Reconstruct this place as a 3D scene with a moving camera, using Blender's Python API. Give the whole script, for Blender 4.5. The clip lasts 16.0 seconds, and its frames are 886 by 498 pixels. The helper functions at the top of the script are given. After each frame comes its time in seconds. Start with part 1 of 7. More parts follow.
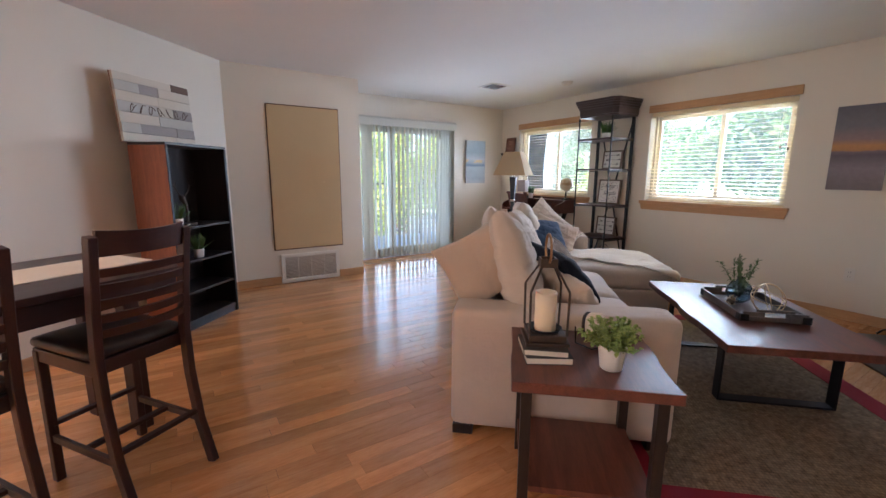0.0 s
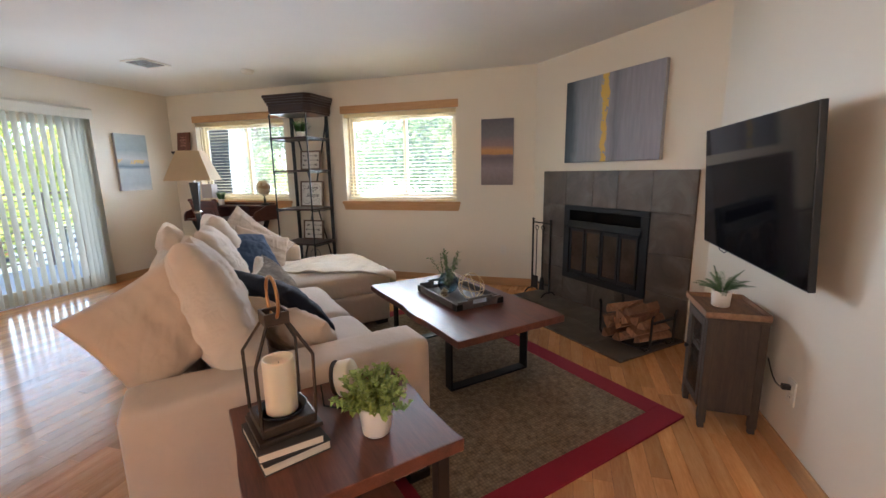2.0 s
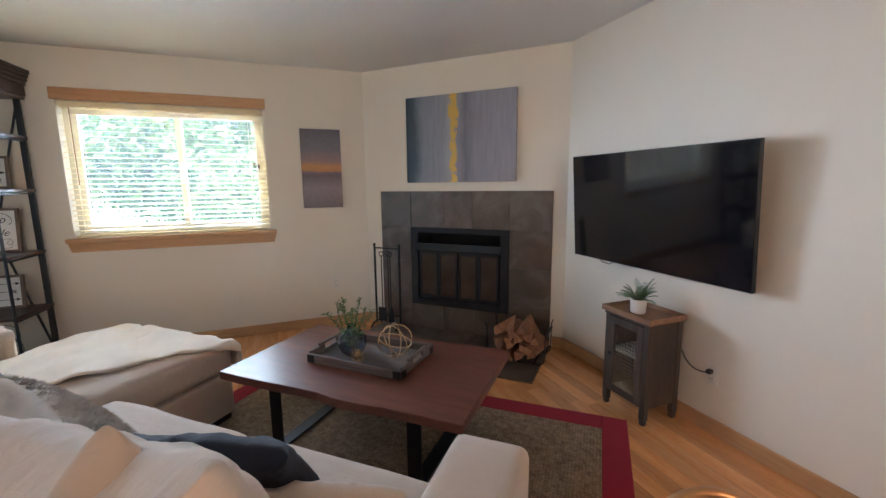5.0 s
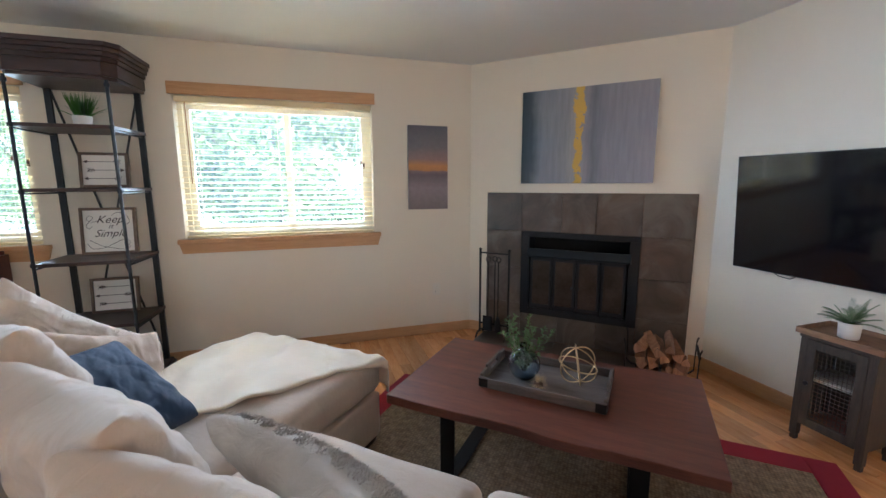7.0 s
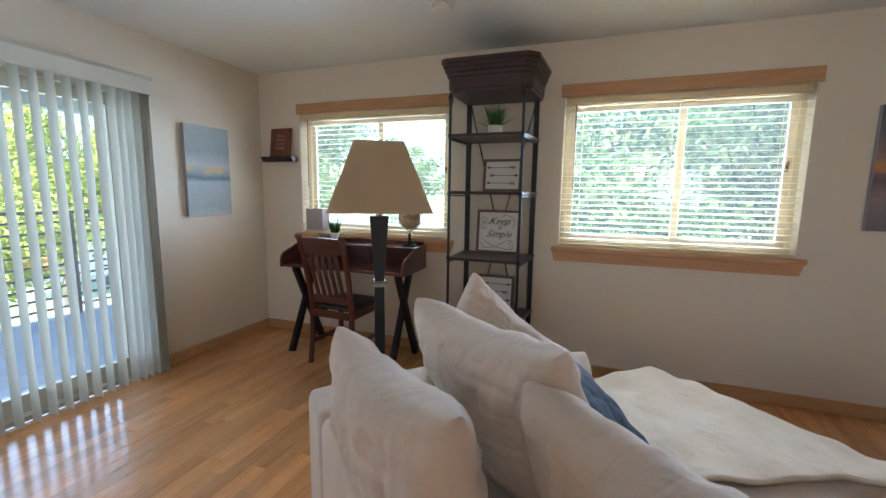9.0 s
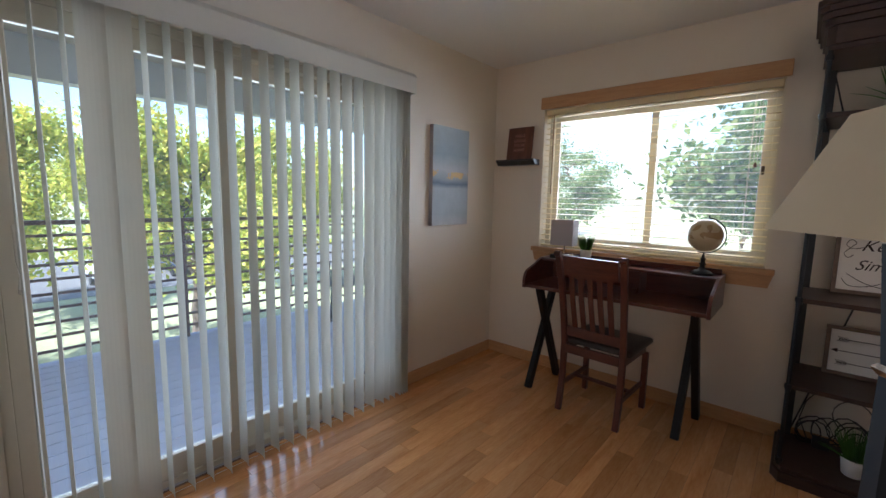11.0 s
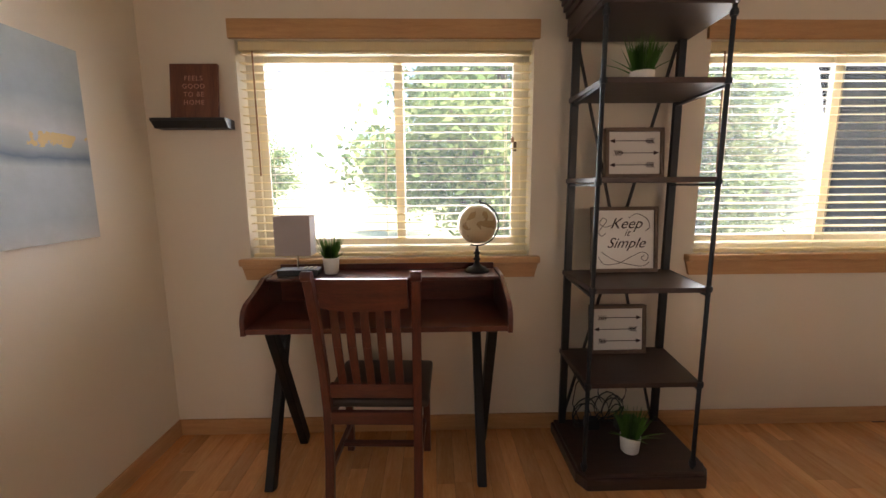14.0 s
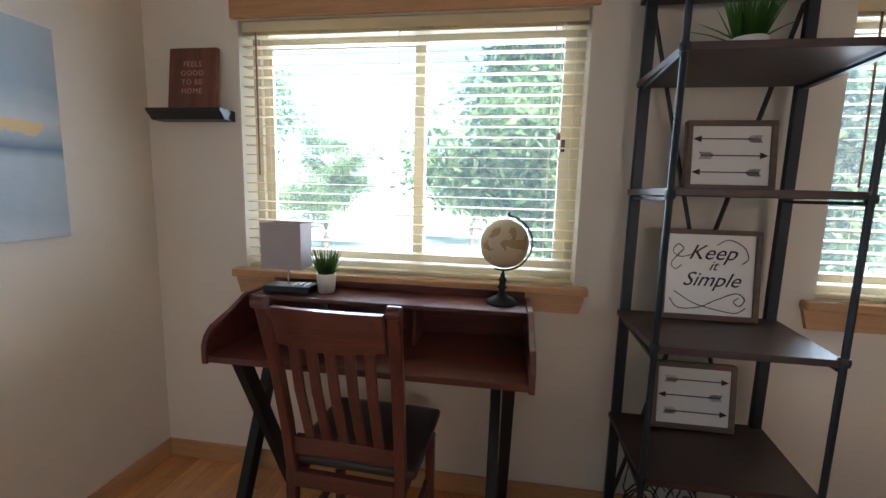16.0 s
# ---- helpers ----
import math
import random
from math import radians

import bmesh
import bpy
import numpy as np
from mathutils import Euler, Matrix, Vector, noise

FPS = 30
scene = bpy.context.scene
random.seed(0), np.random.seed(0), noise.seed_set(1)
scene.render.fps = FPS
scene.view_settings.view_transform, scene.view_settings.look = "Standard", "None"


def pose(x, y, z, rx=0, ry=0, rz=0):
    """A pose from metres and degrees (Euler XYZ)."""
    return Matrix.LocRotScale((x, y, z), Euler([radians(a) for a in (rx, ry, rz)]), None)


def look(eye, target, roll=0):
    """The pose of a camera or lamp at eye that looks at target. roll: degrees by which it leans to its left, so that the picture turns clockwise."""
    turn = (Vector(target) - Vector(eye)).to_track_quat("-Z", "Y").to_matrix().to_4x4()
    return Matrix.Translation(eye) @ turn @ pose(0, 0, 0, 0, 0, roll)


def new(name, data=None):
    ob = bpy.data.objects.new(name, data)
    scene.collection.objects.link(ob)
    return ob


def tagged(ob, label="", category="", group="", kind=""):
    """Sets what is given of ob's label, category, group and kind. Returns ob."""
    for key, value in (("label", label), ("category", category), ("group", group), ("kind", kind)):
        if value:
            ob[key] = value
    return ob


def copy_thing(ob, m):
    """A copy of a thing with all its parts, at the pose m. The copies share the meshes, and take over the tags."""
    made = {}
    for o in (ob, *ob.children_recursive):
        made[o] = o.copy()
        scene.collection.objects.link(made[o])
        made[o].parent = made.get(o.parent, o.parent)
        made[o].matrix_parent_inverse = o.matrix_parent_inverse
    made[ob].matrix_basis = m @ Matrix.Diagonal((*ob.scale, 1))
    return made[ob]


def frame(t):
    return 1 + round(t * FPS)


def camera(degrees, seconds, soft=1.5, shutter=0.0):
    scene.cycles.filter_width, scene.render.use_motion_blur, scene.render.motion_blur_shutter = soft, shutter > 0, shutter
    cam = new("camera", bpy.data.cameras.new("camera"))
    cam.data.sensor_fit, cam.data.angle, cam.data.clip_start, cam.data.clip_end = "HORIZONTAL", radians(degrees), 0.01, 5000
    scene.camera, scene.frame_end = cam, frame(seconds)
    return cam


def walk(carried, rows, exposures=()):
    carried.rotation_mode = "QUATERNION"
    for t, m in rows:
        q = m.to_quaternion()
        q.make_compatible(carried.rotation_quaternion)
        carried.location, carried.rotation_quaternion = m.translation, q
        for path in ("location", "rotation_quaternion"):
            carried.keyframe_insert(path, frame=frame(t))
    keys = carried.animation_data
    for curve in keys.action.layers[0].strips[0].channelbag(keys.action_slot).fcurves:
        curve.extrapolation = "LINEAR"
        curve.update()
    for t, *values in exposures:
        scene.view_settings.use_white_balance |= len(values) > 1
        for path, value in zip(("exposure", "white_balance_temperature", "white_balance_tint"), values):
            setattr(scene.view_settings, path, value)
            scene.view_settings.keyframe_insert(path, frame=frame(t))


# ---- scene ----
cam = camera(94.4, 16.0)
PATH = [
    (0, (5.832, -5.041, 1.287), (4.18, -3.971, 0.933), 0.3),
    (0.5, (5.812, -5.015, 1.277), (4.413, -3.632, 0.917), 0.2),
    (1, (5.725, -4.942, 1.297), (4.595, -3.334, 0.926), -0.1),
    (1.5, (5.606, -4.814, 1.322), (4.76, -3.04, 0.95), -0.5),
    (2, (5.488, -4.725, 1.33), (4.92, -2.843, 0.961), -0.9),
    (2.5, (5.288, -4.674, 1.338), (4.997, -2.728, 0.979), -1.3),
    (3, (5.112, -4.615, 1.348), (5.078, -2.645, 1.002), -1.3),
    (3.5, (4.935, -4.47, 1.357), (5.132, -2.508, 1.023), -1.3),
    (4, (4.764, -4.345, 1.367), (5.154, -2.411, 1.042), -1.2),
    (4.2, (4.688, -4.304, 1.369), (5.16, -2.387, 1.049), -1.1),
    (6.3, (3.934, -3.749, 1.38), (4.764, -1.955, 1.076), -0.2),
    (6.5, (3.886, -3.706, 1.383), (4.647, -1.883, 1.075), -0.2),
    (7, (3.707, -3.587, 1.398), (4.315, -1.708, 1.085), -0.2),
    (7.5, (3.582, -3.428, 1.398), (3.931, -1.483, 1.093), 0.1),
    (8, (3.433, -3.301, 1.424), (3.483, -1.326, 1.108), 0.5),
    (8.5, (3.241, -3.229, 1.381), (2.929, -1.274, 1.094), 0.5),
    (9, (3.026, -3.177, 1.364), (2.347, -1.315, 1.094), 0.8),
    (9.5, (2.81, -3.11, 1.385), (1.805, -1.404, 1.103), 1.1),
    (10, (2.576, -3.046, 1.377), (1.321, -1.512, 1.109), 1.3),
    (10.2, (2.48, -3.048, 1.347), (1.149, -1.576, 1.094), 1.1),
    (12.3, (1.582, -2.674, 1.35), (0.665, -0.917, 1.082), 0.3),
    (12.5, (1.565, -2.591, 1.37), (0.802, -0.764, 1.083), -0.4),
    (13, (1.462, -2.426, 1.367), (1.094, -0.482, 1.074), -0.7),
    (13.5, (1.393, -2.297, 1.367), (1.351, -0.32, 1.063), -1.0),
    (14, (1.408, -2.125, 1.348), (1.453, -0.149, 1.046), -0.4),
    (14.5, (1.503, -1.916, 1.357), (1.442, 0.062, 1.064), 0.5),
    (15, (1.576, -1.786, 1.355), (1.394, 0.183, 1.059), 1.1),
    (15.5, (1.605, -1.719, 1.351), (1.348, 0.244, 1.069), 1.5),
    (16, (1.62, -1.703, 1.348), (1.329, 0.257, 1.077), 1.5),
]
walk(cam, [(t, look(eye, target, roll)) for t, eye, target, roll in PATH], [(0.0, 2.15, 5400, 16), (0.5, 2.32, 5400, 17), (1.5, 2.35, 5400, 13), (2.5, 2.35, 6200, 12), (3.5, 2.3, 5750, 12), (6.5, 2.5, 5300, 9), (7.5, 2.42, 5200, 9), (8.5, 2.27, 5300, 9), (9.0, 1.97, 5350, 9), (10.2, 1.5, 5600, 16), (12.5, 1.25, 6300, 18), (13.0, 1.55, 6900, 20), (14.0, 1.85, 6900, 22), (16.0, 1.9, 5400, 13)])

# ---- world and light ----
SUN_EL, SUN_AZ = radians(48), radians(150)  # azimuth measured clockwise from north (+y)
world = bpy.data.worlds.new("sky")
scene.world = world
world.use_nodes = True
wn = world.node_tree
sky = wn.nodes.new("ShaderNodeTexSky")
sky.sky_type, sky.sun_disc, sky.sun_elevation, sky.sun_rotation = "NISHITA", False, SUN_EL, SUN_AZ
wn.links.new(sky.outputs[0], wn.nodes["Background"].inputs[0])
wn.nodes["Background"].inputs[1].default_value = 0.15
sun = new("sun", bpy.data.lights.new("sun", "SUN"))
sun.data.energy, sun.data.angle, sun.data.color = 5.0, radians(0.5), (1.0, 0.95, 0.86)
sun.matrix_world = look((0, 0, 0), (-math.sin(SUN_AZ) * math.cos(SUN_EL), -math.cos(SUN_AZ) * math.cos(SUN_EL), -math.sin(SUN_EL)))


def daylight(name, centre, toward, w, h, watts, colour=(0.86, 0.93, 1.0)):
    """A lamp in an opening, standing in for the sky's light that comes in there."""
    d = bpy.data.lights.new(name, "AREA")
    d.shape, d.size, d.size_y, d.energy, d.color = "RECTANGLE", w, h, watts, colour
    ob = new(name, d)
    ob.matrix_world = look(centre, toward)
    return ob


daylight("daylight_window", (1.18, 0.30, 1.52), (1.18, -1, 1.50), 2.0, 1.3, 31)
daylight("daylight_window_east", (3.51, 0.30, 1.52), (3.51, -1, 1.46), 2.0, 1.3, 47)
daylight("daylight_door", (-0.32, -2.08, 1.02), (1, -2.08, 1.0), 1.78, 1.98, 10)
# unseen fill lamp at an added opening, brightens the south side
daylight("fill_south", (5.2, -9.85, 1.5), (5.2, -6, 1.35), 1.2, 1.0, 6, (0.95, 0.97, 1.0))


bulb_light = new("chandelier_light", bpy.data.lights.new("chandelier_light", "POINT"))
bulb_light.data.energy, bulb_light.data.color, bulb_light.data.shadow_soft_size = 20, (1.0, 0.66, 0.38), 0.16
bulb_light.location = (4.1, -8.4, 2.0)


# ---- materials ----
def nodes_of(name, rough=0.5, metal=0.0):
    m = bpy.data.materials.new(name)
    m.use_nodes = True
    b = m.node_tree.nodes["Principled BSDF"]
    b.inputs["Roughness"].default_value, b.inputs["Metallic"].default_value = rough, metal
    return m, m.node_tree.nodes, m.node_tree.links, b


def tex(n, l, stretch=(1, 1, 1), vary=True):
    """Object coordinates, stretched, shifted by each object's own random number."""
    tc, mp = n.new("ShaderNodeTexCoord"), n.new("ShaderNodeMapping")
    mp.inputs["Scale"].default_value = stretch
    l.new(tc.outputs["Object"], mp.inputs["Vector"])
    if vary:
        info, mul = n.new("ShaderNodeObjectInfo"), n.new("ShaderNodeMath")
        mul.operation = "MULTIPLY"
        mul.inputs[1].default_value = 37.0
        l.new(info.outputs["Random"], mul.inputs[0])
        l.new(mul.outputs[0], mp.inputs["Location"])
    return mp.outputs[0]


def noise_tex(n, l, vec, scale, detail=4.0, rough=0.55, dist=0.0):
    t = n.new("ShaderNodeTexNoise")
    t.inputs["Scale"].default_value, t.inputs["Detail"].default_value = scale, detail
    t.inputs["Roughness"].default_value, t.inputs["Distortion"].default_value = rough, dist
    l.new(vec, t.inputs["Vector"])
    return t.outputs["Fac"]


def ramp(n, l, fac, stops):
    r = n.new("ShaderNodeValToRGB")
    e = r.color_ramp.elements
    while len(e) < len(stops):
        e.new(0.5)
    for el, (p, c) in zip(e, stops):
        el.position, el.color = p, (*c, 1)
    l.new(fac, r.inputs[0])
    return r.outputs[0]


def mixc(n, l, fac, a, b, mode="MIX"):
    x = n.new("ShaderNodeMix")
    x.data_type, x.blend_type = "RGBA", mode
    for sock, v in ((x.inputs[0], fac), (x.inputs[6], a), (x.inputs[7], b)):
        if isinstance(v, (int, float)):
            sock.default_value = v
        elif isinstance(v, tuple):
            sock.default_value = (*v, 1)
        else:
            l.new(v, sock)
    return x.outputs[2]


def bump(n, l, b, height, strength, dist=0.002):
    k = n.new("ShaderNodeBump")
    k.inputs["Strength"].default_value, k.inputs["Distance"].default_value = strength, dist
    l.new(height, k.inputs["Height"])
    l.new(k.outputs[0], b.inputs["Normal"])


def rough_from(n, l, b, fac, lo, hi):
    mr = n.new("ShaderNodeMapRange")
    mr.inputs["To Min"].default_value, mr.inputs["To Max"].default_value = lo, hi
    l.new(fac, mr.inputs[0])
    l.new(mr.outputs[0], b.inputs["Roughness"])


def paint(name, c, rough=0.6, metal=0.0, spread=0.08, fine=60, coarse=2.5, relief=0.15, dist=0.001, vary=True, stretch=(1, 1, 1)):
    """A plain finish with two scales of slight variation and a fine relief."""
    m, n, l, b = nodes_of(name, rough, metal)
    v = tex(n, l, stretch, vary)
    big, small = noise_tex(n, l, v, coarse, 3), noise_tex(n, l, v, fine, 4)
    lo, hi = tuple(x * (1 - spread) for x in c), tuple(min(1, x * (1 + spread)) for x in c)
    col = ramp(n, l, big, [(0.3, lo), (0.7, hi)])
    col = mixc(n, l, 0.25, col, ramp(n, l, small, [(0.3, lo), (0.7, hi)]))
    l.new(col, b.inputs["Base Color"])
    rough_from(n, l, b, big, max(0.02, rough - 0.06), min(1, rough + 0.06))
    bump(n, l, b, small, relief, dist)
    return m


def wood(name, dark, mid, light, along=(1, 12, 12), scale=3.0, rough=0.4, random_tone=0.0, relief=0.1, coat=0.0, island=False):
    m, n, l, b = nodes_of(name, rough)
    v = tex(n, l, along, not island)
    if island:
        geo, add = n.new("ShaderNodeNewGeometry"), n.new("ShaderNodeVectorMath")
        mul = n.new("ShaderNodeMath")
        mul.operation = "MULTIPLY"
        mul.inputs[1].default_value = 37.0
        l.new(geo.outputs["Random Per Island"], mul.inputs[0])
        l.new(v, add.inputs[0])
        l.new(mul.outputs[0], add.inputs[1])
        v = add.outputs[0]
    g = noise_tex(n, l, v, scale, 6, 0.6, 0.6)
    fine = noise_tex(n, l, v, scale * 9, 3, 0.6)
    col = ramp(n, l, g, [(0.25, dark), (0.5, mid), (0.75, light)])
    col = mixc(n, l, 0.3, col, ramp(n, l, fine, [(0.3, dark), (0.7, light)]))
    if random_tone:
        source = geo.outputs["Random Per Island"] if island else n.new("ShaderNodeObjectInfo").outputs["Random"]
        tone = ramp(n, l, source, [(0.0, (1 - random_tone,) * 3), (0.5, (1, 1, 1)), (1.0, (1 + random_tone, 1 + random_tone * 0.8, 1 + random_tone * 0.5))])
        col = mixc(n, l, 1.0, col, tone, "MULTIPLY")
    l.new(col, b.inputs["Base Color"])
    rough_from(n, l, b, g, rough - 0.08, rough + 0.1)
    bump(n, l, b, fine, relief, 0.0006)
    if coat:
        b.inputs["Coat Weight"].default_value, b.inputs["Coat Roughness"].default_value = coat, 0.12
    return m


def fabric(name, c, spread=0.06, weave=900, relief=0.35, rough=0.9, crease=0.0):
    m, n, l, b = nodes_of(name, rough)
    v = tex(n, l)
    big = noise_tex(n, l, v, 5, 4)
    lo, hi = tuple(x * (1 - spread) for x in c), tuple(min(1, x * (1 + spread)) for x in c)
    l.new(ramp(n, l, big, [(0.3, lo), (0.7, hi)]), b.inputs["Base Color"])
    w = noise_tex(n, l, v, weave, 2)
    f = noise_tex(n, l, v, 14, 5, 0.6, 0.8)
    mx = n.new("ShaderNodeMath")
    mx.operation = "ADD"
    mw = n.new("ShaderNodeMath")
    mw.operation = "MULTIPLY"
    mw.inputs[1].default_value = 0.15
    l.new(w, mw.inputs[0])
    l.new(mw.outputs[0], mx.inputs[0])
    l.new(f, mx.inputs[1])
    h = mx.outputs[0]
    if crease:
        for st, sc in (((1, 1, 3.2), 5.0), ((3.0, 1, 1), 6.0)):
            c_ = noise_tex(n, l, tex(n, l, st), sc, 2, 0.5, 0.6)
            r_ = ramp(n, l, c_, [(0.40, (1, 1, 1)), (0.49, (0, 0, 0)), (0.51, (0, 0, 0)), (0.62, (1, 1, 1))])
            ad, ml = n.new("ShaderNodeMath"), n.new("ShaderNodeMath")
            ad.operation, ml.operation = "ADD", "MULTIPLY"
            ml.inputs[1].default_value = crease
            l.new(r_, ml.inputs[0])
            l.new(ml.outputs[0], ad.inputs[0])
            l.new(h, ad.inputs[1])
            h = ad.outputs[0]
    bump(n, l, b, h, relief, 0.012)
    b.inputs["Sheen Weight"].default_value = 0.25
    return m


def glass(name, tint=(1, 1, 1), rough=0.0, thin=True, haze=0.006):
    m, n, l, b = nodes_of(name)
    if thin:
        out = n["Material Output"]
        tr, gl, fr, mx = n.new("ShaderNodeBsdfTransparent"), n.new("ShaderNodeBsdfGlossy"), n.new("ShaderNodeFresnel"), n.new("ShaderNodeMixShader")
        tr.inputs[0].default_value, gl.inputs["Roughness"].default_value, fr.inputs[0].default_value = (*tint, 1), 0.01, 1.45
        l.new(fr.outputs[0], mx.inputs[0])
        # the glare's pale haze over the outdoor view is mixed into the glass
        haze_glow, veil = n.new("ShaderNodeBsdfTranslucent"), n.new("ShaderNodeMixShader")
        haze_glow.inputs[0].default_value, veil.inputs[0].default_value = (0.8, 0.9, 0.95, 1), haze
        l.new(tr.outputs[0], veil.inputs[1])
        l.new(haze_glow.outputs[0], veil.inputs[2])
        l.new(veil.outputs[0], mx.inputs[1])
        l.new(gl.outputs[0], mx.inputs[2])
        l.new(mx.outputs[0], out.inputs[0])
    else:
        b.inputs["Transmission Weight"].default_value = 1.0
        b.inputs["Roughness"].default_value = rough
        b.inputs["Base Color"].default_value = (*tint, 1)
    return m


M_WALL = paint("cream wall paint", (0.74, 0.675, 0.565), 0.62, spread=0.02, fine=140, coarse=1.2, relief=0.25, dist=0.0012, vary=False)
M_CEIL = paint("ceiling paint", (0.78, 0.77, 0.75), 0.9, spread=0.015, fine=90, relief=0.35, dist=0.002, vary=False)
M_TRIM = wood("honey oak trim", (0.42, 0.22, 0.09), (0.52, 0.29, 0.13), (0.6, 0.36, 0.17), (1.2, 14, 14), 4, 0.38)
M_TRIM_Y = wood("honey oak trim crosswise", (0.42, 0.22, 0.09), (0.52, 0.29, 0.13), (0.6, 0.36, 0.17), (14, 1.2, 14), 4, 0.38)
M_FLOOR = wood("oak floorboard", (0.47, 0.19, 0.06), (0.65, 0.31, 0.115), (0.76, 0.42, 0.18), (7, 0.9, 7), 1.8, 0.19, random_tone=0.2, relief=0.05, coat=0.6)
M_FLOORJ = wood("oak floorboard joined", (0.47, 0.19, 0.06), (0.65, 0.31, 0.115), (0.76, 0.42, 0.18), (7, 0.9, 7), 1.8, 0.19, random_tone=0.2, relief=0.05, coat=0.6, island=True)
M_GAP = paint("dark floor gap", (0.12, 0.06, 0.03), 0.7)
M_SOFA = fabric("cream linen upholstery", (0.56, 0.45, 0.355), crease=0.12)
M_PILLOW = fabric("cream cotton", (0.63, 0.52, 0.415), relief=0.6, crease=0.18)
M_BEIGE = fabric("warm beige cotton", (0.54, 0.41, 0.30), relief=0.3, crease=0.1)
M_NAVY = fabric("navy cotton", (0.006, 0.007, 0.016), relief=0.4)
M_NAVY.node_tree.nodes["Principled BSDF"].inputs["Sheen Weight"].default_value = 0.05
M_BLUE = fabric("slate blue cotton", (0.022, 0.042, 0.085), relief=0.4)
M_BLUE.node_tree.nodes["Principled BSDF"].inputs["Sheen Weight"].default_value = 0.08
M_THROW = fabric("cream fleece throw", (0.82, 0.70, 0.55), relief=0.5, crease=0.12)
M_FURC = fabric("grey and cream plush", (0.6, 0.53, 0.45), spread=0.2, relief=1.0)
M_FUR = fabric("grey brown plush tufts", (0.52, 0.46, 0.40), spread=0.35, relief=1.0)
M_WALNUT = wood("reddish walnut", (0.062, 0.017, 0.011), (0.135, 0.042, 0.025), (0.22, 0.075, 0.043), (11, 0.9, 11), 2.0, 0.40, relief=0.02, coat=0.12)
M_CHERRY = wood("dark cherry wood", (0.034, 0.008, 0.006), (0.085, 0.020, 0.013), (0.15, 0.038, 0.022), (1.3, 12, 12), 3, 0.3, coat=0.25)
M_CHERRY_Z = wood("dark cherry wood upright", (0.034, 0.008, 0.006), (0.085, 0.020, 0.013), (0.15, 0.038, 0.022), (12, 12, 1.3), 3, 0.32, coat=0.25)
M_DINING = wood("very dark cherry wood", (0.013, 0.003, 0.003), (0.028, 0.006, 0.005), (0.05, 0.011, 0.008), (1.3, 12, 12), 3, 0.36, coat=0.1)
M_DINING_Z = wood("very dark cherry wood upright", (0.013, 0.003, 0.003), (0.028, 0.006, 0.005), (0.05, 0.011, 0.008), (12, 12, 1.3), 3, 0.38, coat=0.1)
M_BLACKWOOD = wood("black brown wood", (0.012, 0.008, 0.007), (0.022, 0.014, 0.012), (0.035, 0.022, 0.018), (12, 12, 1.5), 3, 0.38)
M_SHELFWOOD = wood("dark brown shelf wood", (0.018, 0.009, 0.007), (0.040, 0.019, 0.014), (0.070, 0.036, 0.026), (1.4, 12, 12), 3, 0.4)
M_ORANGEWOOD = wood("reddish brown wood", (0.13, 0.035, 0.015), (0.22, 0.065, 0.025), (0.3, 0.1, 0.04), (12, 12, 1.4), 2.5, 0.35, coat=0.3)
M_CABWOOD = wood("weathered grey brown wood", (0.02, 0.013, 0.009), (0.046, 0.030, 0.020), (0.085, 0.056, 0.036), (12, 12, 1.5), 3, 0.6)
M_CABTOP = wood("rustic brown wood", (0.12, 0.06, 0.03), (0.25, 0.13, 0.065), (0.36, 0.2, 0.11), (14, 1.4, 14), 3, 0.6)
M_TRAYWOOD = wood("grey washed wood", (0.06, 0.05, 0.045), (0.12, 0.1, 0.09), (0.2, 0.17, 0.15), (14, 1.4, 14), 3, 0.6)
M_FRAMEWOOD = wood("greyed walnut frame", (0.08, 0.05, 0.035), (0.15, 0.1, 0.07), (0.22, 0.15, 0.1), (1.6, 14, 14), 3, 0.6)
M_IRON = paint("black iron", (0.009, 0.009, 0.010), 0.5, metal=0.3, spread=0.3, fine=80, relief=0.2)
M_STEEL = paint("dark gunmetal steel", (0.022, 0.026, 0.03), 0.42, metal=0.5, spread=0.2, fine=50)
M_CHROME = paint("brushed nickel", (0.55, 0.53, 0.5), 0.25, metal=1.0, spread=0.05)
M_BRONZE = paint("aged bronze", (0.085, 0.06, 0.045), 0.45, metal=0.7, spread=0.3)
M_COPPER = paint("worn copper", (0.5, 0.27, 0.12), 0.35, metal=0.9, spread=0.2)
M_BRASS = paint("pale gold metal", (0.62, 0.47, 0.27), 0.32, metal=1.0, spread=0.12)
M_WHITE = paint("white ceramic", (0.78, 0.75, 0.7), 0.3, spread=0.03)
M_VINYL = paint("ivory vinyl", (0.72, 0.66, 0.54), 0.45, spread=0.03)
M_BLIND = paint("cream blind slat", (0.80, 0.69, 0.46), 0.45, spread=0.03)
M_VANE = paint("ivory vinyl vane", (0.7, 0.68, 0.6), 0.5, spread=0.03)
M_WAX = paint("ivory wax", (0.8, 0.68, 0.5), 0.5, spread=0.04)
M_WAX.node_tree.nodes["Principled BSDF"].inputs["Subsurface Weight"].default_value = 0.25
M_WAX.node_tree.nodes["Principled BSDF"].inputs["Subsurface Radius"].default_value = (0.02, 0.012, 0.006)
M_PAPER = paint("cream paper", (0.74, 0.66, 0.53), 0.8, spread=0.05, stretch=(1, 1, 30))
M_COVER = paint("dark book cover", (0.05, 0.04, 0.035), 0.6)
M_GLASS = glass("window glass", (0.97, 0.99, 0.98), haze=0.008)
M_DOORGLASS = glass("door glass", (0.93, 0.98, 1.0), haze=0.013)
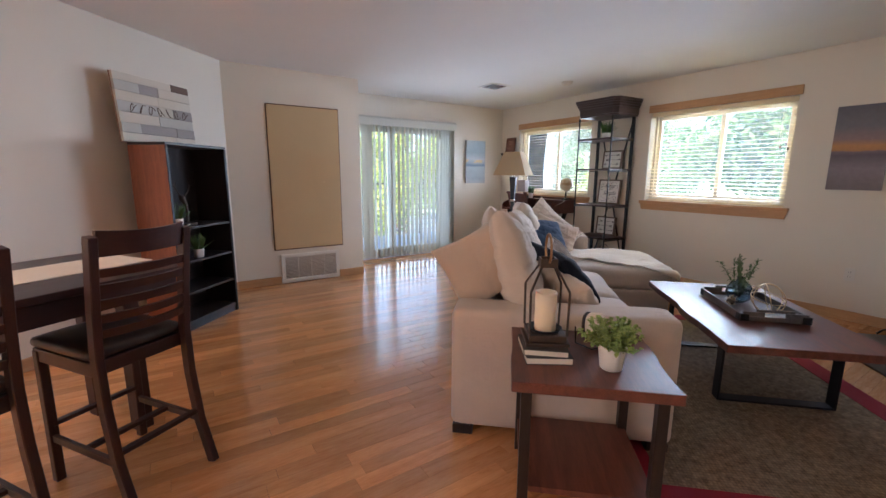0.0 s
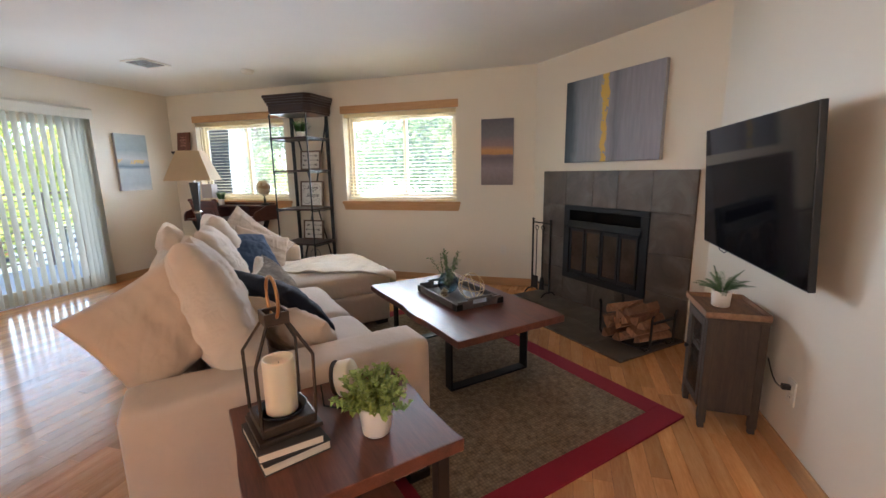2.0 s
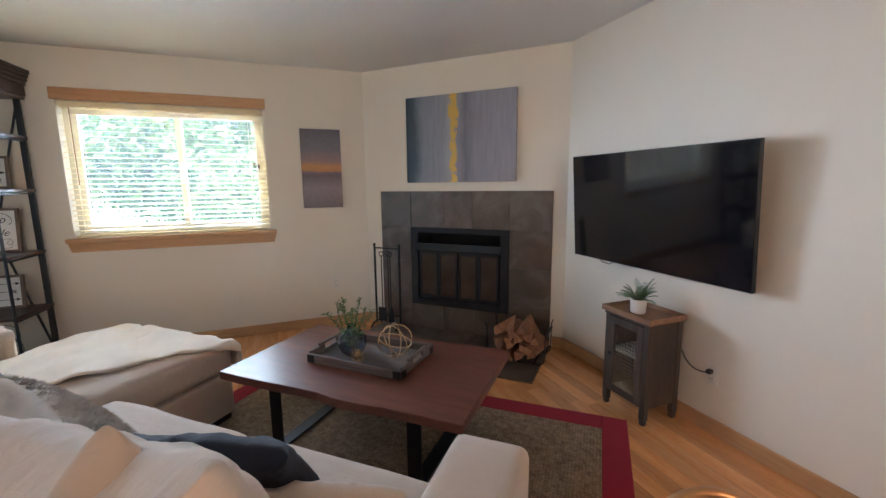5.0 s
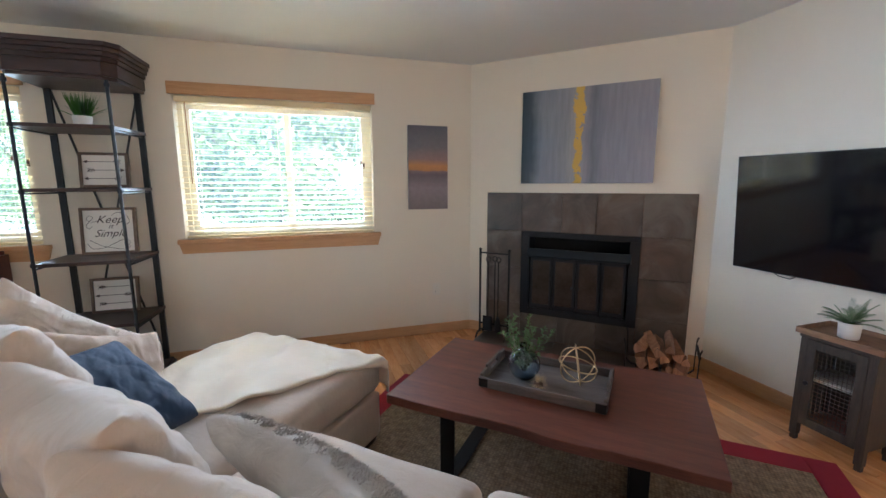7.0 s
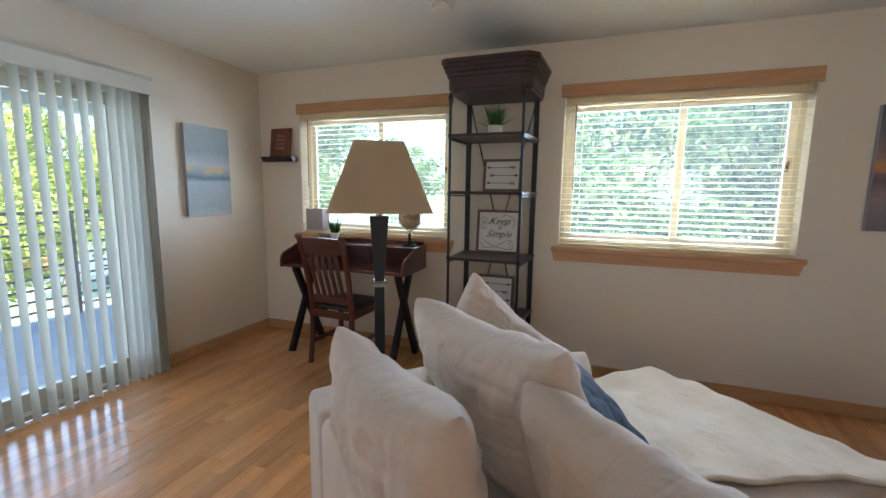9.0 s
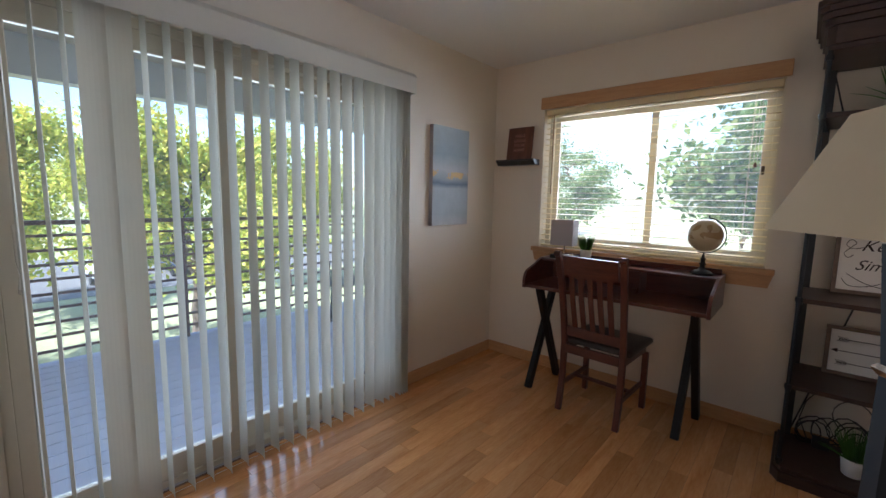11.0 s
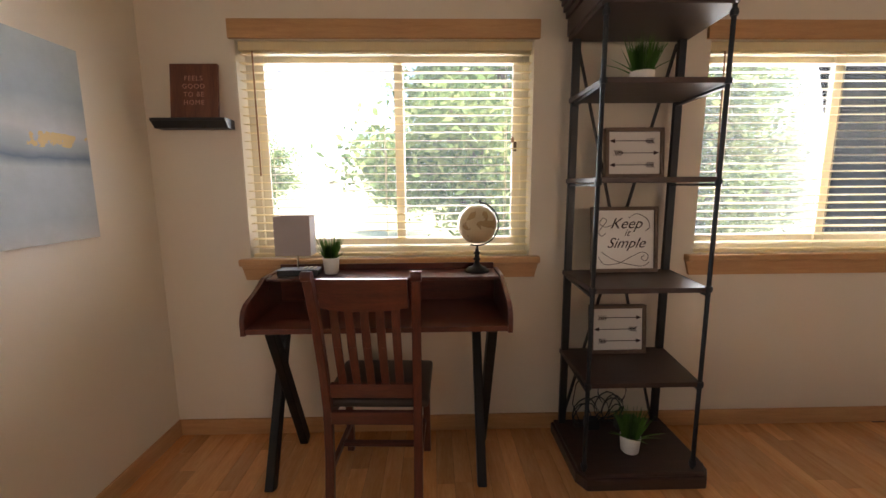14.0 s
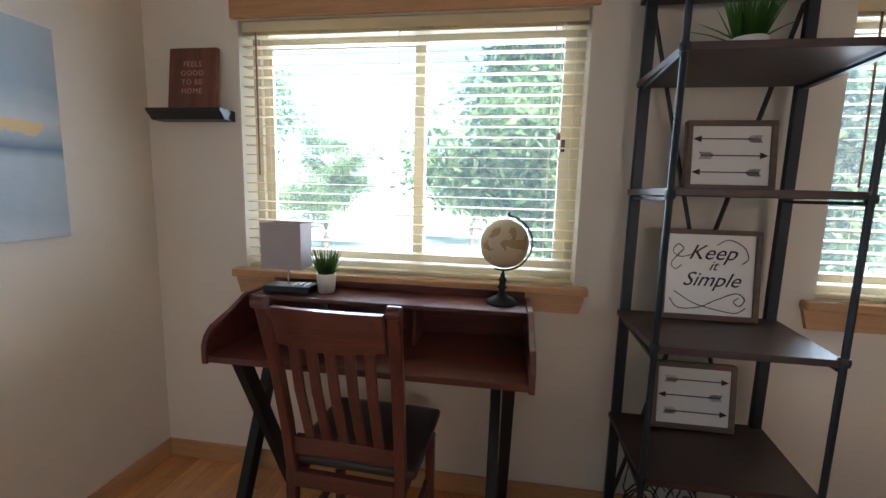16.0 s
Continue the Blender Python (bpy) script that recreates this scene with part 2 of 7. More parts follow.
M_BLUEGLASS = glass("blue glass", (0.52, 0.68, 0.8), 0.02, thin=False)
M_SCREEN = paint("black glossy screen", (0.006, 0.006, 0.008), 0.06, spread=0.1, relief=0.0)
M_SOOT = paint("matt soot black", (0.008, 0.008, 0.008), 0.85)
M_FIREGLASS = paint("smoked fire glass", (0.06, 0.042, 0.032), 0.08, spread=0.4, coarse=6, relief=0.02)
M_SHADE = fabric("tan lampshade cloth", (0.62, 0.49, 0.31), spread=0.03, relief=0.15)
M_GREYSHADE = fabric("grey lampshade cloth", (0.42, 0.38, 0.38), spread=0.03, relief=0.1)
M_LEAF = paint("green leaf", (0.10, 0.17, 0.045), 0.5, spread=0.35, coarse=20)
M_LEAFPALE = paint("pale yellow green leaf", (0.33, 0.42, 0.11), 0.5, spread=0.3, coarse=20)
M_FERN = paint("blue green leaf", (0.11, 0.19, 0.07), 0.5, spread=0.35, coarse=20)
M_GRASSY = paint("bright grass blade", (0.06, 0.16, 0.02), 0.45, spread=0.35, coarse=20)
M_STEM = paint("brown stem", (0.12, 0.07, 0.04), 0.8)
M_SEAT = paint("dark brown leather", (0.035, 0.025, 0.02), 0.38, spread=0.15, fine=120, relief=0.3)
M_PANEL = paint("tan access panel paint", (0.58, 0.42, 0.22), 0.5, spread=0.03)
M_PLASTIC = paint("off white plastic", (0.72, 0.68, 0.6), 0.4, spread=0.02)
M_BLACKPL = paint("black plastic", (0.015, 0.015, 0.016), 0.35)
M_BARK = paint("grey brown bark", (0.16, 0.12, 0.09), 0.9, spread=0.3, fine=30, relief=0.8, dist=0.01)


def leafy(name, a, b_, c):
    """Foliage: each leaf has a tone of its own, and some light passes through."""
    m, n, l, b = nodes_of(name, 0.55)
    geo = n.new("ShaderNodeNewGeometry")
    col = ramp(n, l, geo.outputs["Random Per Island"], [(0.0, a), (0.5, b_), (1.0, c)])
    l.new(col, b.inputs["Base Color"])
    trl, mx = n.new("ShaderNodeBsdfTranslucent"), n.new("ShaderNodeMixShader")
    l.new(col, trl.inputs[0])
    mx.inputs[0].default_value = 0.4
    l.new(b.outputs[0], mx.inputs[1])
    l.new(trl.outputs[0], mx.inputs[2])
    l.new(mx.outputs[0], n["Material Output"].inputs[0])
    return m


M_TREE = leafy("tree leaves", (0.07, 0.13, 0.045), (0.18, 0.27, 0.085), (0.38, 0.44, 0.16))
M_TREEY = leafy("yellow green tree leaves", (0.2, 0.27, 0.04), (0.48, 0.52, 0.08), (0.75, 0.62, 0.12))
for mm in (M_VANE, M_SHADE, M_BLIND):
    nt = mm.node_tree
    bs, out = nt.nodes["Principled BSDF"], nt.nodes["Material Output"]
    tl_, mx_ = nt.nodes.new("ShaderNodeBsdfTranslucent"), nt.nodes.new("ShaderNodeMixShader")
    src = bs.inputs["Base Color"].links[0].from_socket
    nt.links.new(src, tl_.inputs[0])
    mx_.inputs[0].default_value = 0.3
    nt.links.new(bs.outputs[0], mx_.inputs[1])
    nt.links.new(tl_.outputs[0], mx_.inputs[2])
    nt.links.new(mx_.outputs[0], out.inputs[0])


def slate():
    m, n, l, b = nodes_of("brown grey slate tile", 0.42)
    v = tex(n, l)
    big = noise_tex(n, l, v, 3.2, 6, 0.6, 1.0)
    col = ramp(n, l, big, [(0.3, (0.045, 0.034, 0.026)), (0.5, (0.09, 0.067, 0.05)), (0.68, (0.145, 0.122, 0.10))])
    warm = noise_tex(n, l, v, 1.7, 4, 0.6, 0.5)
    wfac = ramp(n, l, warm, [(0.5, (0, 0, 0)), (0.75, (0.5, 0.5, 0.5))])
    col = mixc(n, l, wfac, col, (0.13, 0.07, 0.04))
    l.new(col, b.inputs["Base Color"])
    rough_from(n, l, b, big, 0.3, 0.55)
    bump(n, l, b, noise_tex(n, l, v, 22, 5), 0.35, 0.002)
    return m


M_SLATE = slate()


def sisal():
    m, n, l, b = nodes_of("tan sisal weave", 0.95)
    v = tex(n, l, vary=False)
    sx = n.new("ShaderNodeTexVoronoi")
    sx.inputs["Scale"].default_value, sx.inputs["Randomness"].default_value = 62, 0.35
    l.new(v, sx.inputs["Vector"])
    big = noise_tex(n, l, v, 2.2, 4)
    streak = noise_tex(n, l, v, 30, 3)
    col = ramp(n, l, sx.outputs["Distance"], [(0.1, (0.46, 0.31, 0.16)), (0.7, (0.10, 0.06, 0.03))])
    col = mixc(n, l, 0.35, col, ramp(n, l, streak, [(0.35, (0.16, 0.115, 0.07)), (0.65, (0.42, 0.33, 0.22))]))
    col = mixc(n, l, 0.5, col, ramp(n, l, big, [(0.3, (0.7, 0.7, 0.7)), (0.7, (1, 1, 1))]), "MULTIPLY")
    l.new(col, b.inputs["Base Color"])
    bump(n, l, b, sx.outputs["Distance"], -0.8, 0.004)
    return m


M_SISAL = sisal()
M_RUGBORDER = fabric("crimson cotton border", (0.25, 0.003, 0.017), relief=0.2)
M_RUGBORDER.node_tree.nodes["Principled BSDF"].inputs["Sheen Weight"].default_value = 0.03


# ---- mesh helpers ----
def part(name, bm, material, parent=None, label="", m=None, smooth=False, kind=""):
    """Links a bmesh as one mesh object under a thing, a part or the setting."""
    me = bpy.data.meshes.new(name)
    bm.to_mesh(me)
    bm.free()
    me.materials.append(material)
    if smooth:
        me.polygons.foreach_set("use_smooth", [True] * len(me.polygons))
    return hang(name, me, parent, label, m, kind)


def hang(name, me, parent=None, label="", m=None, kind=""):
    ob = new(name, me)
    if parent is not None:
        ob.parent = parent
    if m is not None:
        ob.matrix_basis = m
    return tagged(ob, label=label, kind=kind)


def thing(name, m, label, category, group=""):
    ob = new(name)
    ob.empty_display_size = 0.1
    ob.matrix_basis = m
    return tagged(ob, label=label, category=category, group=group)


def B():
    return bmesh.new()


def box(bm, x0, y0, z0, x1, y1, z1, bevel=0.0, seg=2, m=None):
    """An axis-aligned box, its edges rounded by bevel."""
    mat = Matrix.Translation(((x0 + x1) / 2, (y0 + y1) / 2, (z0 + z1) / 2)) @ Matrix.Diagonal((x1 - x0, y1 - y0, z1 - z0, 1))
    vs = bmesh.ops.create_cube(bm, size=1.0, matrix=mat)["verts"]
    if bevel:
        es = {e for v in vs for e in v.link_edges}
        r = bmesh.ops.bevel(bm, geom=list(es), offset=bevel, segments=seg, affect="EDGES", profile=0.5, clamp_overlap=True)
        vs = list({v for f in r["faces"] for v in f.verts} | {v for v in vs if v.is_valid})
    if m is not None:
        bmesh.ops.transform(bm, matrix=m, verts=vs)
    return bm


def bar(bm, a, b, w, d, bevel=0.0, roll=0.0):
    """A rectangular bar from a to b, w by d across."""
    a, b = Vector(a), Vector(b)
    q = (b - a).to_track_quat("Z", "Y").to_matrix().to_4x4()
    m = Matrix.Translation(a) @ q @ Matrix.Rotation(roll, 4, "Z")
    return box(bm, -w / 2, -d / 2, 0, w / 2, d / 2, (b - a).length, bevel, 1, m)


def lathe(bm, profile, seg=24, m=None):
    """A turned shape: profile is a list of (radius, z)."""
    rings = []
    for r, z in profile:
        rings.append([bm.verts.new((r * math.cos(2 * math.pi * i / seg), r * math.sin(2 * math.pi * i / seg), z)) for i in range(seg)] if r > 1e-5 else [bm.verts.new((0, 0, z))])
    for p, q in zip(rings, rings[1:]):
        for i in range(seg):
            j = (i + 1) % seg
            if len(p) == 1 and len(q) == 1:
                continue
            if len(p) == 1:
                bm.faces.new((p[0], q[j], q[i]))
            elif len(q) == 1:
                bm.faces.new((p[i], p[j], q[0]))
            else:
                bm.faces.new((p[i], p[j], q[j], q[i]))
    for ring, flip in ((rings[0], True), (rings[-1], False)):
        if len(ring) > 1:
            bm.faces.new(ring[::-1] if flip else ring)
    if m is not None:
        bmesh.ops.transform(bm, matrix=m, verts=[v for r in rings for v in r])
    return bm


def tube(bm, pts, r, seg=8, closed=False, taper=None):
    """A round rod along points."""
    pts = [Vector(p) for p in pts]
    rings, n = [], len(pts)
    up = Vector((0, 0, 1))
    for i, p in enumerate(pts):
        a = pts[(i - 1) % n] if closed or i > 0 else p
        b = pts[(i + 1) % n] if closed or i < n - 1 else p
        d = (b - a).normalized()
        side = d.cross(up)
        if side.length < 1e-3:
            side = d.cross(Vector((1, 0, 0)))
        side.normalize()
        top = side.cross(d)
        rr = r * (1 - (1 - taper) * i / (n - 1)) if taper is not None else r
        rings.append([bm.verts.new(p + rr * (math.cos(2 * math.pi * k / seg) * side + math.sin(2 * math.pi * k / seg) * top)) for k in range(seg)])
    pairs = list(zip(rings, rings[1:])) + ([(rings[-1], rings[0])] if closed else [])
    for p, q in pairs:
        for k in range(seg):
            j = (k + 1) % seg
            bm.faces.new((p[k], p[j], q[j], q[k]))
    if not closed:
        bm.faces.new(rings[0][::-1])
        bm.faces.new(rings[-1])
    return bm


def prism(bm, outline, z0, z1, m=None, bevel=0.0):
    """An outline in x and y, drawn up from z0 to z1."""
    lo = [bm.verts.new((x, y, z0)) for x, y in outline]
    hi = [bm.verts.new((x, y, z1)) for x, y in outline]
    n = len(outline)
    fs = [bm.faces.new(lo[::-1]), bm.faces.new(hi)]
    for i in range(n):
        j = (i + 1) % n
        fs.append(bm.faces.new((lo[i], lo[j], hi[j], hi[i])))
    bmesh.ops.recalc_face_normals(bm, faces=fs)
    vs = lo + hi
    if bevel:
        es = {e for v in vs for e in v.link_edges}
        r = bmesh.ops.bevel(bm, geom=list(es), offset=bevel, segments=2, affect="EDGES", profile=0.5, clamp_overlap=True)
        vs = list({v for f in r["faces"] for v in f.verts} | {v for v in vs if v.is_valid})
    if m is not None:
        bmesh.ops.transform(bm, matrix=m, verts=vs)
    return bm


def soft(bm, x0, y0, z0, x1, y1, z1, r, crown=0.0, wrinkle=0.0, n=14, seed=0):
    """A stuffed box: rounded edges, a crowned top and slight unevenness."""
    cx, cy, cz = (x0 + x1) / 2, (y0 + y1) / 2, (z0 + z1) / 2
    hx, hy, hz = (x1 - x0) / 2, (y1 - y0) / 2, (z1 - z0) / 2
    vs = bmesh.ops.create_cube(bm, size=2.0)["verts"]
    es = list({e for v in vs for e in v.link_edges})
    bmesh.ops.subdivide_edges(bm, edges=es, cuts=n, use_grid_fill=True)
    for v in bm.verts:
        x, y, z = v.co.x, v.co.y, v.co.z
        # bunch the grid towards the edges so that the rounding is smooth
        f = lambda t: math.sin(t * math.pi / 2)
        p = Vector((f(x) * hx, f(y) * hy, f(z) * hz))
        q = Vector((max(-hx + r, min(hx - r, p.x)), max(-hy + r, min(hy - r, p.y)), max(-hz + r, min(hz - r, p.z))))
        d = p - q
        if d.length > 1e-6:
            k = max(abs(d.x), abs(d.y), abs(d.z))
            d = d.normalized() * k
        p = q + d
        if p.z > 0 and crown:
            p.z += crown * max(0, 1 - (p.x / hx) ** 2) ** 0.6 * max(0, 1 - (p.y / hy) ** 2) ** 0.6
        if wrinkle:
            w = noise.noise(Vector((p.x * 3.1 + seed, p.y * 3.1, p.z * 3.1))) + 0.5 * noise.noise(Vector((p.x * 8 + seed, p.y * 8, p.z * 8)))
            p += p.normalized() * w * wrinkle
        v.co = p + Vector((cx, cy, cz))
    return bm


def pillow_bm(w, h, t, seed=0, n=104, wrinkle=0.018):
    """A stuffed square cushion standing in x and z, thickness along y, with drawn-in sides and pointed corners."""
    bm = B()
    grid = {}
    for side in (1, -1):
        for i in range(n + 1):
            for j in range(n + 1):
                a, b = math.sin((2 * i / n - 1) * math.pi / 2), math.sin((2 * j / n - 1) * math.pi / 2)
                edge = i in (0, n) or j in (0, n)
                if edge and side == -1:
                    grid[(-1, i, j)] = grid[(1, i, j)]
                    continue
                x = a * (1 - 0.055 * (1 - b * b)) * w / 2
                z = b * (1 - 0.055 * (1 - a * a)) * h / 2
                full = (max(0, 1 - a * a) ** 0.5) * (max(0, 1 - b * b) ** 0.5)
                y = side * t / 2 * full ** 0.6
                k = 1 - full
                nz = noise.noise(Vector((x * 9 + seed * 7, z * 9, side))) + 0.6 * noise.noise(Vector((x * 22 + seed * 7, z * 5, side + 3)))
                nz += 0.35 * noise.noise(Vector((x * 5 + seed, z * 30, side * 2 + seed))) * (0.35 + k) + 0.35 * noise.noise(Vector((x * 30, z * 4 + seed, side + seed))) * k
                rad = math.sin(11 * math.atan2(z, x) + 3 * noise.noise(Vector((x * 4, z * 4, seed)))) * k * (0.3 + full)
                cr = 0.0
                for q_, (fx, fz, s_) in enumerate(((3, 11, 1.0), (9, 4, 0.8), (6, 24, 0.5))):
                    rx_ = x * math.cos(0.5 * q_) + z * math.sin(0.5 * q_)
                    rz_ = z * math.cos(0.5 * q_) - x * math.sin(0.5 * q_)
                    cr -= s_ * max(0, 1 - 4 * abs(noise.noise(Vector((rx_ * fx + seed * 3, rz_ * fz, side * 5 + q_))))) ** 2
                # gathers that run in from the seams, and a few long soft folds
                near_z, near_x = math.exp(-(1 - abs(b)) * h / 0.16), math.exp(-(1 - abs(a)) * w / 0.16)
                g1 = 1 - 3.2 * abs(noise.noise(Vector((x * 15 + seed * 5, z * 2.5, side * 2 + 9))))
                g2 = 1 - 3.2 * abs(noise.noise(Vector((x * 2.5, z * 15 + seed * 5, side * 2 + 19))))
                g3 = 1 - 3.0 * abs(noise.noise(Vector(((x + z) * 2.6 + seed, (z - x) * 7.5, side * 4 + 29))))
                cr += 1.9 * near_z * g1 + 1.9 * near_x * g2 + 0.8 * g3
                y += side * cr * wrinkle * 0.62 * (0.25 + full) * (0 if edge else 1)
                y += side * (nz * wrinkle * (0.4 + full) + rad * wrinkle * 0.5) * (0 if edge else 1)
                sag = -0.03 * h * math.cos(a * 2) * (b + 1) / 2
                grid[(side, i, j)] = bm.verts.new((x, y + 0.02 * noise.noise(Vector((x * 3, z * 3, seed))) * 0.5, z + sag))
    for side in (1, -1):
        for i in range(n):
            for j in range(n):
                q = [grid[(side, i, j)], grid[(side, i + 1, j)], grid[(side, i + 1, j + 1)], grid[(side, i, j + 1)]]
                q = q if side == -1 else q[::-1]
                bm.faces.new(q)
    return bm


def F2(u, n, z=0.0, rz=0.0, rx=0.0, ry=0.0):
    """The frame of the sofa group, which stands askew in the room: u away from the sofa's back, n along it."""
    return pose(u * 0.669 - n * 0.743, u * 0.743 + n * 0.669, z) @ pose(0, 0, 0, 0, 0, 48.0) @ pose(0, 0, 0, rx, ry, rz)


# ---- the room ----
H, WT = 2.44, 0.16
SQ = math.sqrt(0.5)


def structure(name, bm, mat, label, m=None):
    return tagged(part(name, bm, mat, None, label, m), kind="structure")


def wall_with_holes(x0, x1, z1, holes, thick, m):
    """A wall along x, its room face at y 0 and its body behind (y above 0), with rectangular holes (xa, za, xb, zb)."""
    bm = B()
    cuts = sorted({x0, x1, *(h[0] for h in holes), *(h[2] for h in holes)})
    for a, b in zip(cuts, cuts[1:]):
        hs = [h for h in holes if h[0] <= a and h[2] >= b]
        z = 0.0
        for h in sorted(hs, key=lambda q: q[1]):
            if h[1] > z:
                box(bm, a, 0, z, b, thick, h[1])
            z = h[3]
        box(bm, a, 0, z, b, thick, z1)
    bmesh.ops.remove_doubles(bm, verts=bm.verts, dist=1e-5)
    bmesh.ops.transform(bm, matrix=m, verts=bm.verts)
    return bm


WIN = [(0.455, 1.915), (2.785, 4.245)]
WZ0, WZ1 = 0.985, 2.052
EX, SY = 6.49, -9.8
DY0, DY1 = -3.0, -1.17
north = structure("wall_north", wall_with_holes(-WT, 5.2, H, [(a, WZ0, b, WZ1) for a, b in WIN], WT, pose(0, 0, 0)), M_WALL, "smooth cream painted wall with two windows")
west = structure("wall_west", wall_with_holes(0, 3.04, H, [(-DY1, 0.0, -DY0, 2.04)], WT, pose(0, 0, 0, 0, 0, -90) @ pose(0, 0, 0) @ Matrix.Diagonal((1, -1, 1, 1))), M_WALL, "smooth cream painted wall with the sliding door")
bmesh_fix = bmesh.new()
bmesh_fix.from_mesh(west.data)
bmesh.ops.recalc_face_normals(bmesh_fix, faces=bmesh_fix.faces)
bmesh_fix.to_mesh(west.data)
bmesh_fix.free()
closet = B()
prism(closet, [(-WT, -3.04), (0.8, -3.04), (0.8, -4.54), (0.5, -4.84), (0.4, -4.7), (0.64, -4.5), (0.64, -3.2), (-WT, -3.2)], 0, H)
structure("wall_closet", closet, M_WALL, "cream painted closet wall with an outside corner")
diag = B()
prism(diag, [(0.8, -4.54), (2.9, -6.64), (2.9, SY), (2.74, SY), (2.74, -6.7), (0.7, -4.66)], 0, H)
structure("wall_southwest", diag, M_WALL, "cream painted wall running askew behind the dining place")
# the opening in this unseen wall is added to let fill light in
structure("wall_south", wall_with_holes(2.74, EX + WT, H, [(4.7, 1.0, 5.9, 2.0)], WT, pose(0, SY, 0) @ Matrix.Diagonal((1, -1, 1, 1))), M_WALL, "plain cream painted wall, unseen, with an opening added for light")
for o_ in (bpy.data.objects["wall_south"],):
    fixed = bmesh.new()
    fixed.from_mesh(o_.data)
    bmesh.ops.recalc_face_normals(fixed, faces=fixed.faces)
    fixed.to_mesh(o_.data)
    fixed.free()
structure("wall_east", box(B(), EX, SY, 0, EX + WT, -1.30, H), M_WALL, "cream painted wall behind the television")
FP = pose(5.138, 0, 0, 0, 0, -45.48)
FPL = 1.928
structure("wall_fireplace", wall_with_holes(0, FPL, H, [(0.506, 0.245, 1.459, 0.985)], 0.12, FP), M_WALL, "cream painted corner wall with the fireplace")
structure("ceiling", box(B(), -WT, SY - WT, H, EX + WT, WT, H + 0.12), M_CEIL, "white slightly textured ceiling")
structure("floor", box(B(), -0.02, SY - WT, -0.12, EX + WT, WT, -0.004), M_GAP, "subfloor under the oak floorboards")


def add_baseboard(a, b):
    a, b = Vector((*a, 0)), Vector((*b, 0))
    ang = math.degrees(math.atan2(b.y - a.y, b.x - a.x))
    bm = box(B(), 0, 0, 0, (b - a).length, 0.013, 0.09, 0.004)
    structure("baseboard", bm, M_TRIM, "honey oak baseboard", pose(a.x, a.y, 0.001, 0, 0, ang))


for a, b in [((5.138, 0), (0, 0)), ((0, 0), (0, -1.12)), ((0.8, -3.04), (0.8, -3.36)), ((0.8, -4.07), (0.8, -4.54)), ((0.8, -4.54), (2.9, -6.64)), ((2.9, -6.64), (2.9, SY)), ((2.9, SY), (EX, SY)), ((EX, SY), (EX, -1.375)),
             ((5.138 + 0.701 * 1.928, -0.713 * 1.928), (5.138 + 0.701 * 1.84, -0.713 * 1.84)), ((5.138 + 0.701 * 0.16, -0.713 * 0.16), (5.138, 0)), ((0.0, -3.04), (0.8, -3.04))]:
    add_baseboard(a, b)


# ---- windows ----
def window(i, xa, xb):
    w = tagged(part("window_%d" % i, box(box(B(), xa, 0.105, WZ0, xb, 0.15, WZ0 + 0.035, 0.003), xa, 0.105, WZ1 - 0.04, xb, 0.15, WZ1, 0.003), M_VINYL, None,
                    "sliding window with ivory vinyl frames, shut"), kind="structure")
    xm = (xa + xb) / 2 + 0.05
    for a, b in ((xa, xa + 0.04), (xb - 0.04, xb)):
        part("window_frame", box(B(), a, 0.105, WZ0 + 0.035, b, 0.15, WZ1 - 0.04, 0.003), M_VINYL, w)
    for a, b, y in ((xa + 0.04, xm + 0.025, 0.125), (xm - 0.025, xb - 0.04, 0.11)):
        s = part("sash", box(box(box(box(B(), a, y, WZ0 + 0.035, b, y + 0.016, WZ0 + 0.08, 0.002), a, y, WZ1 - 0.085, b, y + 0.016, WZ1 - 0.04, 0.002),
                 a, y, WZ0 + 0.08, a + 0.045, y + 0.016, WZ1 - 0.085, 0.002), b - 0.045, y, WZ0 + 0.08, b, y + 0.016, WZ1 - 0.085, 0.002), M_VINYL, w)
        g = part("pane", box(B(), a + 0.045, y + 0.006, WZ0 + 0.08, b - 0.045, y + 0.010, WZ1 - 0.085), M_GLASS, s)
        g.visible_shadow = False
    part("latch", box(B(), xb - 0.078, 0.098, 1.53, xb - 0.062, 0.11, 1.58, 0.003), M_BRONZE, w)
    # sill, apron and header boards
    part("window_sill", box(B(), xa - 0.045, -0.045, WZ0 - 0.036, xb + 0.045, 0.105, WZ0 - 0.001, 0.006), M_TRIM, w, "honey oak sill")
    part("apron", prism(B(), [(xa - 0.04, -0.0), (xb + 0.04, 0.0), (xb + 0.02, -0.075), (xa - 0.02, -0.075)], -0.0, 0.018, pose(0, 0, WZ0 - 0.037, 90, 0, 0)), M_TRIM, w, "honey oak apron")
    part("head_board", box(B(), xa - 0.022, -0.02, WZ1 + 0.002, xb + 0.022, 0.0, WZ1 + 0.090, 0.004), M_TRIM, w, "honey oak head board")
    # side liners of the reveal
    for a, b in ((xa - 0.0, xa + 0.004), (xb - 0.004, xb)):
        part("reveal", box(B(), a, 0.001, WZ0 + 0.001, b, 0.104, WZ1), M_VINYL, w)
    return w


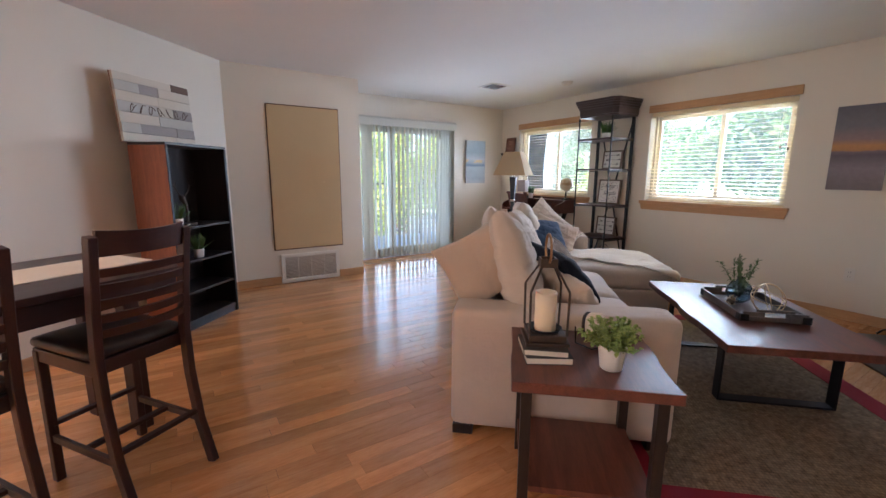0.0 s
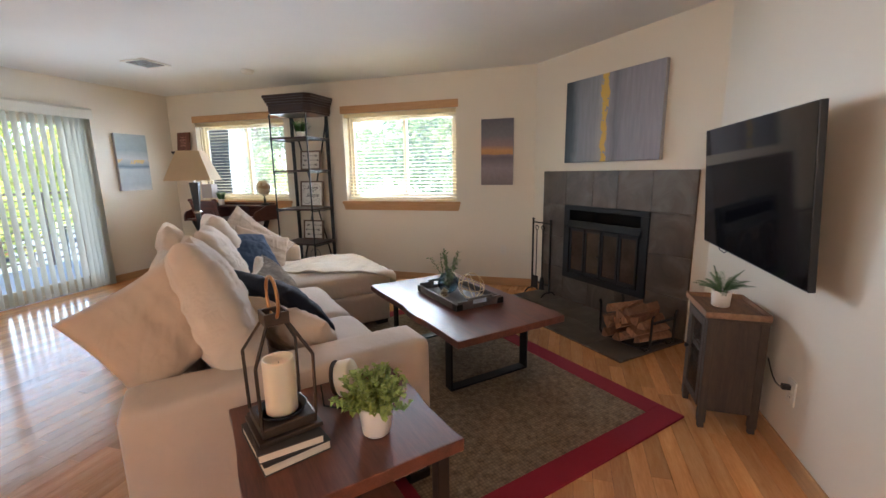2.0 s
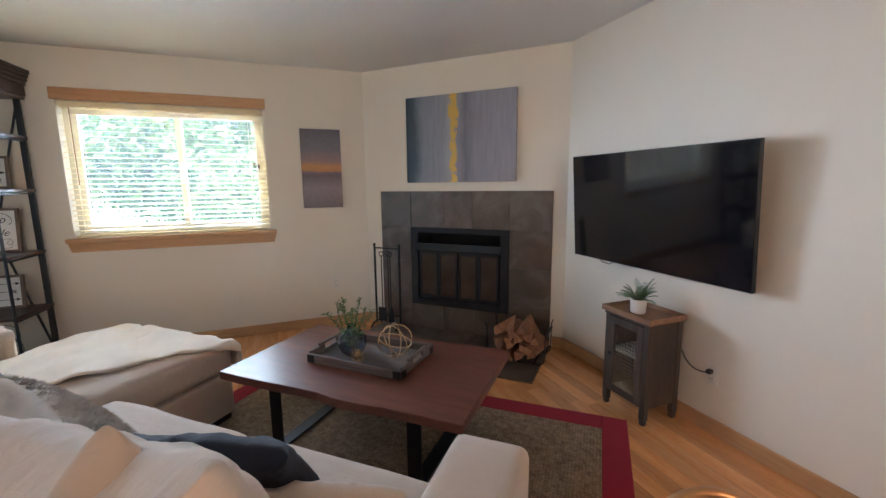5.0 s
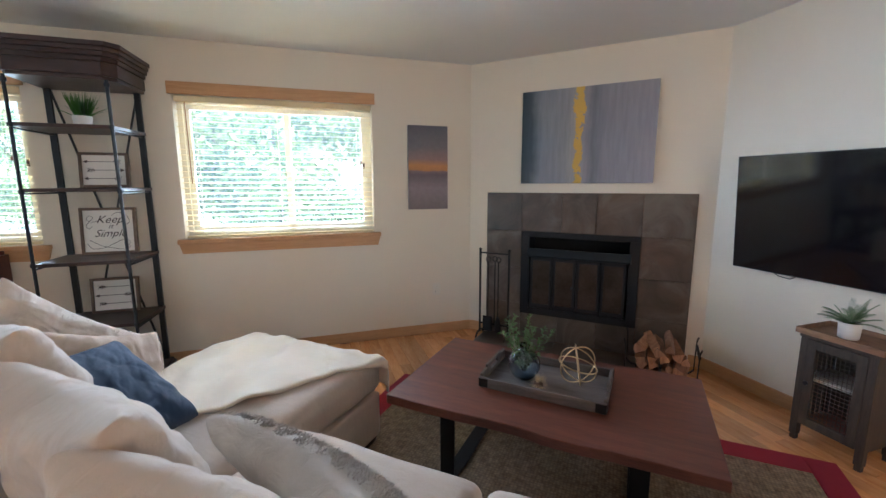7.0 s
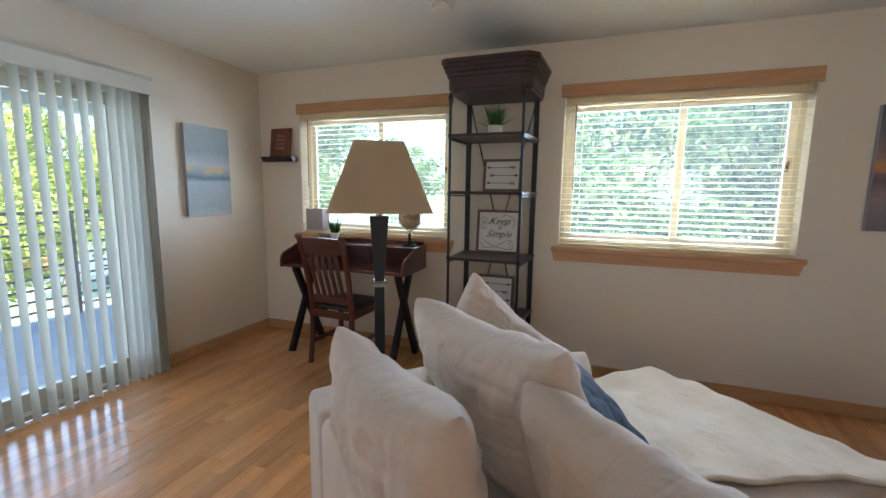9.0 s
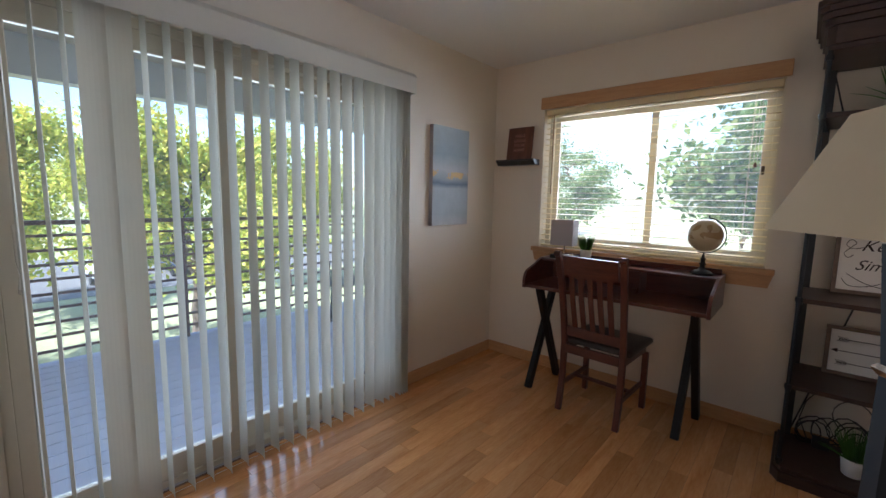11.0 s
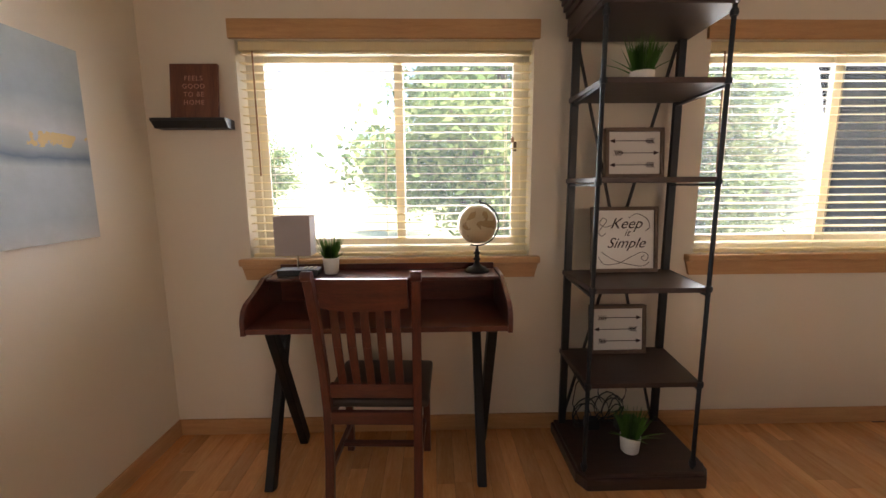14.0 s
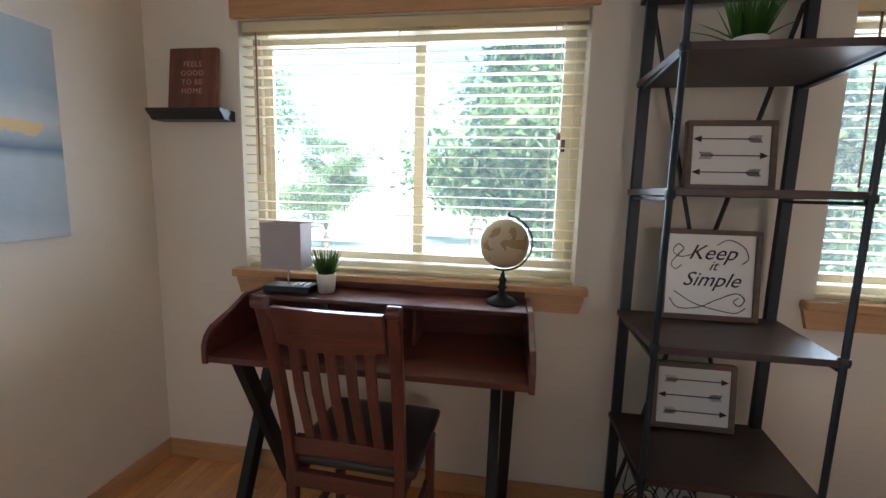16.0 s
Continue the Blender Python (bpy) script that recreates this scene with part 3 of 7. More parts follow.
def venetian(i, xa, xb, tilt):
    t = thing("venetian_blind", pose(0, 0, 0), "cream wooden venetian blind, lowered with open slats", "blind", "venetian blinds")
    x0, x1 = xa + 0.012, xb - 0.012
    part("head_rail", box(B(), x0, 0.012, WZ1 - 0.045, x1, 0.065, WZ1 - 0.003, 0.003), M_BLIND, t)
    part("bottom_rail", box(B(), x0, 0.014, WZ0 + 0.004, x1, 0.062, WZ0 + 0.02, 0.004), M_BLIND, t)
    slat = box(B(), -(x1 - x0) / 2, -0.025, -0.0014, (x1 - x0) / 2, 0.025, 0.0014)
    me = bpy.data.meshes.new("slat")
    slat.to_mesh(me)
    slat.free()
    me.materials.append(M_BLIND)
    z = WZ0 + 0.055
    while z < WZ1 - 0.05:
        hang("slat", me, t, "", pose((x0 + x1) / 2, 0.038, z, tilt + random.uniform(-1.2, 1.2)))
        z += 0.0415
    for x in (x0 + 0.12, (x0 + x1) / 2 - 0.02, x1 - 0.12):
        bm = B()
        for y in (0.0125, 0.0635):
            tube(bm, [(x, y, WZ0 + 0.02), (x, y, WZ1 - 0.04)], 0.0011, 5)
        part("ladder_cord", bm, M_BLIND, t)
    part("tilt_wand", tube(B(), [(x0 + 0.07, 0.006, WZ1 - 0.05), (x0 + 0.075, -0.004, WZ0 + 0.42)], 0.004, 8), M_CABTOP, t, "brown wooden tilt wand")
    bm = B()
    for dx in (-0.006, 0.006):
        tube(bm, [(x1 - 0.09 + dx, 0.008, WZ1 - 0.05), (x1 - 0.09 + dx * 1.4, 0.004, 1.60)], 0.0012, 5)
    part("pull_cord", bm, M_BLIND, t)
    part("tassel", lathe(B(), [(0.003, 0.03), (0.008, 0.02), (0.009, 0.0), (0.0, 0.0)][::-1], 10, pose(x1 - 0.09, 0.004, 1.565)), M_CABTOP, t, "brown wooden cord tassel")
    return t


for i, (a, b) in enumerate(WIN):
    window(i + 1, a, b)
    venetian(i, a, b, 3 if i == 0 else 6)


# ---- sliding door and vertical blinds ----
def sliding_door():
    d = tagged(part("door_1", box(box(B(), -0.15, DY0, 0.0, -0.03, DY1, 0.03, 0.003), -0.15, DY0, 2.0, -0.03, DY1, 2.04, 0.003), M_VINYL, None, "glazed sliding patio door with ivory frames, shut"), kind="structure")
    for a, b in ((DY0, DY0 + 0.035), (DY1 - 0.035, DY1)):
        part("door_frame", box(B(), -0.15, a, 0.03, -0.03, b, 2.0, 0.003), M_VINYL, d)
    ym = -2.19
    for a, b, x in ((DY0 + 0.035, ym + 0.045, -0.075), (ym - 0.045, DY1 - 0.035, -0.125)):
        s = part("door_panel", box(box(box(box(B(), x, a, 0.03, x + 0.035, b, 0.14, 0.003), x, a, 1.92, x + 0.035, b, 2.0, 0.003), x, a, 0.14, x + 0.035, a + 0.075, 1.92, 0.003),
                 x, b - 0.075, 0.14, x + 0.035, b, 1.92, 0.003), M_VINYL, d)
        g = part("pane", box(B(), x + 0.015, a + 0.075, 0.14, x + 0.02, b - 0.075, 1.92), M_DOORGLASS, s)
        g.visible_shadow = False
    hbm = tube(B(), [(-0.04, DY0 + 0.085, 0.98), (-0.005, DY0 + 0.085, 1.0), (-0.0, DY0 + 0.085, 1.1), (-0.005, DY0 + 0.085, 1.2), (-0.04, DY0 + 0.085, 1.22)], 0.009, 8)
    part("door_handle", hbm, M_PLASTIC, d, "off white pull handle")


sliding_door()


def vertical_blinds():
    t = thing("vertical_blinds", pose(0, 0, 0), "ivory vinyl vertical blinds with open vanes hanging before the patio door", "blinds")
    val = B()
    prism(val, [(0.004, 2.12), (0.14, 2.12), (0.158, 2.095), (0.158, 1.995), (0.146, 2.0), (0.146, 2.103), (0.004, 2.103)], 0, 1.90, pose(0, -1.115, 0, 90, 0, 0))
    part("valance", val, M_VANE, t, "ivory vinyl valance")
    part("end_cap", box(B(), 0.004, -1.116, 2.0, 0.146, -1.108, 2.103), M_VANE, t)
    part("head_rail", box(B(), 0.055, -2.99, 2.04, 0.095, -1.14, 2.075, 0.003), M_PLASTIC, t)
    W, n = 0.089, 6
    bm = B()
    prev = None
    for k in range(n + 1):
        x = -W / 2 + W * k / n
        y = 0.006 * (1 - (2 * k / n - 1) ** 2)
        cur = [bm.verts.new((x, y, 0.022)), bm.verts.new((x, y, 2.035)), bm.verts.new((x, y + 0.0012, 2.035)), bm.verts.new((x, y + 0.0012, 0.022))]
        if prev:
            for a in range(4):
                b = (a + 1) % 4
                bm.faces.new((prev[a], cur[a], cur[b], prev[b]))
        else:
            bm.faces.new(cur)
        prev = cur
    bm.faces.new(prev[::-1])
    bmesh.ops.recalc_face_normals(bm, faces=bm.faces)
    me = bpy.data.meshes.new("vane")
    bm.to_mesh(me)
    bm.free()
    me.materials.append(M_VANE)
    me.polygons.foreach_set("use_smooth", [False] * len(me.polygons))
    clip = bpy.data.meshes.new("carrier")
    cb = box(B(), -0.012, -0.004, 2.03, 0.012, 0.004, 2.05)
    cb.to_mesh(clip)
    cb.free()
    clip.materials.append(M_PLASTIC)
    y = -1.13
    k = 0
    while y > -2.98:
        ang = random.uniform(-3, 5)
        if abs(y + 2.64) < 0.041:
            ang = 78
        v = hang("vane", me, t, "", pose(0.075, y, 0, 0, 0, ang))
        hang("carrier", clip, v, "")
        y -= 0.022 if y > -1.18 else (0.05 if y > -1.3 else 0.0785)
        k += 1
    chain = B()
    tube(chain, [(0.075, -1.13, 0.03), (0.075, -2.1, 0.028), (0.075, -2.97, 0.03)], 0.0012, 5)
    part("bottom_chain", chain, M_PLASTIC, t)


vertical_blinds()

# closet panel, grille, small fittings on the walls
ap = thing("access_panel", pose(0.8, 0, 0), "tan painted access panel with a thin dark gap round it, shut", "panel")
part("surround", box(B(), 0.0, -4.13, 0.405, 0.006, -3.305, 2.062), M_GAP, ap, "dark gap")
part("panel_board", box(B(), 0.0065, -4.12, 0.42, 0.024, -3.317, 2.048, 0.003), M_PANEL, ap)
part("latch", lathe(B(), [(0.0, 0.0), (0.012, 0.0), (0.012, 0.006), (0.0, 0.008)], 14, pose(0.024, -3.52, 1.2, 0, 90, 0)), M_BRASS, ap)
gr = thing("return_air_grille", pose(0.8, 0, 0), "off white steel return air grille set low on the wall", "grille")
part("frame", box(box(box(box(B(), 0.001, -4.065, 0.012, 0.016, -3.365, 0.05, 0.003), 0.001, -4.065, 0.312, 0.016, -3.365, 0.35, 0.003), 0.001, -4.065, 0.05, 0.016, -4.02, 0.312, 0.003), 0.001, -3.41, 0.05, 0.016, -3.365, 0.312, 0.003), M_PLASTIC, gr)
part("backing", box(B(), 0.0005, -4.02, 0.05, 0.002, -3.41, 0.312), M_GAP, gr)
for z in [0.06 + 0.0165 * k for k in range(16)]:
    part("louver", box(B(), -0.0006, -4.02, -0.008, 0.0006, -3.41, 0.008), M_PLASTIC, gr, "", pose(0.009, 0, z, 0, 35, 0))
for y in (-3.87, -3.715, -3.56):
    part("rib", box(B(), 0.002, y - 0.004, 0.05, 0.0165, y + 0.004, 0.312), M_PLASTIC, gr)


def outlet(m, label="off white wall outlet with two sockets"):
    t = thing("wall_outlet", m, label, "outlet", "wall outlets")
    part("cover_plate", box(B(), -0.036, -0.006, -0.058, 0.036, 0.0, 0.058, 0.003), M_PLASTIC, t)
    for z in (-0.022, 0.022):
        s = part("socket", box(B(), -0.017, -0.0085, z - 0.014, 0.017, -0.006, z + 0.014, 0.001), M_PLASTIC, t)
        part("slot", box(box(B(), -0.008, -0.0092, z - 0.006, -0.006, -0.0085, z + 0.006), 0.006, -0.0092, z - 0.006, 0.008, -0.0085, z + 0.006), M_BLACKPL, s)
    return t


outlet(pose(4.80, 0, 0.425))
outlet(pose(EX, -2.66, 0.335, 0, 0, -90), "off white wall outlet with a black plug in it")
ds = thing("door_stop", pose(0, -1.075, 0.27), "small tan wall door stop", "door stop")
part("bumper", lathe(B(), [(0.0, 0.0), (0.016, 0.0), (0.016, 0.006), (0.009, 0.012), (0.009, 0.03), (0.0, 0.032)], 14, pose(0, 0, 0, 0, 90, 0)), M_PANEL, ds)
sd = thing("smoke_detector", pose(2.13, -0.81, H), "white round smoke detector on the ceiling", "smoke detector")
part("base", lathe(B(), [(0.0, 0.0), (0.07, 0.0), (0.07, -0.012), (0.0, -0.012)], 28), M_PLASTIC, sd)
part("cover", lathe(B(), [(0.06, -0.012), (0.058, -0.03), (0.035, -0.038), (0.0, -0.038)], 28), M_PLASTIC, sd)
cv = thing("ceiling_vent", pose(1.43, -1.40, H), "white ceiling vent with dark slots", "vent")
part("backing", box(B(), -0.12, -0.12, -0.004, 0.12, 0.12, 0.0), M_GAP, cv)
part("frame", box(box(box(box(B(), -0.15, -0.15, -0.01, 0.15, -0.12, 0.0, 0.003), -0.15, 0.12, -0.01, 0.15, 0.15, 0.0, 0.003), -0.15, -0.12, -0.01, -0.12, 0.12, 0.0, 0.003), 0.12, -0.12, -0.01, 0.15, 0.12, 0.0, 0.003), M_PLASTIC, cv)
for k in range(8):
    part("louver", box(B(), -0.12, -0.009, -0.001, 0.12, 0.009, 0.001), M_CHROME, cv, "", pose(0, -0.105 + 0.03 * k, -0.009, 40))


# ---- fireplace ----
fp = thing("fireplace", FP, "corner fireplace of brown grey slate tiles with black metal firebox", "fireplace")
S0, S1, SA, SB, ZA, ZB, ZT = 0.177, 1.818, 0.506, 1.459, 0.245, 0.985, 1.32
bed = B()
for q in ((S0, 0.0, SA, ZT), (SB, 0.0, S1, ZT), (SA, ZB, SB, ZT), (SA, 0.0, SB, ZA)):
    box(bed, q[0], -0.008, q[1] + 0.001, q[2], -0.0005, q[3])
part("tile_bed", bed, M_GAP, fp, "dark grout")


def tiles_wall(a, b, z0, z1, cuts_x, cuts_z):
    xs, zs = [a, *cuts_x, b], [z0, *cuts_z, z1]
    for xa, xb in zip(xs, xs[1:]):
        for za, zb in zip(zs, zs[1:]):
            part("tile", box(B(), xa + 0.0015, -0.02, za + 0.0015, xb - 0.0015, -0.008, zb - 0.0015, 0.0015, 1), M_SLATE, fp)


tiles_wall(S0, S1, ZB, ZT, [0.506, 0.848, 1.124, 1.459], [])
tiles_wall(S0, SA, 0.012, ZB, [], [0.33, 0.655])
tiles_wall(SB, S1, 0.012, ZB, [], [0.33, 0.655])
tiles_wall(SA, SB, 0.012, ZA, [0.84, 1.16], [])
part("hearth_bed", box(B(), 0.165, -0.745, 0.0006, 1.83, -0.021, 0.006), M_GAP, fp, "dark grout")
for i, (xa, xb) in enumerate(zip([0.165, 0.497, 0.83, 1.163, 1.497], [0.497, 0.83, 1.163, 1.497, 1.83])):
    for ya, yb in ((-0.745, -0.384), (-0.384, -0.0215)):
        part("tile", box(B(), xa + 0.0015, ya + 0.0015, 0.006, xb - 0.0015, yb - 0.0015, 0.0125, 0.0015, 1), M_SLATE, fp)
fb = part("firebox", box(box(box(box(box(B(), SA, 0.40, ZA, SB, 0.42, ZB), SA, -0.018, ZA, SA + 0.012, 0.4, ZB), SB - 0.012, -0.018, ZA, SB, 0.4, ZB), SA, -0.018, ZB - 0.012, SB, 0.4, ZB), SA, -0.018, ZA, SB, 0.4, ZA + 0.012), M_SOOT, fp, "black firebox")
part("face_frame", box(box(box(box(B(), SA + 0.001, -0.03, ZB - 0.045, SB - 0.001, -0.0185, ZB - 0.001, 0.002), SA + 0.001, -0.03, ZA + 0.001, SA + 0.075, -0.0185, ZB - 0.045, 0.002), SB - 0.075, -0.03, ZA + 0.001, SB - 0.001, -0.0185, ZB - 0.045, 0.002),
     SA + 0.075, -0.03, ZA + 0.001, SB - 0.075, -0.0185, ZA + 0.06, 0.002), M_IRON, fp, "black metal frame")
part("hood", prism(B(), [(-0.018, 0.84), (-0.018, 0.765), (-0.055, 0.765), (-0.06, 0.78), (-0.03, 0.84)], SA + 0.06, SB - 0.06, Matrix(((0, 0, 1, 0), (1, 0, 0, 0), (0, 1, 0, 0), (0, 0, 0, 1)))), M_STEEL, fp, "dark metal hood")
DX0, DX1 = SA + 0.085, SB - 0.085
pw = (DX1 - DX0) / 4
for k in range(4):
    a, b = DX0 + k * pw + 0.003, DX0 + (k + 1) * pw - 0.003
    fr = part("glass_door", box(box(box(box(B(), a, -0.03, 0.31, b, -0.018, 0.345, 0.002), a, -0.03, 0.735, b, -0.018, 0.76, 0.002), a, -0.03, 0.345, a + 0.022, -0.018, 0.735, 0.002), b - 0.022, -0.03, 0.345, b, -0.018, 0.735, 0.002), M_IRON, fp, "black framed fire door, shut")
    part("pane", box(B(), a + 0.022, -0.024, 0.345, b - 0.022, -0.02, 0.735), M_FIREGLASS, fr)
for x in ((DX0 + DX1) / 2 - 0.03, (DX0 + DX1) / 2 + 0.03):
    part("knob", lathe(B(), [(0.0, 0.0), (0.008, 0.0), (0.009, 0.012), (0.0, 0.016)], 12, pose(x, -0.03, 0.52, 90)), M_STEEL, fp)
vent_slots = B()
for k in range(3):
    box(vent_slots, SA + 0.08, -0.024, ZA + 0.012 + 0.016 * k, SB - 0.08, -0.019, ZA + 0.018 + 0.016 * k)
part("lower_louver", vent_slots, M_SOOT, fp)


# ---- television ----
tv = thing("television", pose(6.365, -2.248, 1.208, 0, -4.0, 0), "large flat black television on a wall mount, switched off", "television")
tvb = box(B(), -0.004, -0.632, -0.357, 0.022, 0.632, 0.357, 0.003)
part("casing", tvb, M_BLACKPL, tv)
part("screen", box(B(), -0.0062, -0.627, -0.350, -0.0041, 0.627, 0.353), M_SCREEN, tv, "black glossy screen")
part("back_housing", box(B(), 0.022, -0.40, -0.28, 0.05, 0.40, 0.12, 0.01), M_BLACKPL, tv)
mount = part("wall_mount", box(box(box(B(), 0.05, -0.24, -0.2, 0.062, -0.2, 0.2, 0.002), 0.05, 0.2, -0.2, 0.062, 0.24, 0.2, 0.002), 0.062, -0.30, -0.10, 0.118, 0.30, 0.10, 0.004), M_IRON, tv, "black steel wall mount")
ir = thing("television_sensor", pose(6.40, -1.93, 0.845), "thin dark cable loop hanging under the television", "cable")
part("cord", tube(B(), [(0.0, 0.10, 0.03), (-0.01, 0.03, -0.005), (-0.005, -0.03, -0.012), (0.03, -0.08, 0.025)], 0.003, 6), M_BLACKPL, ir)


# ---- canvases ----
def canvas(name, m, w, h, d, mat, label):
    """Its picture faces -y."""
    t = thing(name, m, label, "painting", "wall paintings")
    part("canvas_body", box(B(), -w / 2, -d, -h / 2, w / 2, 0.0, h / 2, 0.003), M_CANVAS_SIDE, t)
    part("picture", box(B(), -w / 2 + 0.001, -d - 0.0018, -h / 2 + 0.001, w / 2 - 0.001, -d - 0.0002, h / 2 - 0.001), mat, t)
    return t


M_CANVAS_SIDE = paint("stretched canvas edge", (0.35, 0.34, 0.35), 0.85, relief=0.3, fine=300)


def painted(name, build):
    m, n, l, b = nodes_of(name, 0.6)
    v = tex(n, l, vary=False)
    sp = n.new("ShaderNodeSeparateXYZ")
    l.new(v, sp.inputs[0])
    l.new(build(n, l, v, sp), b.inputs["Base Color"])
    bump(n, l, b, noise_tex(n, l, v, 200, 2), 0.3, 0.0008)
    return m


def mathn(n, l, op, a, b=None):
    k = n.new("ShaderNodeMath")
    k.operation = op
    for s, x in zip(k.inputs, (a, b)):
        if x is None:
            continue
        if isinstance(x, (int, float)):
            s.default_value = x
        else:
            l.new(x, s)
    return k.outputs[0]


def gold_abstract(n, l, v, sp):
    wob = noise_tex(n, l, v, 4, 5)
    x = mathn(n, l, "ADD", mathn(n, l, "MULTIPLY", sp.outputs[0], 0.98), mathn(n, l, "MULTIPLY", mathn(n, l, "SUBTRACT", wob, 0.5), 0.10))
    x = mathn(n, l, "ADD", x, 0.5)
    col = ramp(n, l, x, [(0.0, (0.035, 0.055, 0.07)), (0.08, (0.06, 0.085, 0.11)), (0.16, (0.22, 0.24, 0.28)), (0.36, (0.26, 0.27, 0.3)), (0.42, (0.34, 0.33, 0.33)), (0.5, (0.28, 0.27, 0.3)), (0.56, (0.17, 0.17, 0.2)), (0.66, (0.26, 0.255, 0.29)), (1.0, (0.3, 0.29, 0.33))])
    streak = n.new("ShaderNodeMapping")
    streak.inputs["Scale"].default_value = (30, 1, 3)
    l.new(v, streak.inputs[0])
    st = noise_tex(n, l, streak.outputs[0], 1.2, 5)
    col = mixc(n, l, 0.35, col, ramp(n, l, st, [(0.3, (0.6, 0.6, 0.62)), (0.7, (1.2, 1.2, 1.2))]), "MULTIPLY")
    # gold leaf: a ragged upright band
    d = mathn(n, l, "ABSOLUTE", mathn(n, l, "SUBTRACT", mathn(n, l, "ADD", sp.outputs[0], mathn(n, l, "MULTIPLY", mathn(n, l, "SUBTRACT", noise_tex(n, l, v, 7, 6, 0.7), 0.5), 0.12)), -0.045))
    wide = mathn(n, l, "ADD", 0.030, mathn(n, l, "MULTIPLY", sp.outputs[2], 0.025))
    g = mathn(n, l, "LESS_THAN", d, wide)
    g = mathn(n, l, "MULTIPLY", g, mathn(n, l, "GREATER_THAN", noise_tex(n, l, v, 16, 5, 0.7), 0.42))
    return mixc(n, l, g, col, (0.6, 0.38, 0.07))


def sunset(n, l, v, sp):
    z = mathn(n, l, "ADD", mathn(n, l, "DIVIDE", sp.outputs[2], 0.72), mathn(n, l, "MULTIPLY", mathn(n, l, "SUBTRACT", noise_tex(n, l, v, 7, 5), 0.5), 0.07))
    z = mathn(n, l, "ADD", z, 0.5)
    col = ramp(n, l, z, [(0.0, (0.2, 0.165, 0.175)), (0.25, (0.27, 0.23, 0.25)), (0.42, (0.15, 0.115, 0.14)), (0.46, (0.22, 0.16, 0.18)), (0.475, (0.5, 0.24, 0.09)), (0.53, (0.55, 0.28, 0.1)), (0.6, (0.3, 0.21, 0.2)), (0.75, (0.18, 0.17, 0.19)), (1.0, (0.12, 0.12, 0.14))])
    return mixc(n, l, 0.3, col, ramp(n, l, noise_tex(n, l, v, 25, 4), [(0.3, (0.7, 0.7, 0.72)), (0.7, (1.15, 1.12, 1.1))]), "MULTIPLY")


def seascape(n, l, v, sp):
    z = mathn(n, l, "ADD", mathn(n, l, "DIVIDE", sp.outputs[2], 0.72), mathn(n, l, "MULTIPLY", mathn(n, l, "SUBTRACT", noise_tex(n, l, v, 5, 6), 0.5), 0.09))
    z = mathn(n, l, "ADD", z, 0.5)
    col = ramp(n, l, z, [(0.0, (0.48, 0.50, 0.5)), (0.12, (0.36, 0.41, 0.44)), (0.38, (0.4, 0.45, 0.48)), (0.43, (0.13, 0.19, 0.25)), (0.47, (0.3, 0.35, 0.38)), (0.56, (0.48, 0.5, 0.5)), (0.72, (0.3, 0.36, 0.39)), (1.0, (0.38, 0.44, 0.46))])
    band = mathn(n, l, "MULTIPLY", mathn(n, l, "LESS_THAN", mathn(n, l, "ABSOLUTE", mathn(n, l, "SUBTRACT", z, 0.52)), 0.035), mathn(n, l, "GREATER_THAN", noise_tex(n, l, v, 12, 6, 0.7), 0.54))
    col = mixc(n, l, band, col, (0.62, 0.45, 0.2))
    return mixc(n, l, 0.3, col, ramp(n, l, noise_tex(n, l, v, 14, 5), [(0.3, (0.8, 0.8, 0.8)), (0.7, (1.15, 1.15, 1.15))]), "MULTIPLY")


c1 = canvas("canvas_painting", FP @ pose(1.001, -0.001, 1.774), 1.02, 0.75, 0.04, painted("grey blue abstract with gold", gold_abstract), "large grey blue abstract canvas with a gold band above the fireplace")
c2 = canvas("canvas_painting", pose(4.722, -0.001, 1.538), 0.36, 0.724, 0.035, painted("dusk abstract", sunset), "narrow canvas of an orange dusk over dark purple ground")
c3 = canvas("canvas_painting", pose(0.001, -0.62, 1.513, 0, 0, 90), 0.41, 0.72, 0.035, painted("pale sea abstract", seascape), "pale blue grey seascape canvas with gold flecks")


# ---- sofa group ----
rug = thing("area_rug", F2(1.505, -4.96), "tan woven sisal rug with a crimson border under the coffee table", "rug")
RU, RN, RB = 0.805, 1.23, 0.135
part("field", box(B(), -RU + RB, -RN + RB, 0.0, RU - RB, RN - RB, 0.011, 0.002), M_SISAL, rug, "tan sisal field")
part("border", box(box(box(box(B(), -RU, -RN, 0.0, RU, -RN + RB, 0.0125, 0.003), -RU, RN - RB, 0.0, RU, RN, 0.0125, 0.003), -RU, -RN + RB, 0.0, -RU + RB, RN - RB, 0.0125, 0.003), RU - RB, -RN + RB, 0.0, RU, RN - RB, 0.0125, 0.003), M_RUGBORDER, rug, "crimson cotton border")

sofa = thing("sectional_sofa", F2(0, 0), "cream linen sectional sofa with a chaise and wide square arms", "sofa")
ZS = 0.0
N0, N1 = -5.84, -2.86
part("base", soft(B(), -0.08, N0 + 0.22, 0.05, 0.93, -4.0, 0.30, 0.02, n=10), M_SOFA, sofa, smooth=True)
part("chaise_base", soft(B(), -0.08, -4.0, 0.05, 1.565, N1 - 0.22, 0.30, 0.02, n=10), M_SOFA, sofa, smooth=True)
part("armrest", soft(B(), -0.10, N0, 0.045, 0.945, N0 + 0.225, 0.655, 0.035, n=12), M_SOFA, sofa, "wide cream arm", smooth=True)
part("armrest", soft(B(), -0.10, N1 - 0.225, 0.045, 1.03, N1, 0.64, 0.035, n=12), M_SOFA, sofa, "wide cream arm", smooth=True)
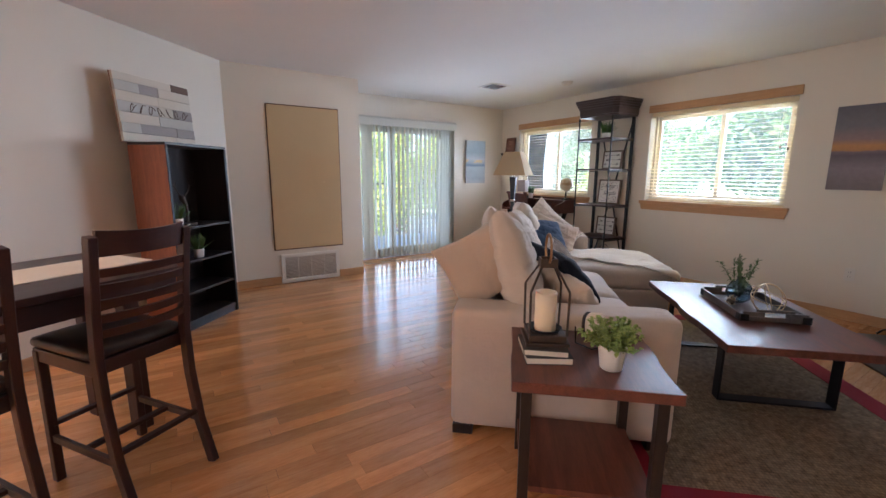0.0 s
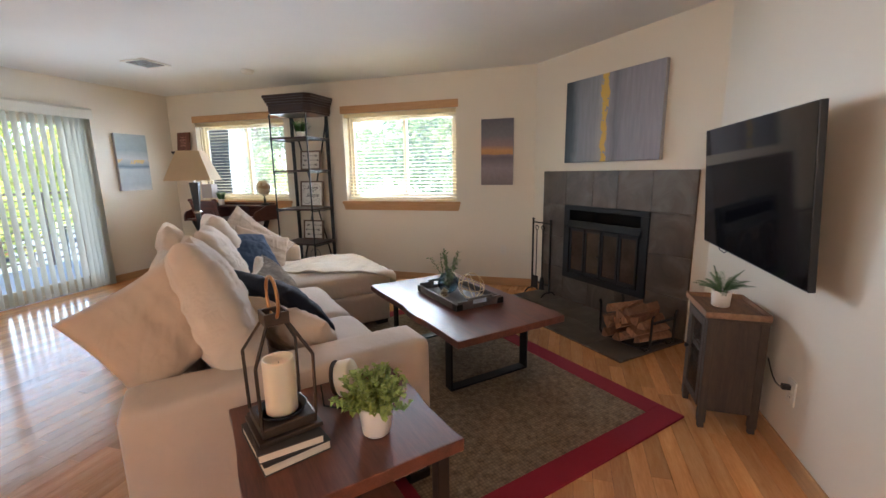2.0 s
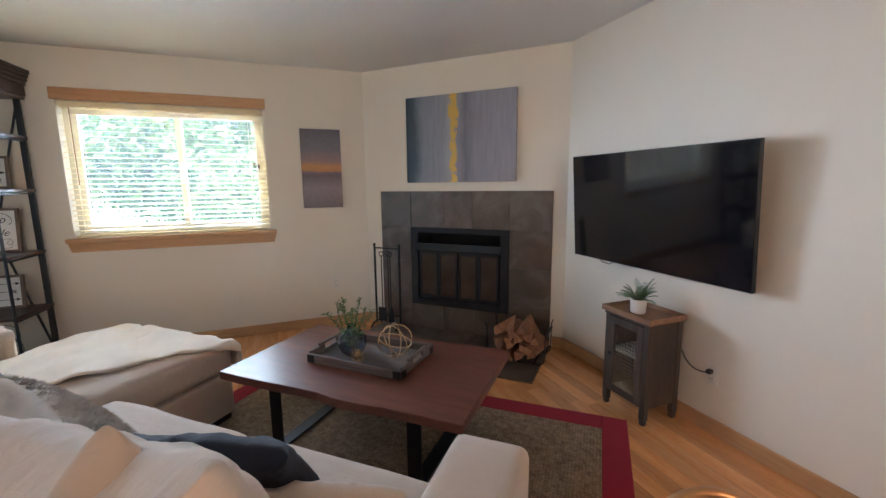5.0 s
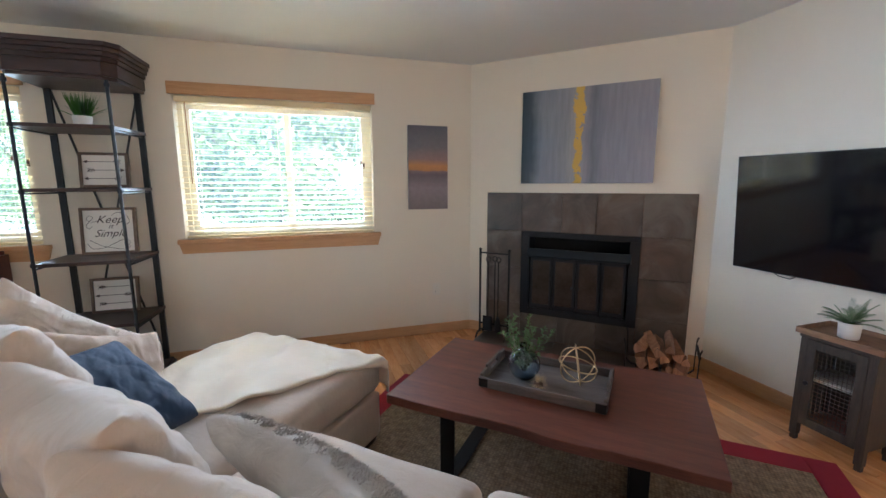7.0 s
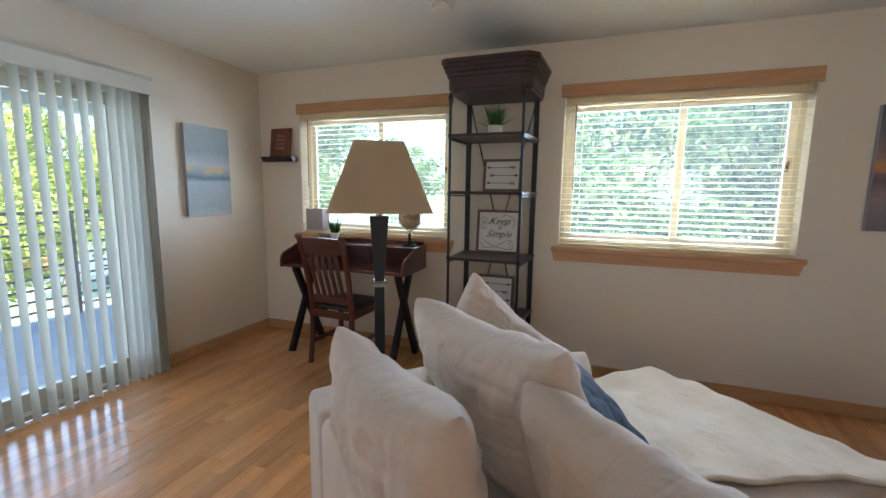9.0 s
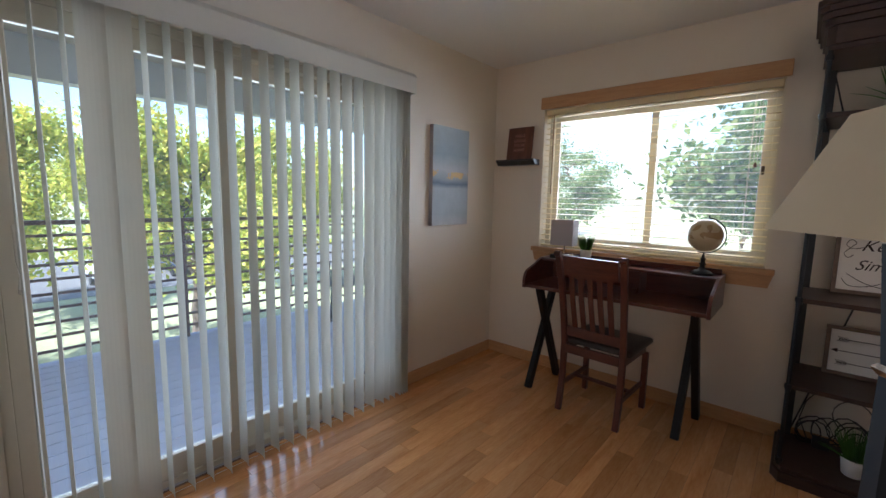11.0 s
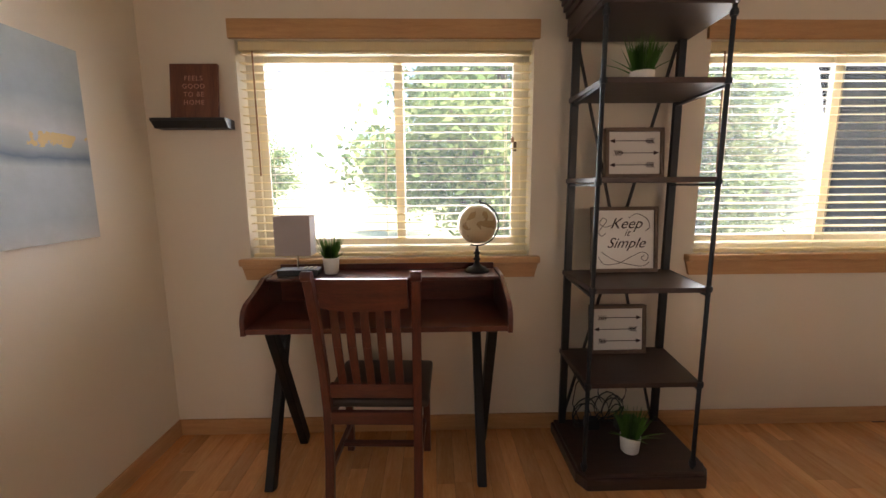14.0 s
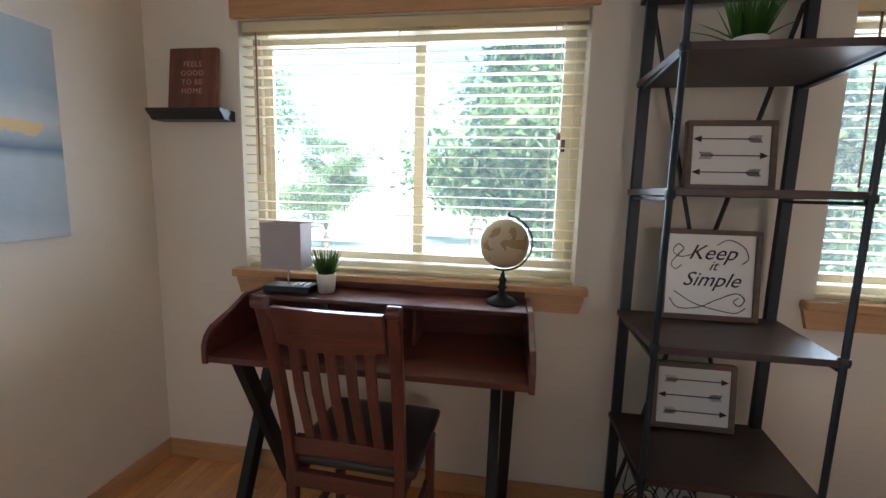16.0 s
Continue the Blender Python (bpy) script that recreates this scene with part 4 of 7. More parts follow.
part("back_frame", soft(B(), -0.10, N0 + 0.225, 0.045, 0.10, N1 - 0.225, 0.64, 0.035, n=14), M_SOFA, sofa, smooth=True)
part("seat_cushion", soft(B(), 0.10, N0 + 0.228, 0.30, 0.96, -4.805, 0.455, 0.055, crown=0.045, wrinkle=0.009, seed=1), M_SOFA, sofa, smooth=True)
part("seat_cushion", soft(B(), 0.10, -4.80, 0.30, 0.96, -4.005, 0.455, 0.055, crown=0.045, wrinkle=0.009, seed=5), M_SOFA, sofa, smooth=True)
part("chaise_cushion", soft(B(), 0.10, -4.0, 0.30, 1.59, N1 - 0.228, 0.475, 0.055, crown=0.035, wrinkle=0.006, seed=9), M_SOFA, sofa, smooth=True)
for u, n in ((-0.04, N0 + 0.05), (0.88, N0 + 0.05), (-0.04, N1 - 0.05), (0.95, N1 - 0.05), (1.5, -3.93), (1.5, -3.15)):
    part("foot", box(B(), u - 0.05, n - 0.045, 0.0, u + 0.05, n + 0.045, 0.05, 0.003), M_BLACKWOOD, sofa)
part("plinth", box(B(), -0.04, N0 + 0.12, 0.016, 0.88, N0 + 0.16, 0.046), M_BLACKWOOD, sofa, "dark recessed plinth")


def throw():
    """A blanket laid over the chaise's end, hanging down at its front and side."""
    bm = B()
    t = thing("throw_blanket", F2(0, 0), "cream fleece blanket spread over the chaise of the sofa", "blanket")
    nu, nn = 46, 40
    g = []
    for i in range(nu + 1):
        row = []
        for j in range(nn + 1):
            s, q = i / nu, j / nn
            u_ = 0.68 + 1.10 * s + 0.14 * (1 - q) - 0.06 * q
            n_near = -3.66 - 0.44 * (u_ - 0.68) + 0.012 * math.sin(11 * u_)
            n_ = -3.10 + (n_near + 3.10) * q
            over_u, over_n = max(0, u_ - 1.60), max(0, -n_ - 3.995)
            fold = 0.03 * noise.noise(Vector((u_ * 2.2 + n_ * 3.0, n_ * 7 - u_ * 5, 2))) + 0.006 * noise.noise(Vector((u_ * 9, n_ * 9, 4)))
            x, y = min(u_, 1.60 + 0.012 * (over_u > 0)), max(n_, -4.012)
            cx, cy = (x - 0.845) / 0.745, (y + 3.54) / 0.46
            top = 0.484 + 0.035 * max(0, 1 - cx * cx) ** 0.6 * max(0, 1 - cy * cy) ** 0.6
            edge_u, edge_n = max(0, (x - 1.54) / 0.06), max(0, (-y - 3.95) / 0.06)
            top -= 0.018 * min(1, edge_u) ** 2 + 0.018 * min(1, edge_n) ** 2
            z = top + fold + 0.006 - over_u - min(over_n, 0.22) * 0.6
            if over_u:
                x += 0.006 + 0.02 * abs(noise.noise(Vector((n_ * 8, 0, z * 3))))
            row.append(bm.verts.new((x, y, max(0.12, z))))
        g.append(row)
    for i in range(nu):
        for j in range(nn):
            bm.faces.new((g[i][j], g[i][j + 1], g[i + 1][j + 1], g[i + 1][j]))
    bmesh.ops.recalc_face_normals(bm, faces=bm.faces)
    ob = part("cloth", bm, M_THROW, t, smooth=True)
    md = ob.modifiers.new("thickness", "SOLIDIFY")
    md.thickness, md.offset = 0.013, 0.0
    return t


throw()


def cushion(name, u, n, z, w, h, t, face, lean, roll, mat, label, seed, category="cushion", wr=0.009):
    """face: degrees by which its front turns from +u towards +n; lean: backwards; roll: in its own plane."""
    th = thing(name, F2(u, n, z) @ pose(0, 0, 0, 0, 0, 90 + face) @ pose(0, 0, 0, -lean, 0, 0) @ pose(0, 0, 0, 0, roll, 0), label, category, "cushions on the sofa")
    part("cover", pillow_bm(w, h, t, seed, wrinkle=wr), mat, th, smooth=True)
    return th


BC = "large cream back cushion leaning on the sofa's back"
for k, (u, n, z, fa, le, ro) in enumerate([(0.01, -3.50, 0.72, 4, 8, 3), (0.05, -4.95, 0.70, 3, 8, 2)]):
    cushion("back_cushion", u, n, z, 0.66, 0.50, 0.21, fa, le, ro, M_PILLOW, BC, 3 + k)
for k, (u, n, z, fa, le, ro) in enumerate([(0.36, -3.45, 0.73, 4, 20, 3), (0.30, -4.08, 0.70, -3, 22, 3), (0.24, -4.66, 0.68, 4, 22, -2), (0.20, -5.37, 0.785, 2, 18, 7)]):
    cushion("back_cushion", u, n, z, 0.66, 0.60, 0.25, fa, le, ro, M_PILLOW, BC, 11 + k)
cushion("loose_cushion", 0.04, -5.54, 0.83, 0.46, 0.38, 0.19, -72, 6, -28, M_BEIGE, "large beige cushion propped on the sofa's corner", 21, wr=0.004)
cushion("corner_cushion", 0.56, -3.17, 0.68, 0.60, 0.52, 0.2, -86, 18, 42, M_PILLOW, "large cream cushion leaning on the sofa's arm", 23)
cushion("throw_pillow", 0.62, -3.38, 0.65, 0.46, 0.42, 0.15, -78, 30, 22, M_BEIGE, "small beige cushion on the chaise", 25, wr=0.006)
cushion("throw_pillow", 0.49, -3.67, 0.72, 0.43, 0.42, 0.14, -56, 50, 16, M_BLUE, "slate blue cushion on the chaise", 27, wr=0.006)
cushion("throw_pillow", 0.47, -5.10, 0.705, 0.58, 0.36, 0.15, 22, 42, -2, M_NAVY, "navy blue cushion lying on the sofa's seat", 29, wr=0.006)
cushion("throw_pillow", 0.51, -5.37, 0.605, 0.48, 0.35, 0.15, 27, 32, -8, M_BEIGE, "beige cushion lying in the sofa's corner", 31, wr=0.009)


def plush():
    th = thing("plush_pillow", F2(0.56, -4.46, 0.62) @ pose(0, 0, 0, 0, 0, 80) @ pose(0, 0, 0, -38, 0, 0), "grey and cream tufted plush cushion on the sofa's seat", "cushion", "cushions on the sofa")
    part("cover", pillow_bm(0.62, 0.36, 0.17, 41, wrinkle=0.003), M_FURC, th, smooth=True)
    bm = B()
    rnd = random.Random(5)
    for row in range(9):
        x0 = -0.28 + 0.07 * row
        for k in range(620):
            x, z = x0 + rnd.gauss(0, 0.013), rnd.uniform(-0.165, 0.165)
            a, b = x / 0.31, z / 0.18
            if abs(a) > 0.97 or abs(b) > 0.97:
                continue
            y = -0.085 * ((1 - a * a) ** 0.5 * (1 - b * b) ** 0.5) ** 0.6
            p = Vector((x, y + 0.002, z - 0.0108 * math.cos(a * 2) * (b + 1) / 2))
            q = p + Vector((rnd.gauss(0, 0.009), -rnd.uniform(0.008, 0.02), rnd.gauss(-0.006, 0.008)))
            s = Vector((rnd.gauss(0, 1), 0, rnd.gauss(0, 1))).normalized() * 0.0022
            bm.faces.new((bm.verts.new(p - s), bm.verts.new(p + s), bm.verts.new(q)))
    part("fur", bm, M_FUR, th, "grey brown tufts in rows", kind="stuff")


plush()


# ---- coffee table ----
def live_edge(L, W, seed, amp=0.018, n=26, ends=0.003):
    """An outline L long (y) and W wide (x), its long sides wavy."""
    pts = []
    for i in range(n + 1):
        y = -L / 2 + L * i / n
        pts.append((W / 2 + amp * noise.noise(Vector((y * 3.2, seed, 0))) + amp * 0.4 * noise.noise(Vector((y * 9, seed, 0))), y))
    for i in range(n + 1):
        y = L / 2 - L * i / n
        pts.append((-W / 2 + amp * noise.noise(Vector((y * 3.2, seed + 9, 0))) + amp * 0.4 * noise.noise(Vector((y * 9, seed + 9, 0))), y))
    return pts


def steel_hoop(bm, x0, x1, z0, z1, y, w=0.07, t=0.012):
    """A flat steel bar bent to a rectangle, standing across the table."""
    for a in ((x0, x0 + t, z0, z1), (x1 - t, x1, z0, z1), (x0 + t, x1 - t, z0, z0 + t), (x0 + t, x1 - t, z1 - t, z1)):
        box(bm, a[0], y - w / 2, a[2], a[1], y + w / 2, a[3], 0.0015, 1)
    return bm


ct = thing("coffee_table", F2(1.695, -4.87, 0.0125, -1.5), "live edge reddish walnut coffee table on black steel hoop legs", "coffee table")
part("tabletop", prism(B(), live_edge(1.33, 0.79, 3.0, 0.017), 0.385, 0.428, bevel=0.004), M_WALNUT, ct)
for y in (0.40, -0.40):
    part("leg", steel_hoop(B(), -0.30, 0.30, 0.0, 0.384, y), M_IRON, ct, "black steel hoop leg")

tray = thing("serving_tray", F2(1.73, -4.855, 0.4415, -2.5), "grey washed wooden tray with handle slots on the coffee table", "tray")
part("bottom", box(B(), -0.17, -0.275, 0.001, 0.17, 0.275, 0.011, 0.002), M_TRAYWOOD, tray)
for x in (-1, 1):
    part("long_side", box(B(), x * 0.178 - 0.008, -0.285, 0.001, x * 0.178 + 0.008, 0.285, 0.05, 0.003), M_TRAYWOOD, tray)
for y in (-1, 1):
    e = B()
    yy = y * 0.278
    box(e, -0.17, yy - 0.007, 0.011, 0.17, yy + 0.007, 0.035, 0.002)
    box(e, -0.17, yy - 0.007, 0.035, -0.055, yy + 0.007, 0.062, 0.002)
    box(e, 0.055, yy - 0.007, 0.035, 0.17, yy + 0.007, 0.062, 0.002)
    box(e, -0.10, yy - 0.007, 0.062, 0.10, yy + 0.007, 0.078, 0.004)
    part("handle_end", e, M_TRAYWOOD, tray)
for x in (-1, 1):
    for y in (-1, 1):
        part("corner_bracket", box(box(B(), x * 0.1875 - 0.001, y * 0.262 - 0.022, 0.006, x * 0.1875 + 0.001, y * 0.262 + 0.022, 0.046), x * 0.16 - 0.022, y * 0.2862 - 0.001, 0.006, x * 0.16 + 0.022, y * 0.2862 + 0.001, 0.046), M_IRON, tray)


def leaf(bm, p, d, length, width, fold=0.3, up=Vector((0, 0, 1))):
    """A small pointed leaf of two bent halves."""
    d = d.normalized()
    side = d.cross(up)
    if side.length < 1e-3:
        side = d.cross(Vector((1, 0, 0)))
    side.normalize()
    nrm = side.cross(d)
    a, t = bm.verts.new(p), bm.verts.new(p + d * length - nrm * length * 0.12)
    m = bm.verts.new(p + d * length * 0.5 + nrm * 0.0)
    l_ = bm.verts.new(p + d * length * 0.45 + side * width / 2 + nrm * width * fold)
    r_ = bm.verts.new(p + d * length * 0.45 - side * width / 2 + nrm * width * fold)
    for f in ((a, m, l_), (m, t, l_), (a, r_, m), (m, r_, t)):
        bm.faces.new(f)


def sprig(stems, leaves, p, d, length, count, lw, ll, rnd, bend=0.3):
    pts = [Vector(p)]
    d = Vector(d).normalized()
    for k in range(7):
        d = (d + Vector((rnd.gauss(0, bend), rnd.gauss(0, bend), rnd.gauss(0, bend * 0.3))) * 0.22).normalized()
        pts.append(pts[-1] + d * length / 7)
    tube(stems, pts, 0.0013, 5, taper=0.5)
    for k in range(count):
        s = (k + 0.5 + rnd.uniform(-0.4, 0.4)) / count * 0.92 + 0.08
        i = min(6, int(s * 7))
        q = pts[i].lerp(pts[i + 1], min(1, max(0, s * 7 - i)))
        out = Vector((rnd.gauss(0, 1), rnd.gauss(0, 1), rnd.gauss(0.2, 0.6))).normalized()
        leaf(leaves, q, (out + d * 0.6), ll * rnd.uniform(0.7, 1.15), lw * rnd.uniform(0.8, 1.1))


vase = thing("glass_vase", F2(1.715, -4.742, 0.4535), "round blue glass vase with green sprigs on the wooden tray", "vase")
part("bowl", lathe(B(), [(0.0, 0.0), (0.03, 0.0), (0.052, 0.018), (0.064, 0.045), (0.062, 0.07), (0.045, 0.095), (0.022, 0.108), (0.017, 0.118), (0.022, 0.128), (0.019, 0.128), (0.014, 0.118), (0.019, 0.108), (0.042, 0.092), (0.058, 0.07), (0.06, 0.045), (0.048, 0.02), (0.028, 0.005), (0.0, 0.005)], 36), M_BLUEGLASS, vase, "", Matrix.Diagonal((1.22, 1.22, 1.34, 1)), smooth=True)
st, lv, rnd = B(), B(), random.Random(3)
for k in range(10):
    a = rnd.uniform(0, 6.28)
    sprig(st, lv, (0.006 * math.cos(a), 0.006 * math.sin(a), 0.03), (0.48 * math.cos(a) * rnd.uniform(0.3, 1), 0.48 * math.sin(a) * rnd.uniform(0.3, 1), 1), rnd.uniform(0.22, 0.33), 40, 0.014, 0.030, rnd)
part("stems", st, M_STEM, vase)
part("leaves", lv, M_FERN, vase, "grey green leaves")

orb = thing("wire_orb", F2(1.75, -4.99, 0.4535) @ Matrix.Diagonal((1.12, 1.12, 1.12, 1)), "pale gold metal orb of crossing rings on the wooden tray", "ornament")
for k, (rx, rz, r) in enumerate(((82, 10, 0.083), (78, 70, 0.080), (84, 130, 0.082), (12, 20, 0.079))):
    ring = B()
    q = Matrix.Translation((0, 0, 0.086)) @ pose(0, 0, 0, rx, 0, rz)
    tube(ring, [q @ Vector((r * math.cos(i * math.pi / 20), r * math.sin(i * math.pi / 20), 0)) for i in range(40)], 0.0026, 7, closed=True)
    part("ring", ring, M_BRASS, orb, smooth=True)
th = thing("thistle_ball", F2(1.625, -4.83, 0.4535) @ Matrix.Diagonal((1.4, 1.4, 1.4, 1)), "spiky brown dried thistle ball on the wooden tray", "ornament")
part("core", lathe(B(), [(0.0, 0.0), (0.012, 0.003), (0.018, 0.015), (0.012, 0.028), (0.0, 0.031)], 14), M_STEM, th)
bm, rnd = B(), random.Random(8)
for k in range(240):
    d = Vector((rnd.gauss(0, 1), rnd.gauss(0, 1), rnd.gauss(0.2, 0.8))).normalized()
    p = Vector((0, 0, 0.018))
    s = d.cross(Vector((0.3, 0.1, 1))).normalized() * 0.0011
    q = p + d * rnd.uniform(0.032, 0.045)
    q.z = max(0.001, q.z)
    bm.faces.new((bm.verts.new(p + d * 0.012 - s), bm.verts.new(p + d * 0.012 + s), bm.verts.new(q)))
part("spikes", bm, M_PANEL, th, "tan spikes", kind="stuff")


# ---- end table and what stands on it ----
et = thing("end_table", F2(0.468, -6.11), "live edge walnut end table with a lower shelf", "side table")
part("tabletop", prism(B(), live_edge(0.53, 0.56, 12.0, 0.012, 14), 0.548, 0.588, bevel=0.003), M_WALNUT, et)
for x in (-1, 1):
    for y in (-1, 1):
        part("leg", box(B(), x * 0.228 - 0.019, y * 0.215 - 0.019, 0.0, x * 0.228 + 0.019, y * 0.215 + 0.019, 0.547, 0.002), M_BLACKWOOD, et)
part("shelf", box(B(), -0.24, -0.228, 0.135, 0.24, 0.228, 0.16, 0.002), M_WALNUT, et)

EM = F2(0.313, -6.112, 0.589, 4)
for k, (w, d_, h, rz) in enumerate(((0.175, 0.235, 0.028, 3), (0.165, 0.225, 0.026, -4))):
    z = sum((0.0288, 0.0268)[:k])
    bk = thing("book", EM @ pose(0, 0, z, 0, 0, rz), "closed book with a dark cover in the stack under the lantern", "book", "books under the lantern")
    part("cover", box(box(box(B(), -w / 2, -d_ / 2, 0.0, w / 2, d_ / 2, 0.003, 0.0008, 1), -w / 2, -d_ / 2, h - 0.003, w / 2, d_ / 2, h, 0.0008, 1), -w / 2, d_ / 2 - 0.003, 0.003, w / 2, d_ / 2, h - 0.003), M_COVER, bk, "dark cover")
    part("page_block", box(B(), -w / 2 + 0.003, -d_ / 2 + 0.003, 0.003, w / 2 - 0.003, d_ / 2 - 0.003, h - 0.003), M_PAPER, bk, "cream page block")

lant = thing("candle_lantern", EM @ pose(0, 0, 0.0562, 0, 0, 2) @ Matrix.Diagonal((1.06, 1.06, 1.06, 1)), "open bronze lantern with a ring handle on stacked books", "lantern")
part("base", box(box(B(), -0.078, -0.078, 0.0, 0.078, 0.078, 0.012, 0.002), -0.068, -0.068, 0.012, 0.068, 0.068, 0.038, 0.004), M_BRONZE, lant)
part("plate", lathe(B(), [(0.0, 0.038), (0.05, 0.038), (0.06, 0.05), (0.062, 0.05), (0.052, 0.036), (0.0, 0.036)][::-1], 30), M_IRON, lant, "dark round candle plate", smooth=True)
for sx in (-1, 1):
    for sy in (-1, 1):
        part("post", bar(bar(B(), (sx * 0.066, sy * 0.066, 0.036), (sx * 0.068, sy * 0.068, 0.20), 0.006, 0.006), (sx * 0.068, sy * 0.068, 0.20), (sx * 0.024, sy * 0.024, 0.285), 0.006, 0.006), M_BRONZE, lant)
part("cap", box(box(box(box(B(), -0.03, -0.03, 0.28, 0.03, -0.024, 0.312, 0.001), -0.03, 0.024, 0.28, 0.03, 0.03, 0.312, 0.001), -0.03, -0.024, 0.28, -0.024, 0.024, 0.312, 0.001), 0.024, -0.024, 0.28, 0.03, 0.024, 0.312, 0.001), M_BRONZE, lant)
part("ring_handle", tube(B(), [(0.0, 0.051 * math.cos(i * math.pi / 16), 0.345 + 0.053 * math.sin(i * math.pi / 16)) for i in range(32)], 0.0045, 8, closed=True), M_COPPER, lant, "warm copper ring handle", smooth=True)
cd = thing("pillar_candle", EM @ pose(0, 0, 0.0562 + 0.041), "thick ivory pillar candle with a melted rim in the lantern", "candle")
part("wax", lathe(B(), [(0.0, 0.0), (0.041, 0.0), (0.042, 0.004), (0.042, 0.148), (0.040, 0.155), (0.036, 0.153), (0.031, 0.138), (0.0, 0.13)], 32), M_WAX, cd, smooth=True)
part("wick", tube(B(), [(0, 0, 0.129), (0.001, 0, 0.142)], 0.001, 5), M_BLACKPL, cd)


def pot_bm(r0, r1, h, seg=32, wall=0.004):
    return lathe(B(), [(0.0, 0.0), (r0 * 0.85, 0.0), (r0, 0.006), (r1, h - 0.004), (r1 - 0.001, h), (r1 - wall, h), (r0 - wall, 0.012), (0.0, 0.012)], seg)


def soil(r, z):
    return lathe(B(), [(0.0, z), (r, z)], 20)


bush = thing("potted_plant", F2(0.547, -6.215, 0.589), "bushy light green plant in a small white pot", "plant")
part("pot", pot_bm(0.040, 0.050, 0.092), M_WHITE, bush, smooth=True)
part("soil", soil(0.044, 0.078), M_STEM, bush)
st, lv, rnd = B(), B(), random.Random(17)
for k in range(64):
    a, e = rnd.uniform(0, 6.28), rnd.uniform(0.15, 1.0)
    sprig(st, lv, (0.024 * math.cos(a), 0.024 * math.sin(a), 0.076), (math.cos(a) * (1.15 - e), math.sin(a) * (1.15 - e), 0.3 + e * 0.7), rnd.uniform(0.065, 0.122), 22, 0.018, 0.020, rnd, 0.5)
part("stems", st, M_LEAF, bush)
part("leaves", lv, M_LEAFPALE, bush, "light green leaves")

dec = thing("round_box_ornament", F2(0.515, -5.985, 0.589, 35) @ Matrix.Diagonal((1.18, 1.18, 1.18, 1)), "small round cream and bronze ornament on a wire stand", "ornament")
part("drum", lathe(B(), [(0.0, 0.0), (0.048, 0.0), (0.05, 0.004), (0.05, 0.035), (0.046, 0.04), (0.0, 0.04)], 28, pose(0, 0, 0.062, 78, 0, 20)), M_WAX, dec, "cream drum", smooth=True)
part("disc", lathe(B(), [(0.0, 0.0), (0.05, 0.0), (0.05, 0.003), (0.0, 0.003)], 28, pose(0.0, 0.006, 0.063, 78, 0, 20) @ pose(0, 0, -0.006)), M_BRONZE, dec, "bronze disc")
part("stand", tube(tube(B(), [(-0.04, -0.05, 0.003), (0.03, -0.055, 0.003), (0.05, 0.02, 0.003), (0.045, 0.03, 0.06)], 0.0025, 6), [(-0.04, -0.05, 0.003), (-0.05, 0.02, 0.003), (-0.045, 0.03, 0.06)], 0.0025, 6), M_IRON, dec)


# ---- fireplace tools, logs ----
ft = thing("fireplace_tools", FP @ pose(0.30, -0.14, 0.0125), "black iron fireplace tool set on a stand on the hearth", "fireplace tools")
sb = B()
for x in (-0.135, 0.135):
    bar(sb, (x, 0, 0.03), (x, 0, 0.80), 0.016, 0.016, 0.002)
    lathe(sb, [(0.0, 0.0), (0.012, 0.0), (0.014, 0.012), (0.0, 0.02)], 10, pose(x, 0, 0.80))
bar(sb, (-0.135, 0, 0.775), (0.135, 0, 0.775), 0.012, 0.012)
bar(sb, (-0.135, 0, 0.12), (0.135, 0, 0.12), 0.012, 0.012)
part("stand", sb, M_IRON, ft)
for x in (-0.135, 0.135):
    part("foot", tube(tube(B(), [(x, 0, 0.05), (x, -0.06, 0.04), (x, -0.10, 0.006)], 0.008, 8), [(x, 0, 0.05), (x, 0.05, 0.04), (x, 0.085, 0.006)], 0.008, 8), M_IRON, ft)
for x, kind_ in ((-0.05, "shovel"), (0.045, "brush"), (0.0, "poker")):
    tb = B()
    y = -0.02 if kind_ != "poker" else 0.015
    tube(tb, [(x, y, 0.20), (x, y, 0.70)], 0.005, 8)
    tube(tb, [(x + 0.022 * math.sin(i * math.pi / 8), y, 0.722 - 0.022 * math.cos(i * math.pi / 8)) for i in range(16)], 0.004, 6, closed=True)
    if kind_ == "shovel":
        box(tb, x - 0.045, y - 0.012, 0.06, x + 0.045, y - 0.006, 0.2, 0.003, 1)
    elif kind_ == "brush":
        lathe(tb, [(0.0, 0.06), (0.03, 0.062), (0.024, 0.16), (0.012, 0.2), (0.0, 0.2)], 12, pose(x, y, 0))
    else:
        tube(tb, [(x, y, 0.2), (x, y, 0.09), (x + 0.02, y, 0.12)], 0.005, 6)
    part(kind_, tb, M_IRON, ft)

lg = thing("log_holder", FP @ pose(1.645, -0.36, 0.0125), "black iron log holder on the hearth filled with split firewood", "log holder")
for y in (-0.13, 0.13):
    hb = B()
    pts = [(-0.235, y, 0.30), (-0.225, y, 0.27), (-0.22, y, 0.05), (-0.19, y, 0.022), (0.19, y, 0.022), (0.22, y, 0.05), (0.225, y, 0.27), (0.235, y, 0.30)]
    for p, q in zip(pts, pts[1:]):
        bar(hb, p, q, 0.02, 0.006)
    part("hoop", hb, M_IRON, lg)
for xx_, zz_ in ((-0.15, 0.03), (0.15, 0.03), (0.226, 0.24)):
    part("cross_bar", bar(B(), (xx_, -0.13, zz_), (xx_, 0.13, zz_), 0.014, 0.014), M_IRON, lg)
